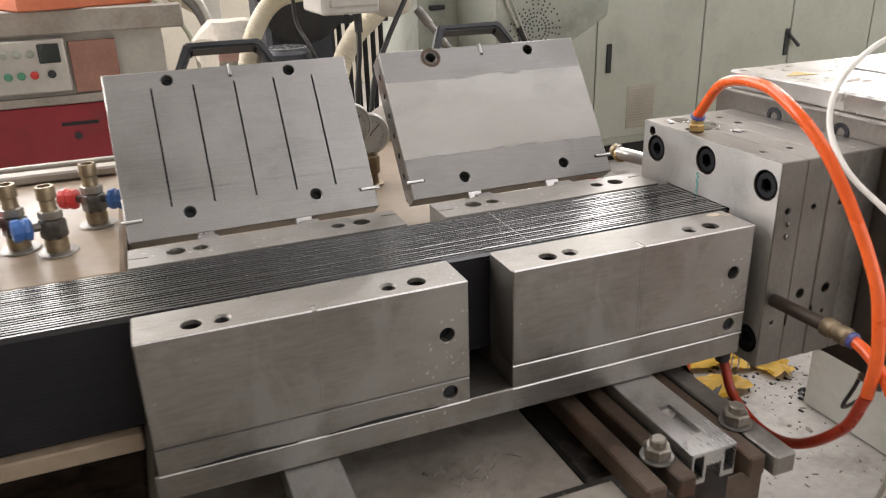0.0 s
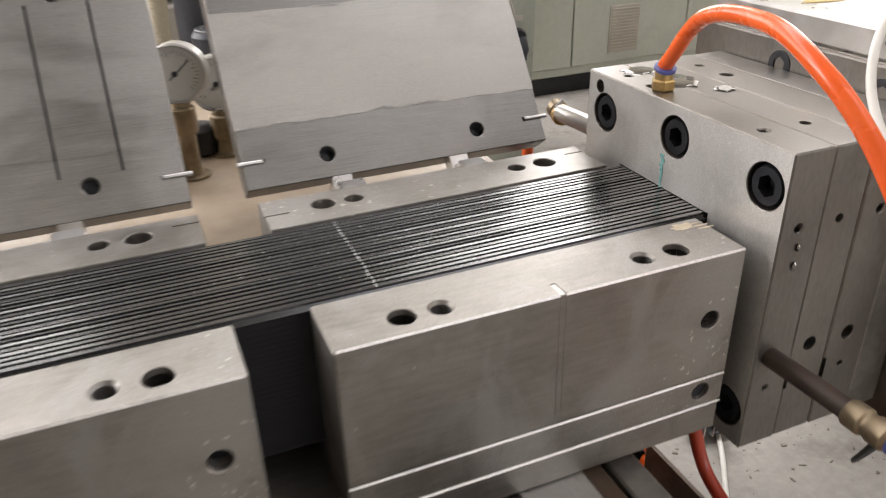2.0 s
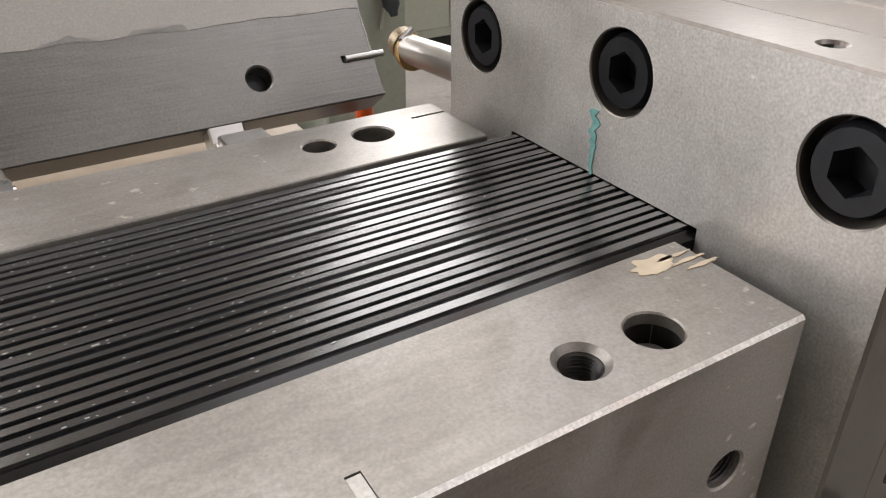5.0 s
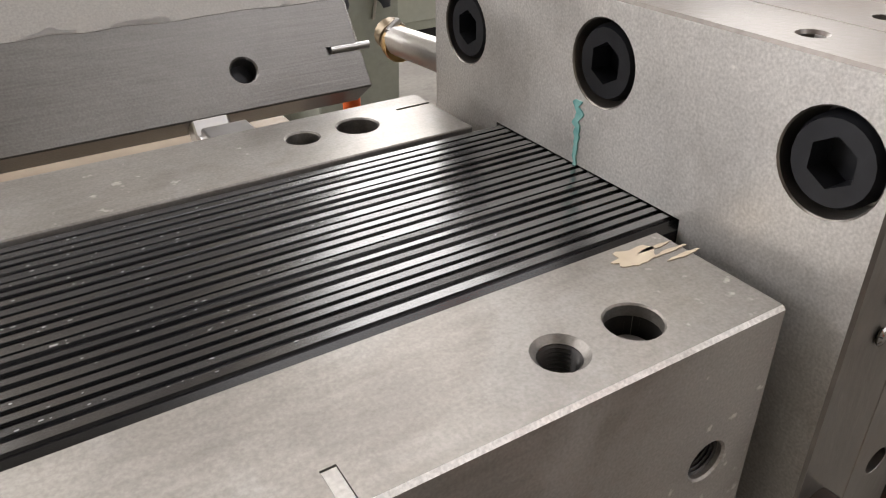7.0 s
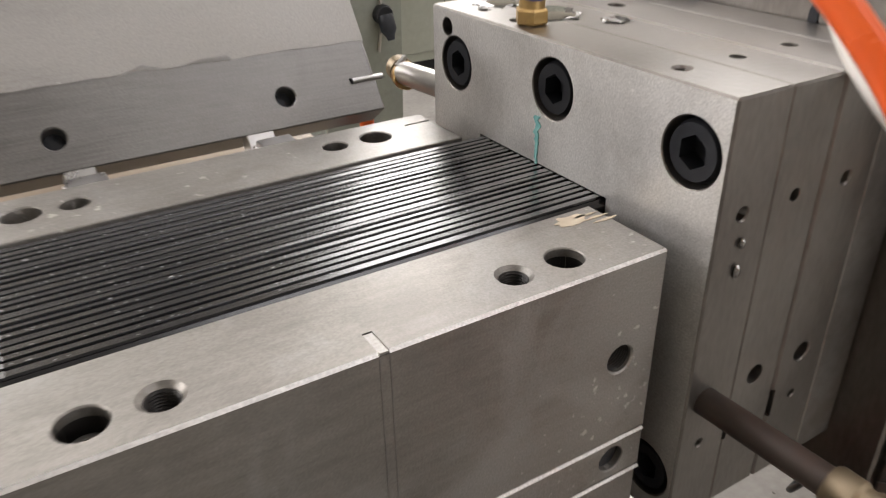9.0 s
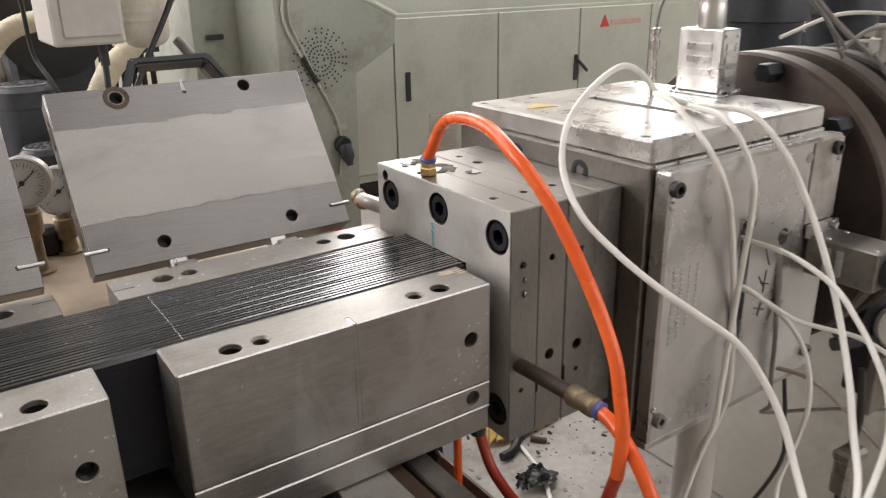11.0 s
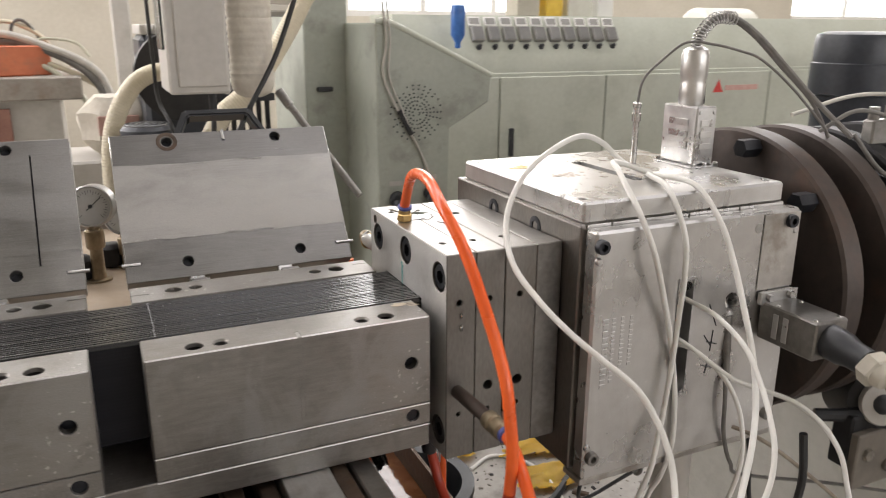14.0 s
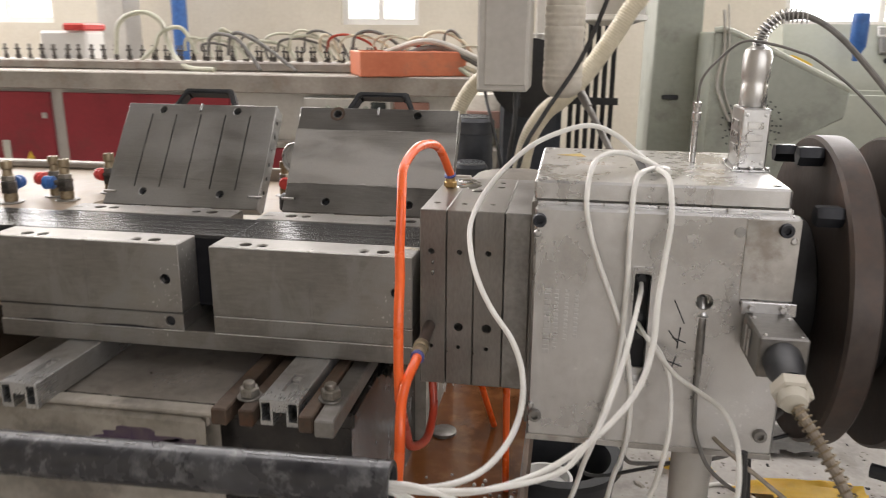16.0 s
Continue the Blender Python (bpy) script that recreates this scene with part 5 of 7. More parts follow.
# ---- background machines ----
def red_machine():
    r = thing("red_calibration_table", "long red-panelled calibration table with a dusty steel top", "machine", (-2.5, 3.9, 0), )
    y = 3.85
    part("table_top", B(-7.5, -0.335, y - 0.05, y + 0.85, 0.925, 1.045, 0.008), DUSTY, r)
    part("frame", B(-7.5, -0.45, y + 0.02, y + 0.75, 0.02, 0.92), GREY_BOX, r)
    x = -7.0
    for w in (1.25, 1.25, 1.25, 1.32):
        part("side_panel", B(x, x + w - 0.10, y - 0.012, y + 0.015, 0.12, 0.90, 0.004), RED, r)
        part("panel_latch", B(x + w - 0.17, x + w - 0.13, y - 0.022, y - 0.013, 0.72, 0.76, 0.003), CHROME, r)
        x += w
    part("side_panel", B(-1.90, -0.68, y - 0.012, y + 0.015, 0.12, 0.565, 0.004), RED, r)
    part("panel_frame", B(-1.92, -0.45, y - 0.016, y + 0.012, 0.57, 0.615, 0.003), DUSTY, r)
    part("rust_panel", B(-0.915, -0.69, y - 0.014, y + 0.012, 0.625, 0.885, 0.003), RUSTY_RED, r)
    bx = part("control_box", B(-1.50, -0.93, y - 0.06, y + 0.01, 0.645, 0.905, 0.006), GREY_BOX, r)
    k = 0
    for z in (0.84, 0.735):
        for x in (-1.34, -1.275, -1.21, -1.15, -1.09, -1.01):
            if x > -1.05 and z > 0.8:
                continue
            c = (GREEN_D, GREEN_D, GREEN_D, GREEN_D, GREEN_D, GREEN_D, BUTTON, BUTTON, BUTTON, RED_PL, BLACK_PL)[k % 11]
            part("button", lathe(bmesh.new(), [(0.020, 0), (0.020, 0.006), (0.014, 0.008), (0.014, 0.016), (0, 0.017)], axis_to((x, y - 0.06, z), (0, -1, 0)), 16), c, bx)
            k += 1
    part("meter", B(-1.055, -0.955, y - 0.07, y - 0.061, 0.79, 0.885, 0.004), SCREEN, bx)
    part("door_lock", rod((-0.95, y - 0.012, 0.40), (-0.95, y - 0.03, 0.40), 0.018, 14), BLACK_PL, r)
    part("paper_label", B(-3.76, -3.70, y - 0.0145, y - 0.0125, 0.43, 0.56, 0.0005), CREAM, r)
    tri = bmesh.new()
    a = [tri.verts.new(p) for p in ((-3.60, y - 0.0125, 0.40), (-3.50, y - 0.0125, 0.40), (-3.55, y - 0.0125, 0.49))]
    b = [tri.verts.new(v.co + Vector((0, -0.002, 0))) for v in a]
    tri.faces.new(a), tri.faces.new(b)
    for i in range(3):
        tri.faces.new((a[i], a[(i + 1) % 3], b[(i + 1) % 3], b[i]))
    part("warning_sign", tri, YELLOW, r, "yellow triangular warning sign", False)
    part("label_strip", B(-1.02, -0.84, y - 0.0145, y - 0.0125, 0.455, 0.475, 0.0005), IRON, r)
    return r


BUTTON = surface("green_button_plastic", (0.05, 0.20, 0.12), (0.09, 0.28, 0.18), 30, 0.4)
RUSTY_RED = surface("faded_rusty_red_paint", (0.28, 0.13, 0.10), (0.40, 0.22, 0.17), 8, 0.6, 0.0, 0.1)
red_machine()

PALE_HOSE = surface("milky_water_hose", (0.46, 0.46, 0.36), (0.58, 0.58, 0.47), 10, 0.4)

# row of water nozzles and loops of hose on the red table
random.seed(4)
noz = thing("nozzle_manifold", "long manifold with a dense row of grey nozzles", "manifold", (-3, 4.2, 1.045))
part("manifold_bar", B(-7.2, -0.9, 4.10, 4.45, 1.046, 1.11, 0.01), DUSTY, noz)
one = lathe(bmesh.new(), [(0.014, 0), (0.014, 0.03), (0.008, 0.032), (0.008, 0.062), (0.018, 0.064), (0.018, 0.074), (0.007, 0.076), (0.007, 0.105)], Matrix(), 10)
me = bpy.data.meshes.new("nozzle")
finish(one)
one.to_mesh(me), one.free()
me.materials.append(GRIMY)
for k in range(126):
    o = new("nozzle", me)
    o.parent = noz
    o.location = (-7.1 + k * 0.0495 + 3, 4.22 - 4.2 + (0.06 if k % 2 else 0) + random.uniform(-0.01, 0.01), 1.11 - 1.045)
    o.rotation_euler = (random.uniform(-0.1, 0.1), random.uniform(-0.1, 0.1), 0)
for k in range(24):
    x = -2.55 + k * 0.085 + random.uniform(-0.05, 0.05)
    w, hh = random.uniform(0.10, 0.34), random.uniform(0.05, 0.15)
    pts = [(x, 4.22, 1.18), (x + w * 0.1, 4.2, 1.18 + hh * 0.8), (x + w * 0.5, 4.2, 1.18 + hh), (x + w, 4.22, 1.18 + hh * 0.5), (x + w * 1.3, 4.2, 1.13)]
    solo("hose_loop", sweep(pts, 0.009 if k % 3 else 0.012, 8, 6), (CORRU, CABLE, PALE_HOSE, PALE_HOSE, CABLE, CORRU, RED_HOSE)[k % 7] if x > -1.6 else (PALE_HOSE, PALE_HOSE, CABLE)[k % 3], "loop of thin water hose on the manifold", "hose", group="hose loops on the manifold")
for pts, r, mm in (
    ([(-3.04, 4.2, 1.15), (-2.99, 4.2, 1.368), (-2.81, 4.2, 1.437), (-2.67, 4.2, 1.37), (-2.62, 4.2, 1.20), (-2.46, 4.1, 1.075), (-2.2, 4.0, 1.06)], 0.017, PALE_HOSE),
    ([(-2.88, 4.15, 1.06), (-2.74, 4.2, 1.20), (-2.68, 4.2, 1.30), (-2.52, 4.2, 1.33), (-2.42, 4.2, 1.16)], 0.015, PALE_HOSE),
    ([(-2.31, 4.15, 1.15), (-2.29, 4.15, 1.26), (-2.22, 4.15, 1.295), (-2.07, 4.1, 1.26), (-1.95, 4.05, 1.15), (-1.87, 4.0, 1.06)], 0.013, CABLE),
    ([(-2.16, 4.15, 1.15), (-2.14, 4.15, 1.27), (-2.05, 4.12, 1.30), (-1.85, 4.1, 1.20), (-1.62, 4.0, 1.06)], 0.013, CABLE),
):
    solo("long_hose", sweep(pts, r, 10, 8), mm, "slack length of water hose looped over the manifold", "hose", group="slack hoses on the red table")
for k, (x0, z0) in enumerate(((-0.62, 1.10), (-0.56, 1.16), (-0.52, 1.08), (-0.60, 1.20))):
    pts = [(x0 - 0.5, 4.05 + 0.05 * k, 1.08 + 0.03 * k), (x0 - 0.15, 4.0, z0 + 0.06), (x0 + 0.10, 3.95, z0), (x0 + 0.26 + 0.03 * k, 3.9, z0 - 0.14), (x0 + 0.33 + 0.03 * k, 3.88, 0.80), (x0 + 0.35 + 0.03 * k, 3.86, 0.45), (x0 + 0.3, 3.8, 0.02)]
    solo("drain_hose", sweep(pts, 0.020 if k % 2 else 0.015, 10, 8), (PALE_HOSE, CABLE, CORRU, CABLE_PALE_W)[k], "slack dusty hose draped over the table's end", "hose", group="hoses over the table end")
ob = thing("tool_tray", "orange-red painted steel tray lying on the red table", "tray", (-0.85, 4.0, 1.06))
bm = B(-1.20, -0.52, 3.80, 4.25, 1.047, 1.20, 0.006)
part("tray_body", turned(Matrix.Translation((-0.86, 4.0, 0)) @ Matrix.Rotation(radians(24), 4, "Z") @ Matrix.Translation((0.86, -4.0, 0)), carve(bm, B(-1.17, -0.55, 3.83, 4.22, 1.07, 1.3))), TERRACOTTA, ob)




def green_console():
    c = thing("operator_console", "dusty grey-green console with a sloped top and a round vent", "control console", (0.9, 2.3, 0))
    pts = [(0.735, 0.0), (1.04, 0.0), (1.05, 0.90), (1.245, 1.00), (1.255, 1.105), (0.80, 1.315), (0.735, 1.32)]
    bm = bmesh.new()
    a = [bm.verts.new((x, 2.20, z)) for x, z in pts]
    b = [bm.verts.new((x, 2.95, z)) for x, z in pts]
    bm.faces.new(a), bm.faces.new(b)
    for i in range(len(pts)):
        j = (i + 1) % len(pts)
        bm.faces.new((a[i], a[j], b[j], b[i]))
    bmesh.ops.bevel(bm, geom=list(bm.edges), offset=0.006, segments=1, affect="EDGES")
    part("console_body", bm, GREEN_D, c)
    rim = sweep([(0.735, 2.205, 1.325), (0.80, 2.205, 1.32), (1.02, 2.205, 1.22), (1.255, 2.205, 1.108)], 0.012, 8, 4)
    part("top_rim", rim, GREEN, c)
    b = bmesh.new()
    for k in range(26):
        a = k * math.tau / 26
        for q in range(1, 8):
            r = 0.016 * q
            if q < 3 and k % (4 if q == 1 else 2):
                continue
            if 0.3 < noise.noise((k * 1.7, q * 2.3, 0)):
                continue
            lathe(b, [(0.0040, 0), (0.0040, 0.0015), (0, 0.0016)], axis_to((0.905 + r * math.cos(a), 2.1995, 0.965 + r * math.sin(a)), (0, -1, 0)), 6)
    tagged(part("round_vent", b, BLACK_OX, c, "round pattern of small dark vent holes", False), kind="stuff")
    part("cable", sweep([(0.76, 2.19, 1.40), (0.775, 2.185, 1.25), (0.76, 2.19, 1.13), (0.80, 2.185, 1.02), (0.88, 2.19, 0.88), (0.955, 2.19, 0.72), (0.965, 2.19, 0.60), (0.95, 2.19, 0.50)], 0.0055, 8, 6), CABLE_PALE_W, c)
    part("cable_joint", sweep([(0.825, 2.186, 0.98), (0.85, 2.186, 0.93), (0.88, 2.188, 0.88)], 0.010, 8, 4), CABLE_B, c)
    part("cable", sweep([(0.775, 2.19, 1.42), (0.79, 2.185, 1.26), (0.785, 2.19, 1.12), (0.83, 2.185, 1.0), (0.885, 2.19, 0.88)], 0.004, 8, 6), CABLE_PALE_W, c)
    for x, z in ((0.814, 0.612), (0.968, 0.627)):
        sk = part("socket", lathe(bmesh.new(), [(0.030, 0), (0.034, 0.006), (0.034, 0.030), (0.028, 0.036)], axis_to((x, 2.198, z), (0, -1, 0)), 20), BLACK_PL, c, "black industrial socket")
        part("plug_body", lathe(bmesh.new(), [(0.026, 0), (0.028, 0.01), (0.028, 0.05), (0.016, 0.07), (0.012, 0.085)], axis_to((x, 2.165, z), (0.05, -0.35, -0.9)), 18), MOTOR, sk, "dark plug pushed into the socket")
        part("socket_label", B(x - 0.03, x + 0.03, 2.1975, 2.1992, z + 0.055, z + 0.075), GREY_BOX, c)
    return c


green_console()
col = thing("grey_green_column", "tall grey-green cabinet column with a dark latch", "cabinet", (0.62, 2.5, 0))
part("column_body", B(0.552, 0.749, 2.60, 3.2, 0.0, 1.75, 0.006), GREEN_D, col)
part("latch", B(0.60, 0.67, 2.575, 2.599, 1.03, 1.05, 0.004), BLACK_PL, col)


def control_desk():
    d = thing("control_desk", "long grey-green control desk with louvred doors and black latches", "control desk", (3, 3.4, 0))
    y = 3.3
    part("plinth", B(1.30, 5.75, y + 0.03, y + 0.55, 0.0, 0.10), IRON, d)
    part("desk_body", B(1.28, 5.8, y + 0.012, y + 0.6, 0.10, 1.045, 0.006), GREEN, d)
    edges = [1.30, 1.90, 2.66, 3.36, 4.06, 4.80, 5.55]
    for i, (a, b) in enumerate(zip(edges, edges[1:])):
        door = part("door", B(a + 0.004, b - 0.004, y - 0.006, y + 0.0115, 0.15, 1.02, 0.004), GREEN, d)
        hx = a + 0.115 if i in (1, 5) else (b - 0.10)
        if i in (0, 3):
            continue
        if i == 1:
            hx = 1.985
        if i == 2:
            hx = 3.33
        hd = part("latch", B(hx - 0.018, hx + 0.018, y - 0.016, y - 0.0065, 0.55, 0.72, 0.004), BLACK_PL, door)
        if i == 2:
            part("latch_key", rod((hx, y - 0.02, 0.69), (hx + 0.07, y - 0.05, 0.61), 0.011, 10), BLACK_PL, hd)
        if i == 1:
            cx = 2.23
            v = part("vent_panel", B(cx - 0.10, cx + 0.10, y - 0.012, y - 0.0065, 0.20, 0.46, 0.002), CREAM_D, door)
            for k in range(14):
                part("slat", B(cx - 0.088, cx + 0.088, y - 0.017, y - 0.0125, 0.212 + k * 0.0172, 0.221 + k * 0.0172, 0.001), CREAM_D, v)
    # sloped instrument panel
    pts = [(y + 0.02, 1.045), (y + 0.02, 1.15), (y + 0.14, 1.37), (y + 0.5, 1.37), (y + 0.5, 1.045)]
    bm = bmesh.new()
    A, Bv = [bm.verts.new((1.28, *p)) for p in pts], [bm.verts.new((5.8, *p)) for p in pts]
    bm.faces.new(A), bm.faces.new(Bv)
    for i in range(5):
        bm.faces.new((A[i], A[(i + 1) % 5], Bv[(i + 1) % 5], Bv[i]))
    part("instrument_panel", bm, GREEN, d)
    n = Vector((0, -0.878, 0.479))
    up = Vector((0, 0.479, 0.878))
    o = Vector((0, y + 0.02, 1.15))
    for k in range(10):
        x = 1.78 + 0.105 * k
        M = Matrix(((1, 0, 0, x), (0, up.y, n.y, o.y), (0, up.z, n.z, o.z), (0, 0, 0, 1)))
        ctl = part("controller", turned(M, box(bmesh.new(), -0.038, 0.038, 0.075, 0.165, 0.0, 0.034, 0.004)), MODULE, d, "grey plug-in module")
        part("faceplate", turned(M, box(bmesh.new(), -0.031, 0.031, 0.082, 0.158, 0.0341, 0.0365, 0.001)), MODULE_D, ctl)
        mt = part("ammeter", turned(M, box(bmesh.new(), -0.040, 0.040, 0.178, 0.236, 0.0, 0.012, 0.003)), WHITE, d, "white-framed meter")
        part("display", turned(M, box(bmesh.new(), -0.031, 0.031, 0.187, 0.227, 0.0121, 0.0135, 0.001)), MODULE, mt)
        b = lathe(bmesh.new(), [(0.016, 0), (0.016, 0.01), (0.010, 0.012), (0.010, 0.028), (0, 0.029)], M @ Matrix.Translation((0, 0.045, 0)), 14)
        part("switch_knob", b, BLACK_PL, d)
    tri = bmesh.new()
    cx, cz = 3.59, 0.925
    a = [tri.verts.new((cx - 0.045, y - 0.0075, cz - 0.04)), tri.verts.new((cx + 0.045, y - 0.0075, cz - 0.04)), tri.verts.new((cx, y - 0.0075, cz + 0.045))]
    b = [tri.verts.new(v.co + Vector((0, -0.002, 0))) for v in a]
    tri.faces.new(a), tri.faces.new(b)
    for i in range(3):
        tri.faces.new((a[i], a[(i + 1) % 3], b[(i + 1) % 3], b[i]))
    part("warning_sign", tri, RED_PL, d, "red triangular warning sign", False)
    part("warning_text", B(3.65, 3.95, y - 0.0095, y - 0.0068, 0.895, 0.93, 0.001), FADED_RED, d)
    return d


MODULE = surface("grey_module_plastic", (0.22, 0.215, 0.20), (0.30, 0.29, 0.27), 12, 0.5)
MODULE_D = surface("dark_grey_faceplate", (0.13, 0.128, 0.122), (0.19, 0.185, 0.175), 12, 0.45)
FADED_RED = surface("faded_red_print", (0.52, 0.30, 0.26), (0.58, 0.38, 0.33), 40, 0.6)
control_desk()


def dryer():
    d = thing("hanging_control_box", "light grey control box on an arm above the machines", "control box", (0, 1.6, 1.12))
    bm = B(-0.107, 0.060, 1.556, 1.80, 1.12, 2.3, 0.006)
    part("box_body", bm, GREY_BOX, d)
    part("box_door", B(-0.082, 0.054, 1.548, 1.5555, 1.14, 2.28, 0.004), GREY_BOX, d)
    part("side_screen", B(-0.1125, -0.1075, 1.60, 1.76, 1.24, 1.50, 0.003), SCREEN, d)
    part("cable_gland", rod((0.02, 1.65, 1.06), (0.02, 1.65, 1.12), 0.012, 12), BLACK_PL, d)
    part("cable", sweep([(0.02, 1.65, 1.10), (0.015, 1.64, 1.0), (0.0, 1.64, 0.85), (0.02, 1.64, 0.6)], 0.008, 8, 6), CABLE_B, d)
    s = thing("insulated_sleeve", "quilted cream insulation sleeve hanging round a duct", "insulation", (0.15, 1.75, 1.1))
    prof = [(0.0, 0.0), (0.030, 0.003), (0.050, 0.012), (0.062, 0.026), (0.067, 0.044)]
    for k in range(230):
        prof.append((0.068 + 0.0035 * noise.noise((k * 0.11, 3, 0)) + 0.0012 * math.sin(k * 1.57) + 0.0010 * noise.noise((k * 0.9, 7, 0)), 0.05 + k * 0.0056))
    part("sleeve", lathe(bmesh.new(), prof, Matrix.Translation((0.168, 1.79, 1.085)), 36), CLOTH, s)
    for pts, r, nm in (
        ([(-0.02, 2.06, 1.15), (-0.05, 2.06, 1.16), (-0.129, 2.06, 1.145), (-0.19, 2.06, 1.095), (-0.245, 2.06, 0.99), (-0.27, 2.06, 0.85), (-0.27, 2.06, 0.6), (-0.25, 2.06, 0.03)], 0.03, ""),
        ([(0.60, 2.0, 2.4), (0.46, 2.0, 1.55), (0.392, 2.0, 1.382), (0.271, 2.0, 1.188), (0.18, 2.0, 1.08), (0.093, 2.0, 1.0), (0.03, 2.0, 0.85), (0.0, 2.0, 0.5), (0.0, 2.0, 0.03)], 0.034, ""),
    ):
        solo("corrugated_hose", sweep(pts, r, 18, 8, None, 0.0006, 0.010), CORRU, "cream corrugated suction hose behind the calibrators", "hose", group="suction hoses")


dryer()


def pump(x, y, z, r, h):
    p = thing("vacuum_pump", "black vacuum pump motor with a perforated fan cover", "pump", (x, y, 0), "vacuum pumps")
    part("motor_body", lathe(bmesh.new(), [(r * 0.8, 0.2), (r * 0.95, 0.22), (r * 0.95, z - 0.06), (r, z - 0.055), (r, z - 0.012), (r * 0.86, z)], Matrix.Translation((x, y, 0)), 28), MOTOR, p)
    part("cover_plate", lathe(bmesh.new(), [(r * 0.84, z), (r * 0.84, z + 0.004), (r * 0.8, z + 0.006)], Matrix.Translation((x, y, 0)), 28), GRILLE, p)
    b = bmesh.new()
    for ring, n in ((0.25, 6), (0.48, 11), (0.70, 17)):
        for k in range(n):
            a = k * math.tau / n
            lathe(b, [(r * 0.075, 0), (r * 0.075, 0.001)], Matrix.Translation((x + r * ring * math.cos(a), y + r * ring * math.sin(a), z + 0.0063)), 7)
    tagged(part("vent_holes", b, BLACK_OX, p, "", False), kind="stuff")
    part("pump_foot", B(x - r * 0.9, x + r * 0.9, y - r * 0.9, y + r * 0.9, 0.0, 0.205, 0.01), IRON, p)


GRILLE = surface("grey_fan_cover", (0.10, 0.105, 0.11), (0.17, 0.175, 0.18), 30, 0.45)
pump(-0.157, 1.895, 1.0, 0.080, 0.3)
pump(-0.148, 1.735, 0.852, 0.066, 0.3)

# dark machine body and rods behind the column
dk = thing("dark_blower_unit", "dark blower unit with a round housing", "blower", (-0.2, 2.6, 0))
part("unit_body", B(-0.115, 0.16, 2.5, 2.9, 0.0, 1.27, 0.02), MOTOR, dk)
part("round_housing", lathe(bmesh.new(), [(0.10, 0), (0.17, 0.01), (0.17, 0.09), (0.1, 0.10)], axis_to((0.02, 2.40, 1.12), (0, 1, 0)), 32), IRON, dk)
for k in range(5):
    part("rib", B(-0.11 + 0.05 * k, -0.085 + 0.05 * k, 2.5, 2.9, 1.2705, 1.31, 0.004), GREY_BOX, dk)
rk = thing("pipe_rack", "dark pipe rack with upright rods", "rack", (0.3, 2.6, 0))
for k in range(6):
    part("upright", rod((0.20 + 0.036 * k, 2.6, 0.0), (0.20 + 0.036 * k, 2.6, 1.5), 0.011, 8), IRON, rk)
part("cross_bar", B(0.18, 0.41, 2.58, 2.62, 1.0, 1.03), IRON, rk)

# pan of rusty water under the die
pan = thing("water_pan", "rusty drain pan with brown water under the die", "pan", (-0.05, 0.5, 0.5))
bm = B(-0.22, 0.16, 0.08, 0.80, 0.42, 0.56, 0.006)
part("pan_body", carve(bm, B(-0.21, 0.15, 0.09, 0.79, 0.44, 0.7)), RUST, pan)
solo("brown_water", B(-0.209, 0.149, 0.091, 0.789, 0.4405, 0.505), WATER, "brown rusty water standing in the drain pan", "water")
for lx, ly in ((-0.21, 0.10), (0.13, 0.10), (-0.21, 0.77), (0.13, 0.77)):
    part("leg", B(lx, lx + 0.02, ly, ly + 0.02, 0, 0.42), RUST, pan)
b = lathe(bmesh.new(), [(0.026, 0), (0.026, 0.006), (0.022, 0.008), (0, 0.008)], Matrix.Translation((-0.02, 0.41, 0.505)), 20)
dr = solo("drain_strainer", b, STEEL_OLD, "small round drain strainer in the pan", "strainer")
tub = thing("black_tub", "black plastic tub standing on the floor", "tub", (0.22, 0.62, 0))
part("tub_wall", lathe(bmesh.new(), [(0.10, 0), (0.13, 0.34), (0.145, 0.345), (0.145, 0.36), (0.118, 0.36), (0.09, 0.03), (0, 0.03)], Matrix.Translation((0.22, 0.62, 0)), 36), BLACK_PL, tub)
solo("white_bucket", lathe(bmesh.new(), [(0.05, 0.03), (0.06, 0.31), (0.063, 0.32), (0.056, 0.32), (0.05, 0.3), (0, 0.3)], Matrix.Translation((0.19, 0.58, 0)), 28), WHITE, "small white plastic bucket in the tub", "bucket")

# litter on the floor
random.seed(17)


def film_scrap(name, x, y, sx, sy, material, label, seed, z=0.0, cat="plastic film"):
    """A crumpled sheet with a ragged outline."""
    bm = bmesh.new()
    n = 14
    grid = {}
    for i in range(n + 1):
        for j in range(n + 1):
            u, v = i / n - 0.5, j / n - 0.5
            rag = 0.34 + 0.2 * noise.noise((math.atan2(v, u) * 1.3 + seed, seed, 0.3))
            if u * u + v * v > rag * rag + 0.1:
                continue
            h = 0.5 + 0.5 * noise.noise((u * 5 + seed, v * 5, seed)) + 0.25 * noise.noise((u * 13, v * 13, seed))
            grid[i, j] = bm.verts.new((x + u * sx, y + v * sy, z + 0.003 + 0.035 * max(h, 0.0)))
    for i in range(n):
        for j in range(n):
            q = [grid.get(k) for k in ((i, j), (i + 1, j), (i + 1, j + 1), (i, j + 1))]
            if all(q):
                bm.faces.new(q)
    ext = bmesh.ops.solidify(bm, geom=list(bm.faces), thickness=0.001)
    return solo(name, bm, material, label, cat)


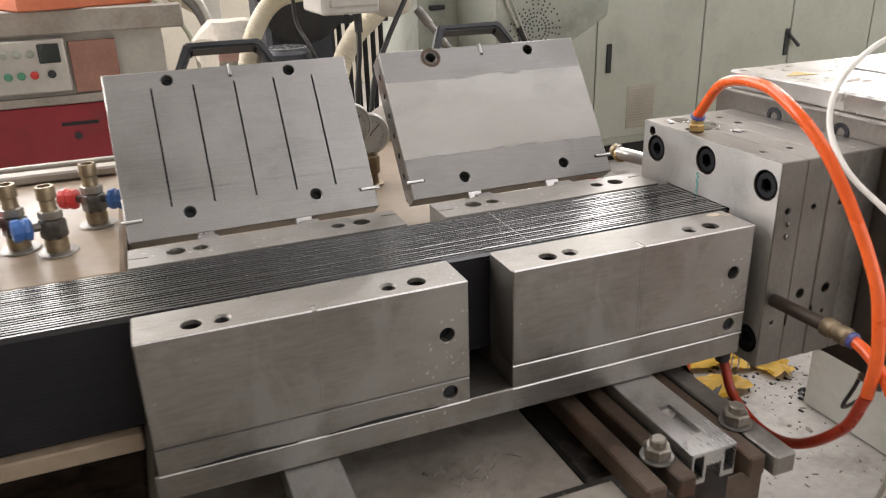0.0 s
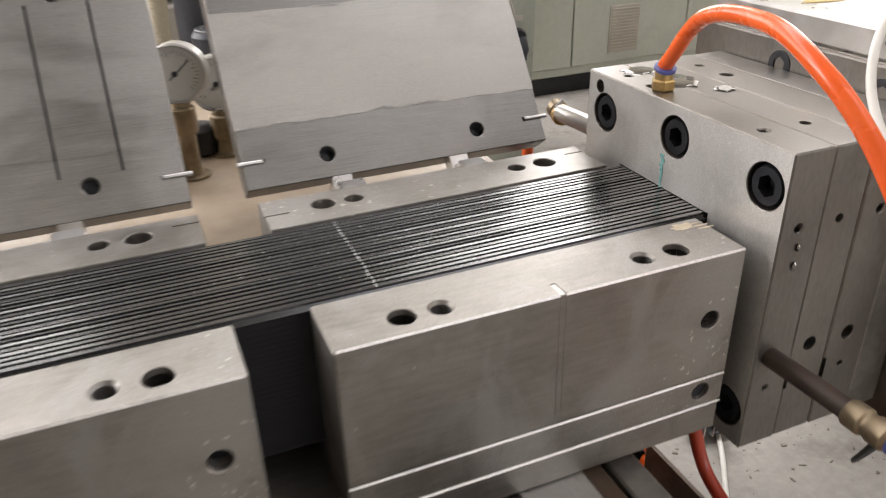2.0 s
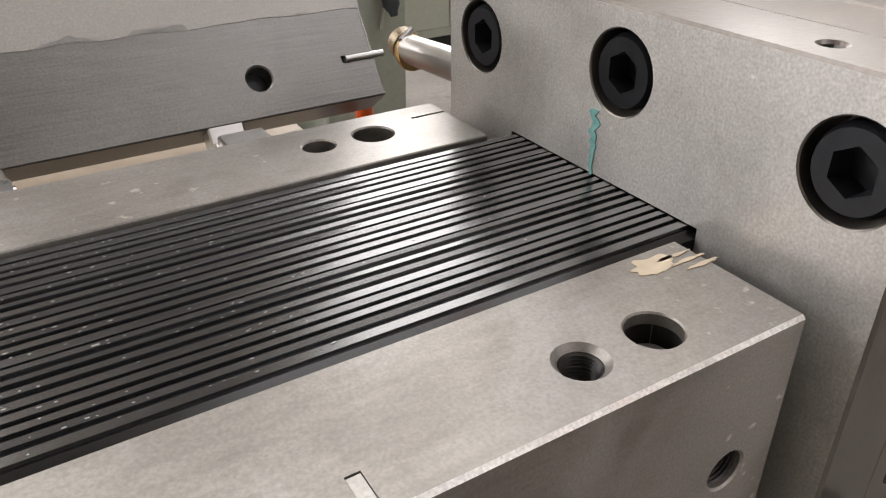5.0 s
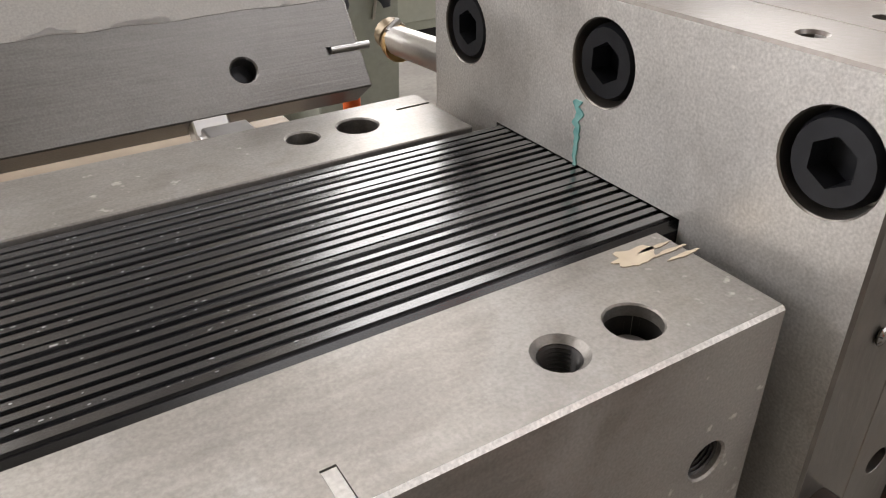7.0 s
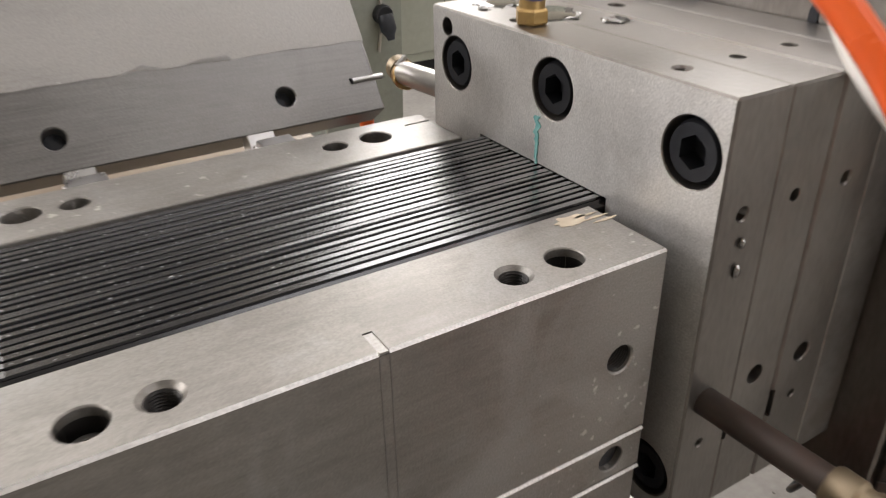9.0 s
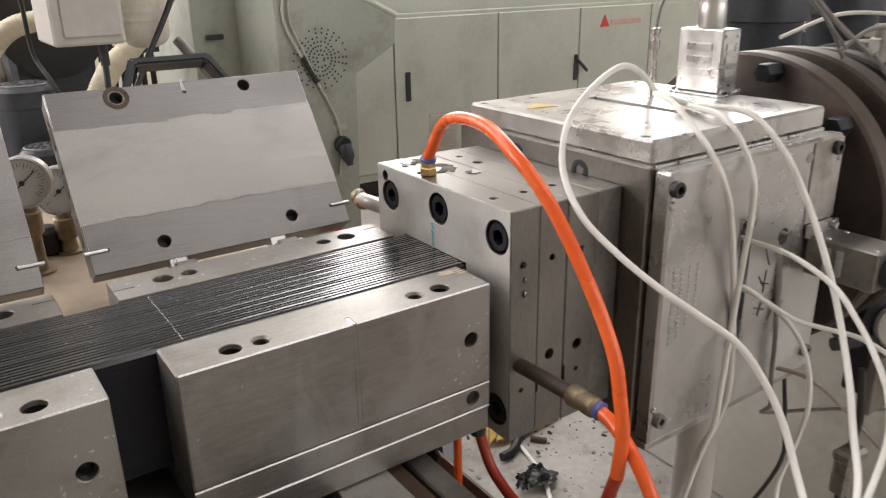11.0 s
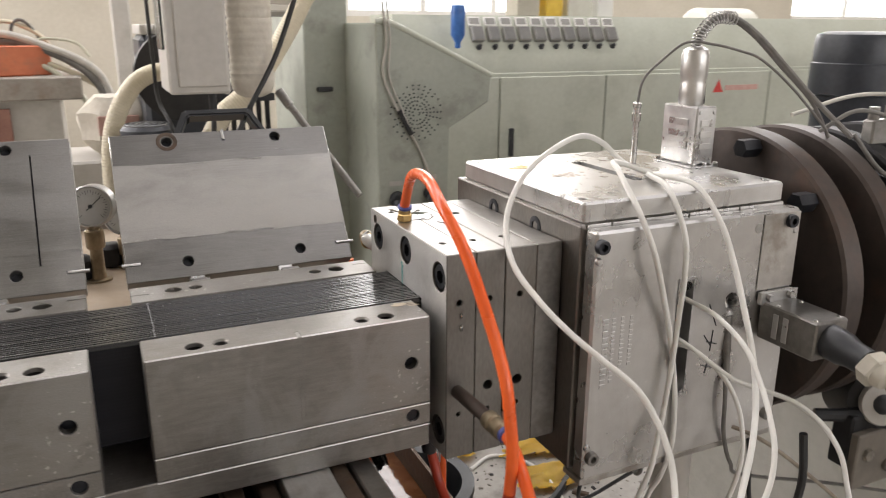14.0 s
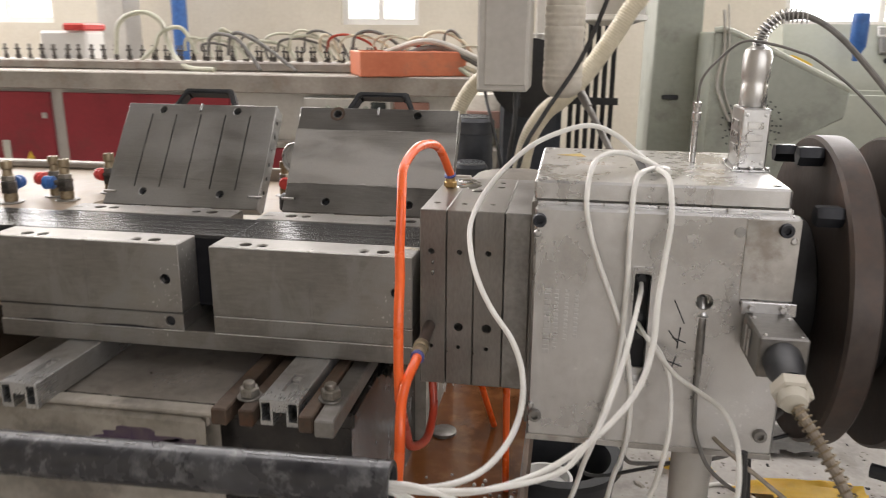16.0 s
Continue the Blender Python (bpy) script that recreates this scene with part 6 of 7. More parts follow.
film_scrap("yellow_film", 0.93, 1.12, 0.42, 0.16, YELLOW, "crumpled yellow plastic film on the floor", 1.0)
film_scrap("yellow_film", 1.12, 1.00, 0.14, 0.22, YELLOW, "crumpled yellow plastic film on the floor", 4.0)
film_scrap("grey_scrap", 0.92, 1.42, 0.34, 0.2, CABLE, "crumpled grey plastic scrap on the floor", 7.0)
bm = bmesh.new()
for k in range(700):
    x, y = 0.45 + random.random() ** 1.3 * 1.5, 0.3 + random.random() * 1.7
    q = random.uniform(0.001, 0.004) * (3 if k % 40 == 0 else 1)
    lathe(bm, [(q, 0), (q * 0.7, q * 0.5), (0, q * 0.6)], Matrix.Translation((x, y, 0)) @ Matrix.Rotation(k, 4, "Z") @ Matrix.Diagonal((random.uniform(1, 3), 1, 1, 1)), 5)
solo("floor_debris", bm, DIRT, "dark crumbs and scraps scattered on the floor", "debris", "stuff", smooth=False)


# ---- hoses, tubes and cables ----
def tube(name, label, pts, r, material, category="hose", group="", at=None):
    t = thing(name, label, category, at or pts[0], group)
    part("tube", sweep(pts, r, 12, 8), material, t)
    return t


upper = [(0.029, 0.147, 1.092), (0.018, 0.095, 1.140), (0.005, 0.020, 1.150), (-0.003, -0.037, 1.132), (0.001, -0.070, 1.105), (0.005, -0.094, 1.075), (0.008, -0.115, 1.044), (0.012, -0.132, 1.013), (0.014, -0.148, 0.980), (0.015, -0.156, 0.946), (0.016, -0.161, 0.908), (0.016, -0.158, 0.866)]
lower = [(0.016, -0.158, 0.866), (0.019, -0.137, 0.813), (0.016, -0.088, 0.762), (0.025, -0.026, 0.739), (0.026, 0.024, 0.755), (0.022, 0.042, 0.790), (0.018, 0.045, 0.815)]
hs = tube("orange_air_hose", "glossy orange hose looping from the die top to its underside", upper, 0.0062, ORANGE)
# Dark red holds both the hose's stain and the shadow on its lower loop.
part("stained_shaded_end", sweep(lower, 0.0062, 12, 8), RED_HOSE, hs, "lower end of the hose, dark red from stain and shade")
ft = part("brass_fitting", hexagon(bmesh.new(), (0.029, 0.147, 1.0722), (0, 0, 1), 0.017, 0.009), BRASS, hs, "hexagonal brass push-in fitting")
part("fitting_neck", lathe(bmesh.new(), [(0.0075, 0), (0.0075, 0.006), (0.006, 0.007)], Matrix.Translation((0.029, 0.147, 1.0812)), 18), BRASS, ft)
part("elbow", lathe(bmesh.new(), [(0.0085, 0), (0.0095, 0.004), (0.0095, 0.022)], Matrix.Translation((0.018, 0.045, 0.800)), 16), BLACK_PL, hs)
BLUE_DK = surface("dark_blue_plastic", (0.05, 0.06, 0.20), (0.08, 0.10, 0.32), 30, 0.4)
part("release_ring", lathe(bmesh.new(), [(0.0080, 0), (0.0092, 0.001), (0.0090, 0.003), (0.0066, 0.0035)], axis_to((0.0288, 0.1465, 1.0885), (-0.1, -0.35, 1)), 18), BLUE_DK, ft)

sd = thing("side_water_hose", "orange hose on a brass union and a dark steel stub pipe", "hose", (0.027, -0.014, 0.908))
part("steel_stub", rod((0.027, -0.0135, 0.908), (0.030, -0.088, 0.908), 0.0078, 16), BROWN, sd)
un = part("brass_union", lathe(bmesh.new(), [(0.0095, 0), (0.0105, 0.002), (0.0105, 0.013), (0.009, 0.015), (0.009, 0.018), (0.0102, 0.020), (0.0102, 0.030), (0.008, 0.033)], axis_to((0.0298, -0.084, 0.908), (0.03, -1, -0.02)), 20), BRASS_D, sd)
part("release_ring", lathe(bmesh.new(), [(0.0082, 0), (0.0088, 0.001), (0.0088, 0.005), (0.0066, 0.006)], axis_to((0.031, -0.117, 0.907), (0.03, -1, -0.05)), 18), BLUE_DK, un)
part("tube", sweep([(0.031, -0.121, 0.907), (0.030, -0.137, 0.903), (0.026, -0.160, 0.893), (0.024, -0.179, 0.876), (0.025, -0.194, 0.852), (0.026, -0.203, 0.82), (0.024, -0.21, 0.77), (0.02, -0.21, 0.68), (0.02, -0.20, 0.5), (0.06, -0.14, 0.2), (0.12, -0.05, 0.008)], 0.0064, 12, 8), ORANGE, sd)
tube("rear_water_hose", "orange hose hanging down behind the die", [(0.118, 0.215, 0.822), (0.119, 0.222, 0.75), (0.120, 0.226, 0.68), (0.122, 0.228, 0.56), (0.124, 0.225, 0.50)], 0.0062, ORANGE)

WT = "white plastic vacuum tube hanging round the heater housing"
TUBES = [
    [(0.335, 0.02, 1.127), (0.302, 0.060, 1.140), (0.263, 0.062, 1.170), (0.224, 0.057, 1.180), (0.168, 0.046, 1.161), (0.129, 0.037, 1.131), (0.098, 0.009, 1.095), (0.084, -0.033, 1.060), (0.091, -0.076, 1.031), (0.106, -0.114, 1.006), (0.126, -0.146, 0.984), (0.152, -0.171, 0.958), (0.166, -0.191, 0.927), (0.167, -0.215, 0.894), (0.154, -0.240, 0.864), (0.128, -0.270, 0.845), (0.088, -0.299, 0.842), (0.030, -0.310, 0.842)],
    [(0.330, 0.03, 1.127), (0.278, 0.050, 1.146), (0.240, -0.008, 1.145), (0.229, -0.063, 1.109), (0.235, -0.085, 1.069), (0.250, -0.086, 1.025), (0.270, -0.080, 0.974), (0.288, -0.074, 0.920), (0.297, -0.074, 0.866), (0.299, -0.074, 0.808), (0.293, -0.066, 0.758), (0.283, -0.05, 0.703), (0.26, -0.02, 0.5), (0.24, 0.02, 0.01)],
    [(0.335, 0.06, 1.127), (0.310, 0.02, 1.131), (0.288, -0.040, 1.127), (0.282, -0.080, 1.082), (0.282, -0.086, 1.034), (0.282, -0.083, 0.985), (0.281, -0.081, 0.935), (0.276, -0.082, 0.887), (0.266, -0.086, 0.839), (0.254, -0.090, 0.791), (0.240, -0.082, 0.736), (0.22, -0.06, 0.6), (0.26, 0.05, 0.30)],
    [(0.335, 0.05, 1.127), (0.318, 0.008, 1.133), (0.326, -0.044, 1.129), (0.327, -0.089, 1.092), (0.319, -0.124, 1.050), (0.312, -0.151, 1.009), (0.308, -0.173, 0.966), (0.295, -0.196, 0.926), (0.267, -0.223, 0.895), (0.231, -0.250, 0.871), (0.191, -0.278, 0.856), (0.146, -0.298, 0.846), (0.101, -0.308, 0.842), (0.030, -0.309, 0.840)],
    [(0.3025, -0.05, 0.999), (0.300, -0.080, 0.999), (0.293, -0.130, 0.999), (0.283, -0.183, 0.985), (0.273, -0.218, 0.960), (0.263, -0.243, 0.937), (0.252, -0.263, 0.913), (0.235, -0.277, 0.887), (0.209, -0.285, 0.862), (0.15, -0.30, 0.848), (0.09, -0.312, 0.846), (0.03, -0.312, 0.846)],
    [(0.3025, -0.05, 0.945), (0.310, -0.075, 0.938), (0.325, -0.095, 0.923), (0.346, -0.116, 0.905), (0.372, -0.137, 0.895), (0.392, -0.166, 0.889), (0.400, -0.200, 0.876), (0.401, -0.228, 0.852), (0.398, -0.244, 0.822), (0.392, -0.262, 0.79), (0.375, -0.30, 0.735), (0.33, -0.33, 0.69), (0.26, -0.33, 0.68), (0.18, -0.32, 0.73), (0.10, -0.312, 0.81), (0.03, -0.305, 0.838)],
    [(0.3025, -0.05, 0.935), (0.314, -0.072, 0.934), (0.328, -0.088, 0.922), (0.337, -0.114, 0.903), (0.339, -0.135, 0.877), (0.338, -0.147, 0.845), (0.333, -0.153, 0.812), (0.325, -0.15, 0.77), (0.30, -0.15, 0.71), (0.22, -0.22, 0.70), (0.13, -0.29, 0.78), (0.03, -0.309, 0.843)],
]
for i, pts in enumerate(TUBES):
    tube("vacuum_tube", WT if i < 4 else "thin white plastic tube from the slot of the heater housing", pts, 0.0034 if i < 4 else 0.0029, WHITE_TUBE, "plastic tube", "white tubes")
tube("vacuum_tube", "loose loop of white tube at the pipe's mouth", [(0.03, -0.309, 0.847), (0.07, -0.315, 0.85), (0.11, -0.31, 0.835), (0.12, -0.30, 0.81), (0.09, -0.295, 0.80), (0.06, -0.30, 0.825), (0.03, -0.305, 0.835)], 0.0032, WHITE_TUBE, "plastic tube", "white tubes")
tube("vacuum_tube", "white tube lying on the floor", [(0.62, 1.10, 0.006), (0.72, 1.14, 0.006), (0.80, 1.05, 0.006), (0.80, 0.9, 0.006), (0.74, 0.7, 0.006), (0.6, 0.5, 0.006)], 0.006, WHITE_TUBE, "plastic tube", "white tubes")

# armoured cables of the two plugs
c1 = thing("plug_cable", "grey plug cable with a wire spring guard", "cable", (0.445, 0.108, 1.283))
arch = [(0.444, 0.107, 1.283), (0.448, 0.104, 1.303), (0.468, 0.10, 1.322), (0.498, 0.096, 1.322), (0.533, 0.086, 1.30), (0.570, 0.065, 1.258), (0.602, 0.035, 1.212), (0.628, -0.01, 1.165)]
part("cable_core", sweep(arch, 0.0038, 8, 8), CABLE, c1)
part("cable_core", sweep([(x + 0.006, y + 0.012, z - 0.002) for x, y, z in arch[2:-1]] + [(0.632, 0.03, 1.16)], 0.003, 8, 8), CABLE, c1)
part("spring_guard", coil(arch[:4], 0.0085, 0.0010, 17), CHROME, c1)
tube("probe_cable", "thin dark braided probe cable", [(0.379, 0.142, 1.205), (0.381, 0.135, 1.24), (0.399, 0.119, 1.268), (0.423, 0.103, 1.290), (0.451, 0.084, 1.288), (0.478, 0.062, 1.280), (0.503, 0.045, 1.268), (0.55, 0.03, 1.23), (0.60, 0.01, 1.175)], 0.0018, CABLE, "cable")
c2 = thing("plug_cable", "pale plug cable with a bright wire spring guard", "cable", (0.44, -0.24, 0.935))
run = [(0.443, -0.228, 0.942), (0.450, -0.245, 0.930), (0.462, -0.262, 0.913), (0.474, -0.278, 0.893), (0.488, -0.294, 0.868), (0.505, -0.312, 0.84), (0.53, -0.335, 0.80), (0.60, -0.38, 0.70), (0.8, -0.45, 0.3), (0.9, -0.45, 0.01)]
CABLE_PALE = surface("grimy_pale_cable", (0.20, 0.165, 0.125), (0.36, 0.31, 0.25), 30, 0.5)
part("cable_core", sweep(run, 0.0054, 10, 8), CABLE_PALE, c2)
part("spring_guard", coil(run[:5], 0.0080, 0.0010, 16), BRASS_D, c2)

for pts, r, m, lab in (
    ([(0.377, -0.074, 0.89), (0.377, -0.078, 0.85), (0.385, -0.075, 0.80), (0.42, -0.06, 0.74), (0.52, 0.0, 0.66), (0.75, 0.0, 0.58), (1.0, -0.05, 0.50), (1.07, -0.1, 0.45), (1.06, -0.335, 0.01)], 0.0028, CABLE, "thin dark cable hanging under the heater housing"),
    ([(0.30, 0.0, 0.80), (0.30, -0.02, 0.74), (0.34, 0.03, 0.70), (0.46, 0.06, 0.71), (0.52, 0.05, 0.79)], 0.003, CABLE, "thin dark cable hanging under the heater housing"),
    ([(0.24, 0.0, 0.80), (0.235, 0.02, 0.72), (0.26, 0.05, 0.66), (0.34, 0.05, 0.68), (0.44, 0.03, 0.73), (0.53, 0.04, 0.76)], 0.0028, CABLE_B, "thin black cable hanging under the heater housing"),
    ([(0.455, -0.05, 0.785), (0.46, -0.06, 0.70), (0.47, -0.05, 0.60), (0.52, 0.1, 0.3), (0.6, 0.3, 0.01)], 0.003, CABLE_B, "thin black cable hanging under the heater housing"),
):
    tube("hanging_cable", lab, pts, r, m, "cable", "cables under the extruder")
for k, (dx, dz) in enumerate(((0, 0), (0.008, -0.012), (0.014, 0.004))):
    pts = [(0.672 + dx, -0.04, 0.93 + dz), (0.668 + dx, -0.12, 0.87 + dz), (0.695 + dx, -0.17, 0.775 + dz * 2), (0.80, -0.22, 0.685 + dz * 3), (0.93, -0.29, 0.62 + dz * 3), (1.04, -0.335, 0.60 + dz * 3), (1.3, -0.335, 0.61 + dz * 3)]
    tube("plug_lead", "dusty twisted lead slung along the extruder base", pts, 0.0026, LEAD, "cable", "leads under the plug")
for k in range(3):
    o = 0.007 * k
    tube("plug_lead", "dark lead hanging down to the floor", [(0.672 + o, -0.06, 0.90), (0.660 + o, -0.13, 0.82), (0.685 + o * 1.4, -0.19, 0.72), (0.751 + o, -0.205, 0.618), (0.861 + o * 2, -0.21, 0.459), (0.95 + o, -0.23, 0.25), (1.0, -0.25 - o, 0.006)], 0.0030, LEAD, "cable", "leads under the plug")
tube("thin_lead", "thin grey lead hanging in a slack line", [(0.40, -0.04, 0.80), (0.427, -0.1, 0.795), (0.551, -0.1, 0.697), (0.708, -0.1, 0.561), (0.814, -0.1, 0.50), (0.983, -0.1, 0.393), (1.055, -0.12, 0.36), (1.055, -0.3, 0.01)], 0.0028, CABLE_PALE, "cable")


def heater_clip(x, y, z, lean):
    """A small ceramic connector that hangs on a wire."""
    g = thing("wire_connector", "grimy two-pin wire connector hanging on a dark wire", "connector", (x, y, z))
    m = Matrix.Translation((x, y, z)) @ Matrix.Rotation(lean, 4, "Y") @ Matrix.Scale(1.4, 4)
    part("wire", turned(m, sweep([(0, 0, 0.028), (0.002, 0, 0.06), (-0.002, 0.004, 0.10)], 0.0035, 8, 6)), CABLE_B, g)
    part("body", turned(m, box(bmesh.new(), -0.012, 0.012, -0.008, 0.008, -0.018, 0.020, 0.003)), STEEL_G, g)
    part("collar", turned(m, box(bmesh.new(), -0.0145, 0.0145, -0.009, 0.009, 0.014, 0.026, 0.003)), STEEL_G, g)
    for u in (-0.006, 0.006):
        part("pin", turned(m, rod((u, 0, -0.018), (u, 0, -0.026), 0.0025, 8)), BLACK_PL, g)


heater_clip(0.415, -0.17, 0.700, 0.05)
heater_clip(0.575, -0.21, 0.732, 0.45)
bk = thing("base_bracket", "grey bracket plate with two bolts under the ring valve", "bracket", (0.631, -0.09, 0.659))
part("plate", B(0.640, 0.732, -0.088, -0.074, 0.652, 0.742, 0.002), BARREL, bk)
for x, z in ((0.661, 0.709), (0.710, 0.681)):
    part("bolt", hexagon(bmesh.new(), (x, -0.088, z), (0, -1, 0), 0.017, 0.007), STEEL_G, bk)
part("arm", B(0.641, 1.062, -0.074, -0.04, 0.679, 0.764, 0.003), IRON, bk)
rv = thing("ring_valve", "dark valve with a white ring behind the plug", "valve", (0.70, -0.06, 0.79))
m = axis_to((0.69, -0.075, 0.78), (-0.45, -0.85, 0.25))
part("ring", lathe(bmesh.new(), [(0.018, 0), (0.031, 0.0), (0.033, 0.006), (0.031, 0.012), (0.018, 0.012)], m, 32), GREY_BOX, rv)
part("hub", lathe(bmesh.new(), [(0.02, -0.03), (0.02, 0.006), (0.012, 0.016), (0.006, 0.018), (0, 0.018)], m, 24), BLACK_PL, rv)
part("body", lathe(bmesh.new(), [(0.03, -0.10), (0.045, -0.09), (0.045, -0.004), (0.03, 0)], m, 24), IRON, rv)
part("lever", sweep([(0.69, -0.082, 0.772), (0.648, -0.055, 0.760), (0.612, -0.032, 0.757)], 0.010, 10, 6), BLACK_PL, rv)
part("arm", rod((0.70, -0.05, 0.79), (0.72, 0.02, 0.84), 0.03, 14), IRON, rv)
yt = thing("yellow_drum", "yellow steel drum beside the extruder", "drum", (1.30, -0.10, 0.66))
part("drum_wall", lathe(bmesh.new(), [(0.10, 0), (0.105, 0.01), (0.105, 0.11), (0.10, 0.12)], Matrix.Translation((1.24, -0.19, 0.661)), 28), YELLOW, yt)
part("drum_lid", lathe(bmesh.new(), [(0.106, 0.12), (0.106, 0.135), (0.09, 0.14), (0, 0.14)], Matrix.Translation((1.24, -0.19, 0.661)), 28), IRON, yt)

# drips and strings of water under the die
WDROP = surface("clear_water_drip", (0.55, 0.55, 0.55), (0.7, 0.7, 0.7), 40, 0.05, 0.3, 0.0)
b = bmesh.new()
random.seed(31)
for k in range(7):
    x, y = 0.06 + random.uniform(-0.03, 0.06), random.uniform(0.02, 0.2)
    rod((x, y, 0.822), (x + random.uniform(-0.003, 0.003), y, 0.822 - random.uniform(0.01, 0.05)), 0.0008, 6, b)
solo("water_drips", b, WDROP, "thin strings of water dripping from the die", "water", "stuff")

# orange hose that rises behind the calibrator
tube("orange_drain_hose", "short orange hose rising from the drain pan behind the calibrator", [(0.022, 0.362, 0.962), (0.023, 0.364, 0.90), (0.026, 0.375, 0.78), (0.05, 0.41, 0.64), (0.08, 0.45, 0.51)], 0.0064, ORANGE)
film_scrap("black_film", -0.052, 0.085, 0.034, 0.15, WET_IRON, "crumpled wet black film beside the bars", 2.5, 0.79)

# things round the suction hoses and the back of the hall
hd = thing("hopper_barrel", "pale hopper barrel with a rolled rim", "hopper", (0.42, 2.15, 1.3))
part("barrel_wall", lathe(bmesh.new(), [(0.07, 1.34), (0.13, 1.36), (0.13, 1.72), (0.12, 1.73)], Matrix.Translation((0.345, 2.25, 0)), 36), GREY_BOX, hd)
part("rim", lathe(bmesh.new(), [(0.12, 1.355), (0.14, 1.36), (0.14, 1.378), (0.13, 1.38)], Matrix.Translation((0.345, 2.25, 0)), 36), WHITE, hd)
part("arm", B(0.40, 0.62, 2.30, 2.66, 1.62, 1.70, 0.005), GREY_BOX, hd)
tube("dark_cable", "black cable slung beside the insulated sleeve", [(0.42, 1.70, 2.0), (0.34, 1.70, 1.55), (0.24, 1.70, 1.25), (0.12, 1.66, 1.05), (0.05, 1.62, 0.92), (0.02, 1.6, 0.75)], 0.008, CABLE_B, "cable")
tube("dark_cable", "black cable hanging in front of the control box", [(-0.135, 1.9, 6.9), (-0.13, 1.9, 4.0), (-0.124, 1.9, 2.0), (-0.12, 1.9, 1.353), (-0.117, 1.9, 1.2), (-0.113, 1.9, 1.08), (-0.085, 1.84, 1.0), (-0.04, 1.77, 0.85), (0.02, 1.72, 0.5), (0.03, 1.70, 0.01)], 0.006, CABLE_B, "cable")
mp = thing("metal_pipe", "galvanised pipe leaning by the suction hoses", "pipe", (0.3, 1.6, 1.0))
part("pipe", rod((0.24, 1.72, 1.10), (0.42, 1.50, 0.80), 0.011, 14), STEEL_OLD, mp)
part("collar", rod((0.235, 1.726, 1.108), (0.262, 1.693, 1.063), 0.015, 14), STEEL_OLD, mp)
tk = thing("vacuum_tank", "dusty beige vacuum tank with a bolted flange", "tank", (0.03, 1.15, 0.5))
part("tank_wall", lathe(bmesh.new(), [(0.17, 0.0), (0.18, 0.02), (0.18, 0.80), (0.17, 0.86), (0.12, 0.90), (0, 0.91)], Matrix.Translation((0.06, 1.25, 0)), 36), BARREL, tk)
part("bung", lathe(bmesh.new(), [(0.022, 0), (0.022, 0.02), (0.015, 0.03)], axis_to((0.0, 1.085, 0.82), (-0.3, -1, 0)), 14), RUST, tk)
sk = thing("white_sack", "white woven sack with faded red print on a cupboard", "sack", (-0.2, 2.85, 0.78))
bm = box(bmesh.new(), -0.36, -0.06, 2.7, 3.0, 0.78, 1.02, 0.07)
bmesh.ops.subdivide_edges(bm, edges=bm.edges, cuts=2, use_grid_fill=True)
for v in bm.verts:
    v.co += 0.02 * noise.noise_vector(v.co * 9)
part("sack_body", bm, CLOTH, sk)
part("print", B(-0.29, -0.13, 2.685, 2.697, 0.87, 0.95, 0.003), FADED_RED, sk)
solo("sack_shelf", B(-0.45, -0.125, 2.65, 3.1, 0.0, 0.775, 0.01), GREY_BOX, "low grey cupboard under the sack", "cupboard")
pst = thing("blue_pipe", "upright blue pipe against the wall", "pipe", (-3.6, 6.6, 0))
part("pipe", rod((-3.74, 6.5, 0), (-3.74, 6.5, 3.2), 0.075, 16), BLUE_PL, pst)
gp = thing("grey_post", "tall grey steel post by the wall", "post", (-3.7, 6.4, 0))
part("post", B(-4.52, -4.22, 6.3, 6.6, 0, 5.8, 0.01), GREY_BOX, gp)
wb = thing("parts_box", "white box with a red lid", "box", (-3.66, 4.6, 1.05))
part("box_body", B(-3.86, -3.46, 4.5, 4.75, 1.0455, 1.31, 0.02), WHITE, wb)
part("red_lid", B(-3.64, -3.46, 4.48, 4.77, 1.311, 1.365, 0.012), RED_PL, wb)
bt = thing("blue_bottle", "blue spray bottle hanging on a cord before the control desk", "bottle", (1.7, 3.25, 1.2))
part("bottle", lathe(bmesh.new(), [(0.038, 0), (0.04, 0.01), (0.04, 0.16), (0.016, 0.20), (0.016, 0.23), (0, 0.232)], Matrix.Translation((1.60, 3.25, 1.42)) @ Matrix.Rotation(math.pi, 4, "X"), 18), BLUE_PL, bt)
part("cord", rod((1.60, 3.25, 1.41), (1.60, 3.25, 6.99), 0.003, 6), CABLE_B, bt)
solo("yellow_tape", lathe(bmesh.new(), [(0.02, 0), (0.05, 0), (0.052, 0.004), (0.052, 0.044), (0.05, 0.048), (0.02, 0.048)], axis_to((1.15, 2.6, 1.165), (0.42, 0, 0.9)), 24), YELLOW, "roll of yellow tape on the console", "tape")
for k, (x, w, hh, mm) in enumerate(((2.15, 0.16, 0.14, CREAM_D), (2.36, 0.12, 0.20, YELLOW), (2.52, 0.18, 0.16, CREAM), (2.75, 0.12, 0.18, WHITE))):
    solo("carton", B(x, x + w, 3.55, 3.7, 1.3705, 1.3705 + hh, 0.004), mm, "small carton standing on the control desk", "carton", group="cartons on the desk")
cl = thing("wall_motor", "dusty cream motor with a round end by the wall", "motor", (5.6, 5.2, 0))
part("motor_body", rod((4.5, 4.6, 1.25), (5.1, 4.6, 1.25), 0.22, 24, None, 0.03), CREAM, cl)
part("stand", B(4.6, 5.0, 4.4, 4.8, 0, 1.05, 0.01), CREAM, cl)
gq = thing("hall_post", "light grey steel post of the hall", "post", (-0.03, 4.1, 0))
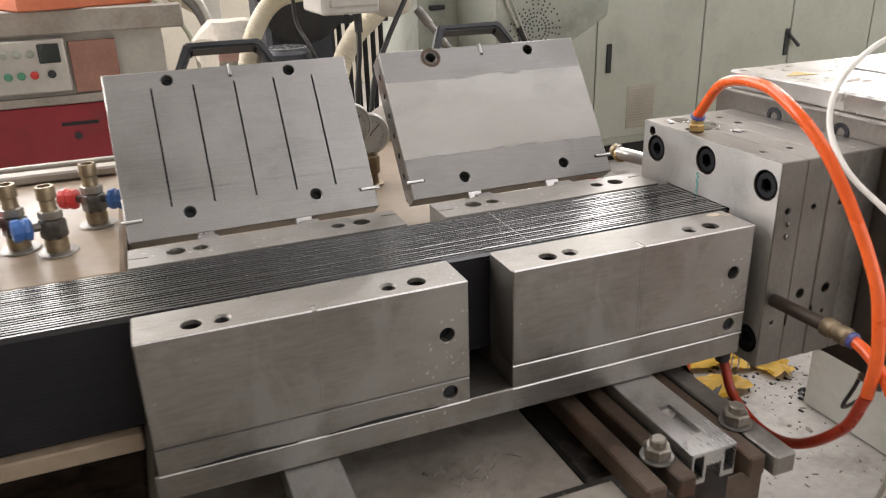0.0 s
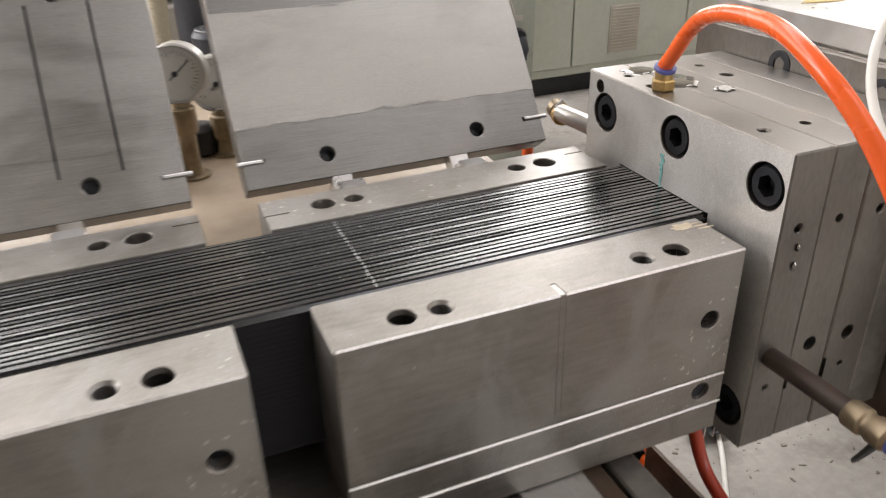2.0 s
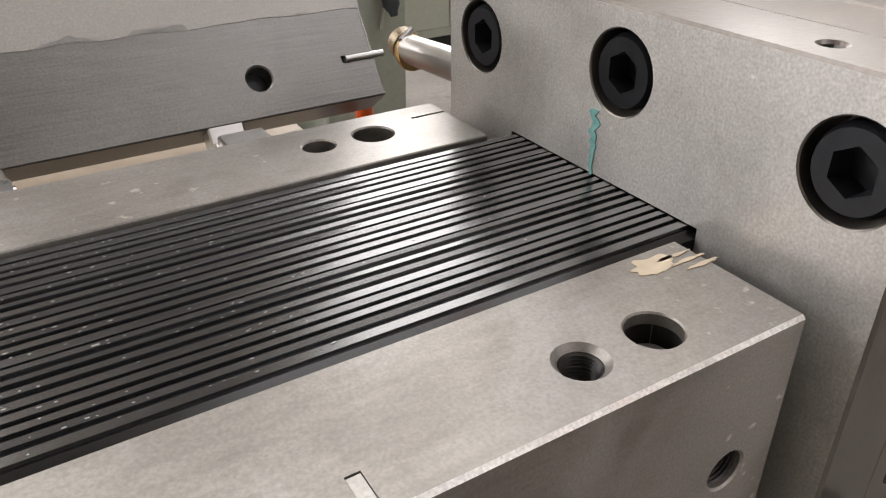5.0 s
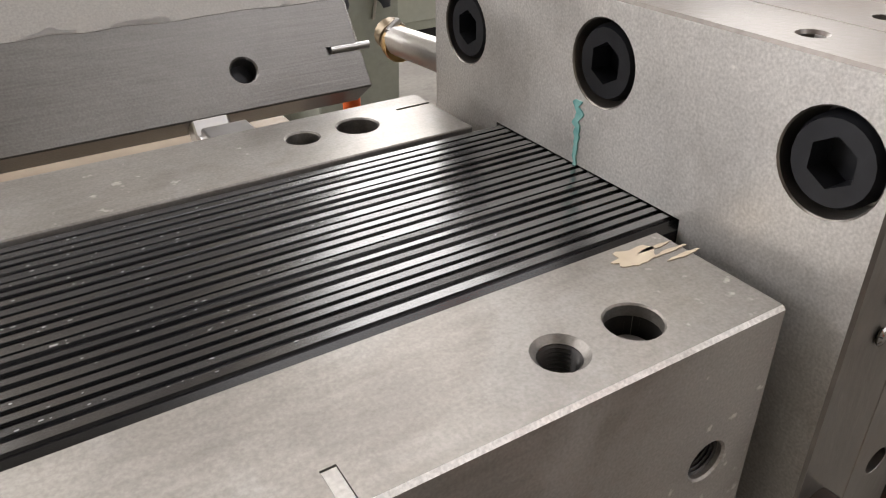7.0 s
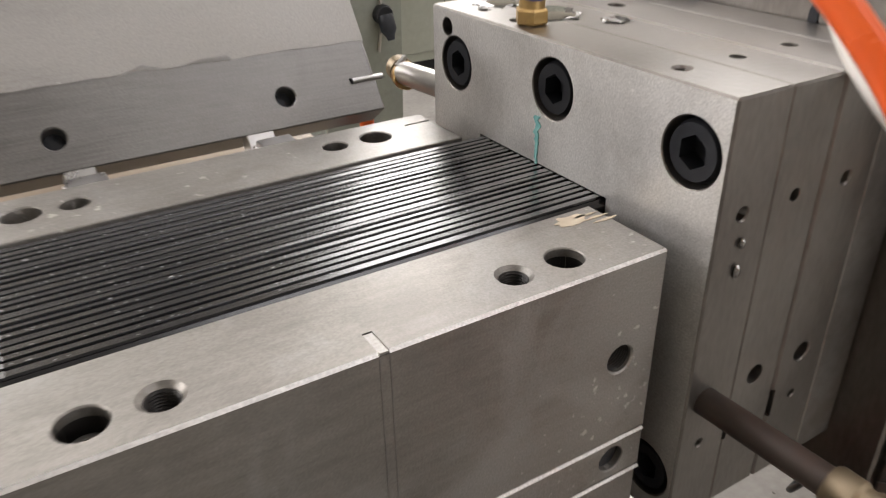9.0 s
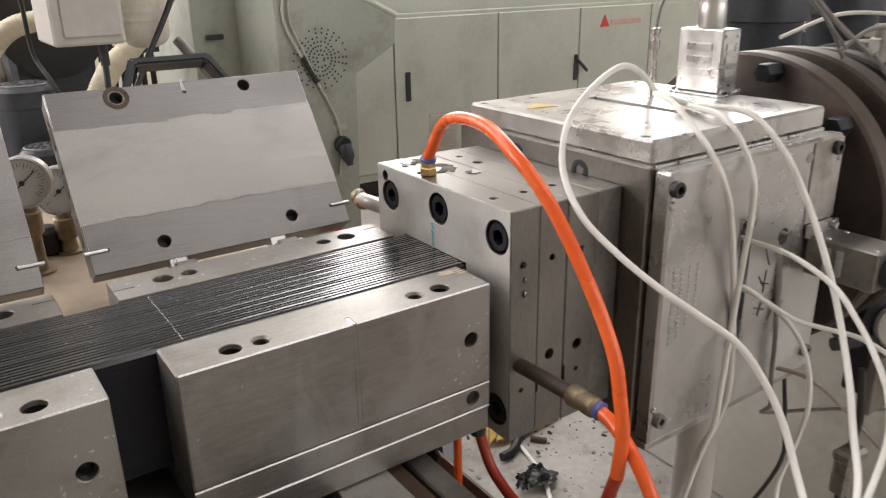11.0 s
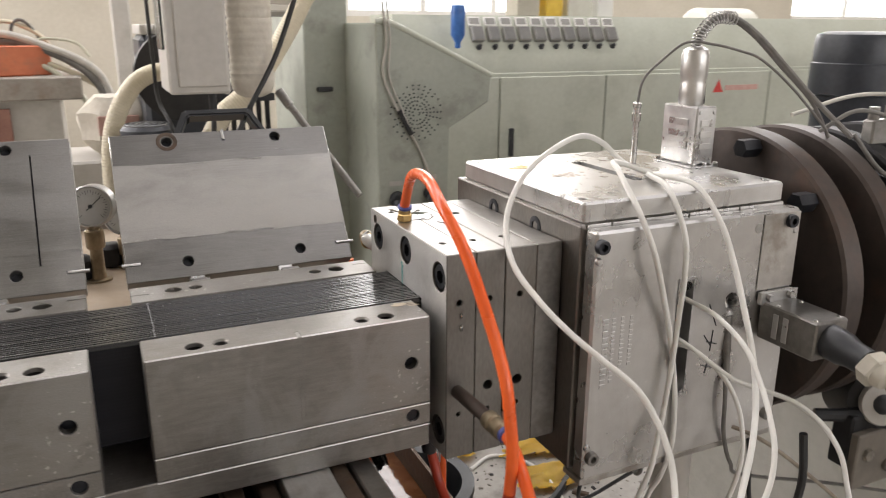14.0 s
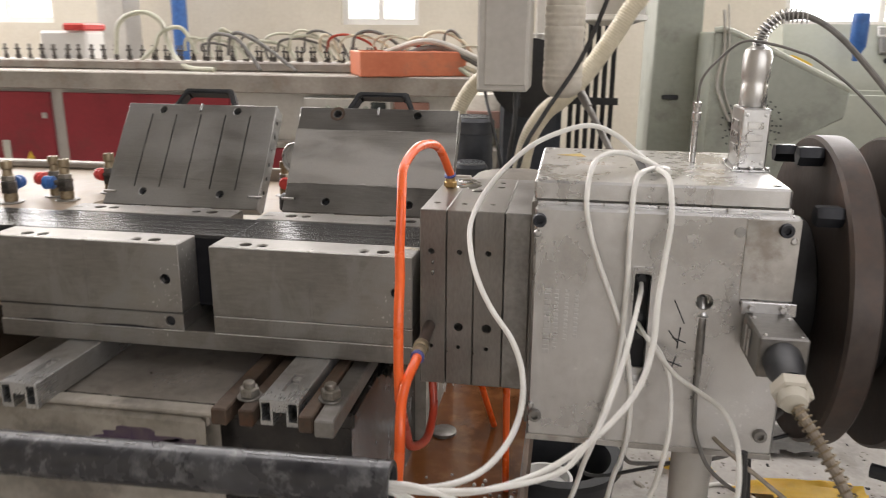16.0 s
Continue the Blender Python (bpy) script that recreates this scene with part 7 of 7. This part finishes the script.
part("post", B(-0.10, 0.02, 5.2, 5.4, 0, 5.98, 0.008), GREY_BOX, gq)

# cables slung over the rings and the barrel
for pts, r, m, lab in (
    ([(0.60, 0.02, 1.172), (0.64, 0.0, 1.20), (0.70, -0.01, 1.19), (0.76, -0.02, 1.165)], 0.003, CABLE, "thin grey wire bridging the clamp rings"),
    ([(0.75, 0.20, 1.17), (0.88, 0.18, 1.20), (1.02, 0.15, 1.195), (1.15, 0.10, 1.188)], 0.0035, CABLE_PALE_W, "pale wire slung over the barrel cover"),
    ([(0.67, -0.06, 1.10), (0.665, -0.12, 1.04), (0.68, -0.13, 0.98), (0.67, -0.12, 0.90), (0.655, -0.10, 0.84)], 0.002, CABLE, "thin wire hanging between the clamp rings"),
    ([(0.63, -0.01, 1.17), (0.66, -0.04, 1.12), (0.70, -0.07, 1.10)], 0.003, CABLE, "thin wire from the rings to a terminal"),
):
    tube("barrel_wire", lab, pts, r, m, "wire", "wires over the barrel")

# foam on the brown water and small litter beside the pipe's mouth
FOAM = surface("white_water_foam", (0.55, 0.54, 0.50), (0.72, 0.71, 0.68), 60, 0.4)
random.seed(8)
b = bmesh.new()
for k in range(60):
    a = random.uniform(0, 6.28)
    rr = random.gauss(0.05, 0.025)
    x, y = 0.055 + rr * math.cos(a) * 1.2, 0.17 + abs(rr) * math.sin(a)
    s = random.uniform(0.0015, 0.005)
    bmesh.ops.create_uvsphere(b, u_segments=7, v_segments=4, radius=s, matrix=Matrix.Translation((min(max(x, -0.2), 0.14), min(max(y, 0.1), 0.75), 0.505)))
solo("water_foam", b, FOAM, "white foam floating on the brown water", "foam", "stuff")

# crumbs, chips and yellow scraps on the floor behind the die
random.seed(77)
b = bmesh.new()
for k in range(420):
    x, y = random.uniform(0.15, 1.9), random.uniform(0.45, 1.9)
    s = random.choice((0.002, 0.003, 0.004, 0.007))
    m = Matrix.Translation((x, y, s * 0.25)) @ Matrix.Rotation(random.uniform(0, 3), 4, "Z")
    box(b, -s, s * random.uniform(0.5, 1), -s * 0.6, s * 0.6, -s * 0.25, s * 0.2, 0, m)
solo("floor_crumbs", b, DIRT, "dark crumbs and chips of plaster strewn on the floor", "debris", "stuff", smooth=False)
for k, (x, y, sx, sy) in enumerate(((0.85, 0.95, 0.30, 0.16), (1.05, 1.05, 0.22, 0.12), (1.35, 1.15, 0.34, 0.15), (0.62, 1.20, 0.16, 0.12))):
    film_scrap("yellow_scrap", x, y, sx, sy, YELLOW, "crumpled scrap of yellow film on the floor", 6.1 + k, 0.0)
for k, (x, y, sx, sy) in enumerate(((0.72, 0.72, 0.14, 0.10), (1.15, 0.80, 0.20, 0.10))):
    film_scrap("dark_scrap", x, y, sx, sy, PIPE, "dark torn scrap of film on the floor", 9.3 + k, 0.0)


# Likely hangs from the die; laid on the floor to fit the camera's view.
cs = thing("charred_strip", "charred black strip of plastic set on the floor to fit the view", "scrap", (0.922, 0.977, 0.0))
part("strip", sweep([(0.922, 0.977, 0.012), (0.839, 0.914, 0.012), (0.761, 0.856, 0.012), (0.714, 0.848, 0.012)], 0.013, 7, 6), IRON, cs)
solo("brown_stick", rod((0.838, 0.873, 0.008), (0.871, 0.839, 0.008), 0.008, 8), RUST, "short rusty stick lying on the floor", "stick")
b = bmesh.new()
random.seed(52)
for k in range(240):
    x, y = 0.98 + random.gauss(0, 0.17), 0.98 + random.gauss(0, 0.12)
    if k % 4 == 0:
        x, y = random.uniform(0.55, 1.4), random.uniform(0.7, 1.5)
    q = random.choice((0.002, 0.003, 0.004, 0.007))
    m = Matrix.Translation((x, y, q * 0.3)) @ Matrix.Rotation(random.uniform(0, 3), 4, "Z")
    box(b, -q, q * random.uniform(0.4, 1.2), -q * 0.5, q * 0.5, -q * 0.3, q * 0.25, 0, m)
solo("black_grit", b, IRON, "black plastic grit strewn over the floor", "debris", "stuff", smooth=False)

# drops that hang on the die's side
for z, k in ((1.000, 1.0), (0.985, 1.25)):
    solo("water_drop", lathe(bmesh.new(), [(0, 0), (0.0022 * k, 0.0004), (0.0024 * k, 0.0012), (0.0015 * k, 0.0022), (0, 0.0026)], axis_to((0.031, -0.0141, z), (0, -1, 0)) @ Matrix.Diagonal((0.7, 1.3, 1, 1)), 14), WET, "clear water drop clinging to the steel die", "water drop", group="drops on the die")


# ---- motion ----
def motions():
    walk(PROFILE_THING, [(t, pose(-0.0026 * t, 0, 0.885)) for t in (0.0, 4.0, 8.0, 12.0, 16.0)])


motions()
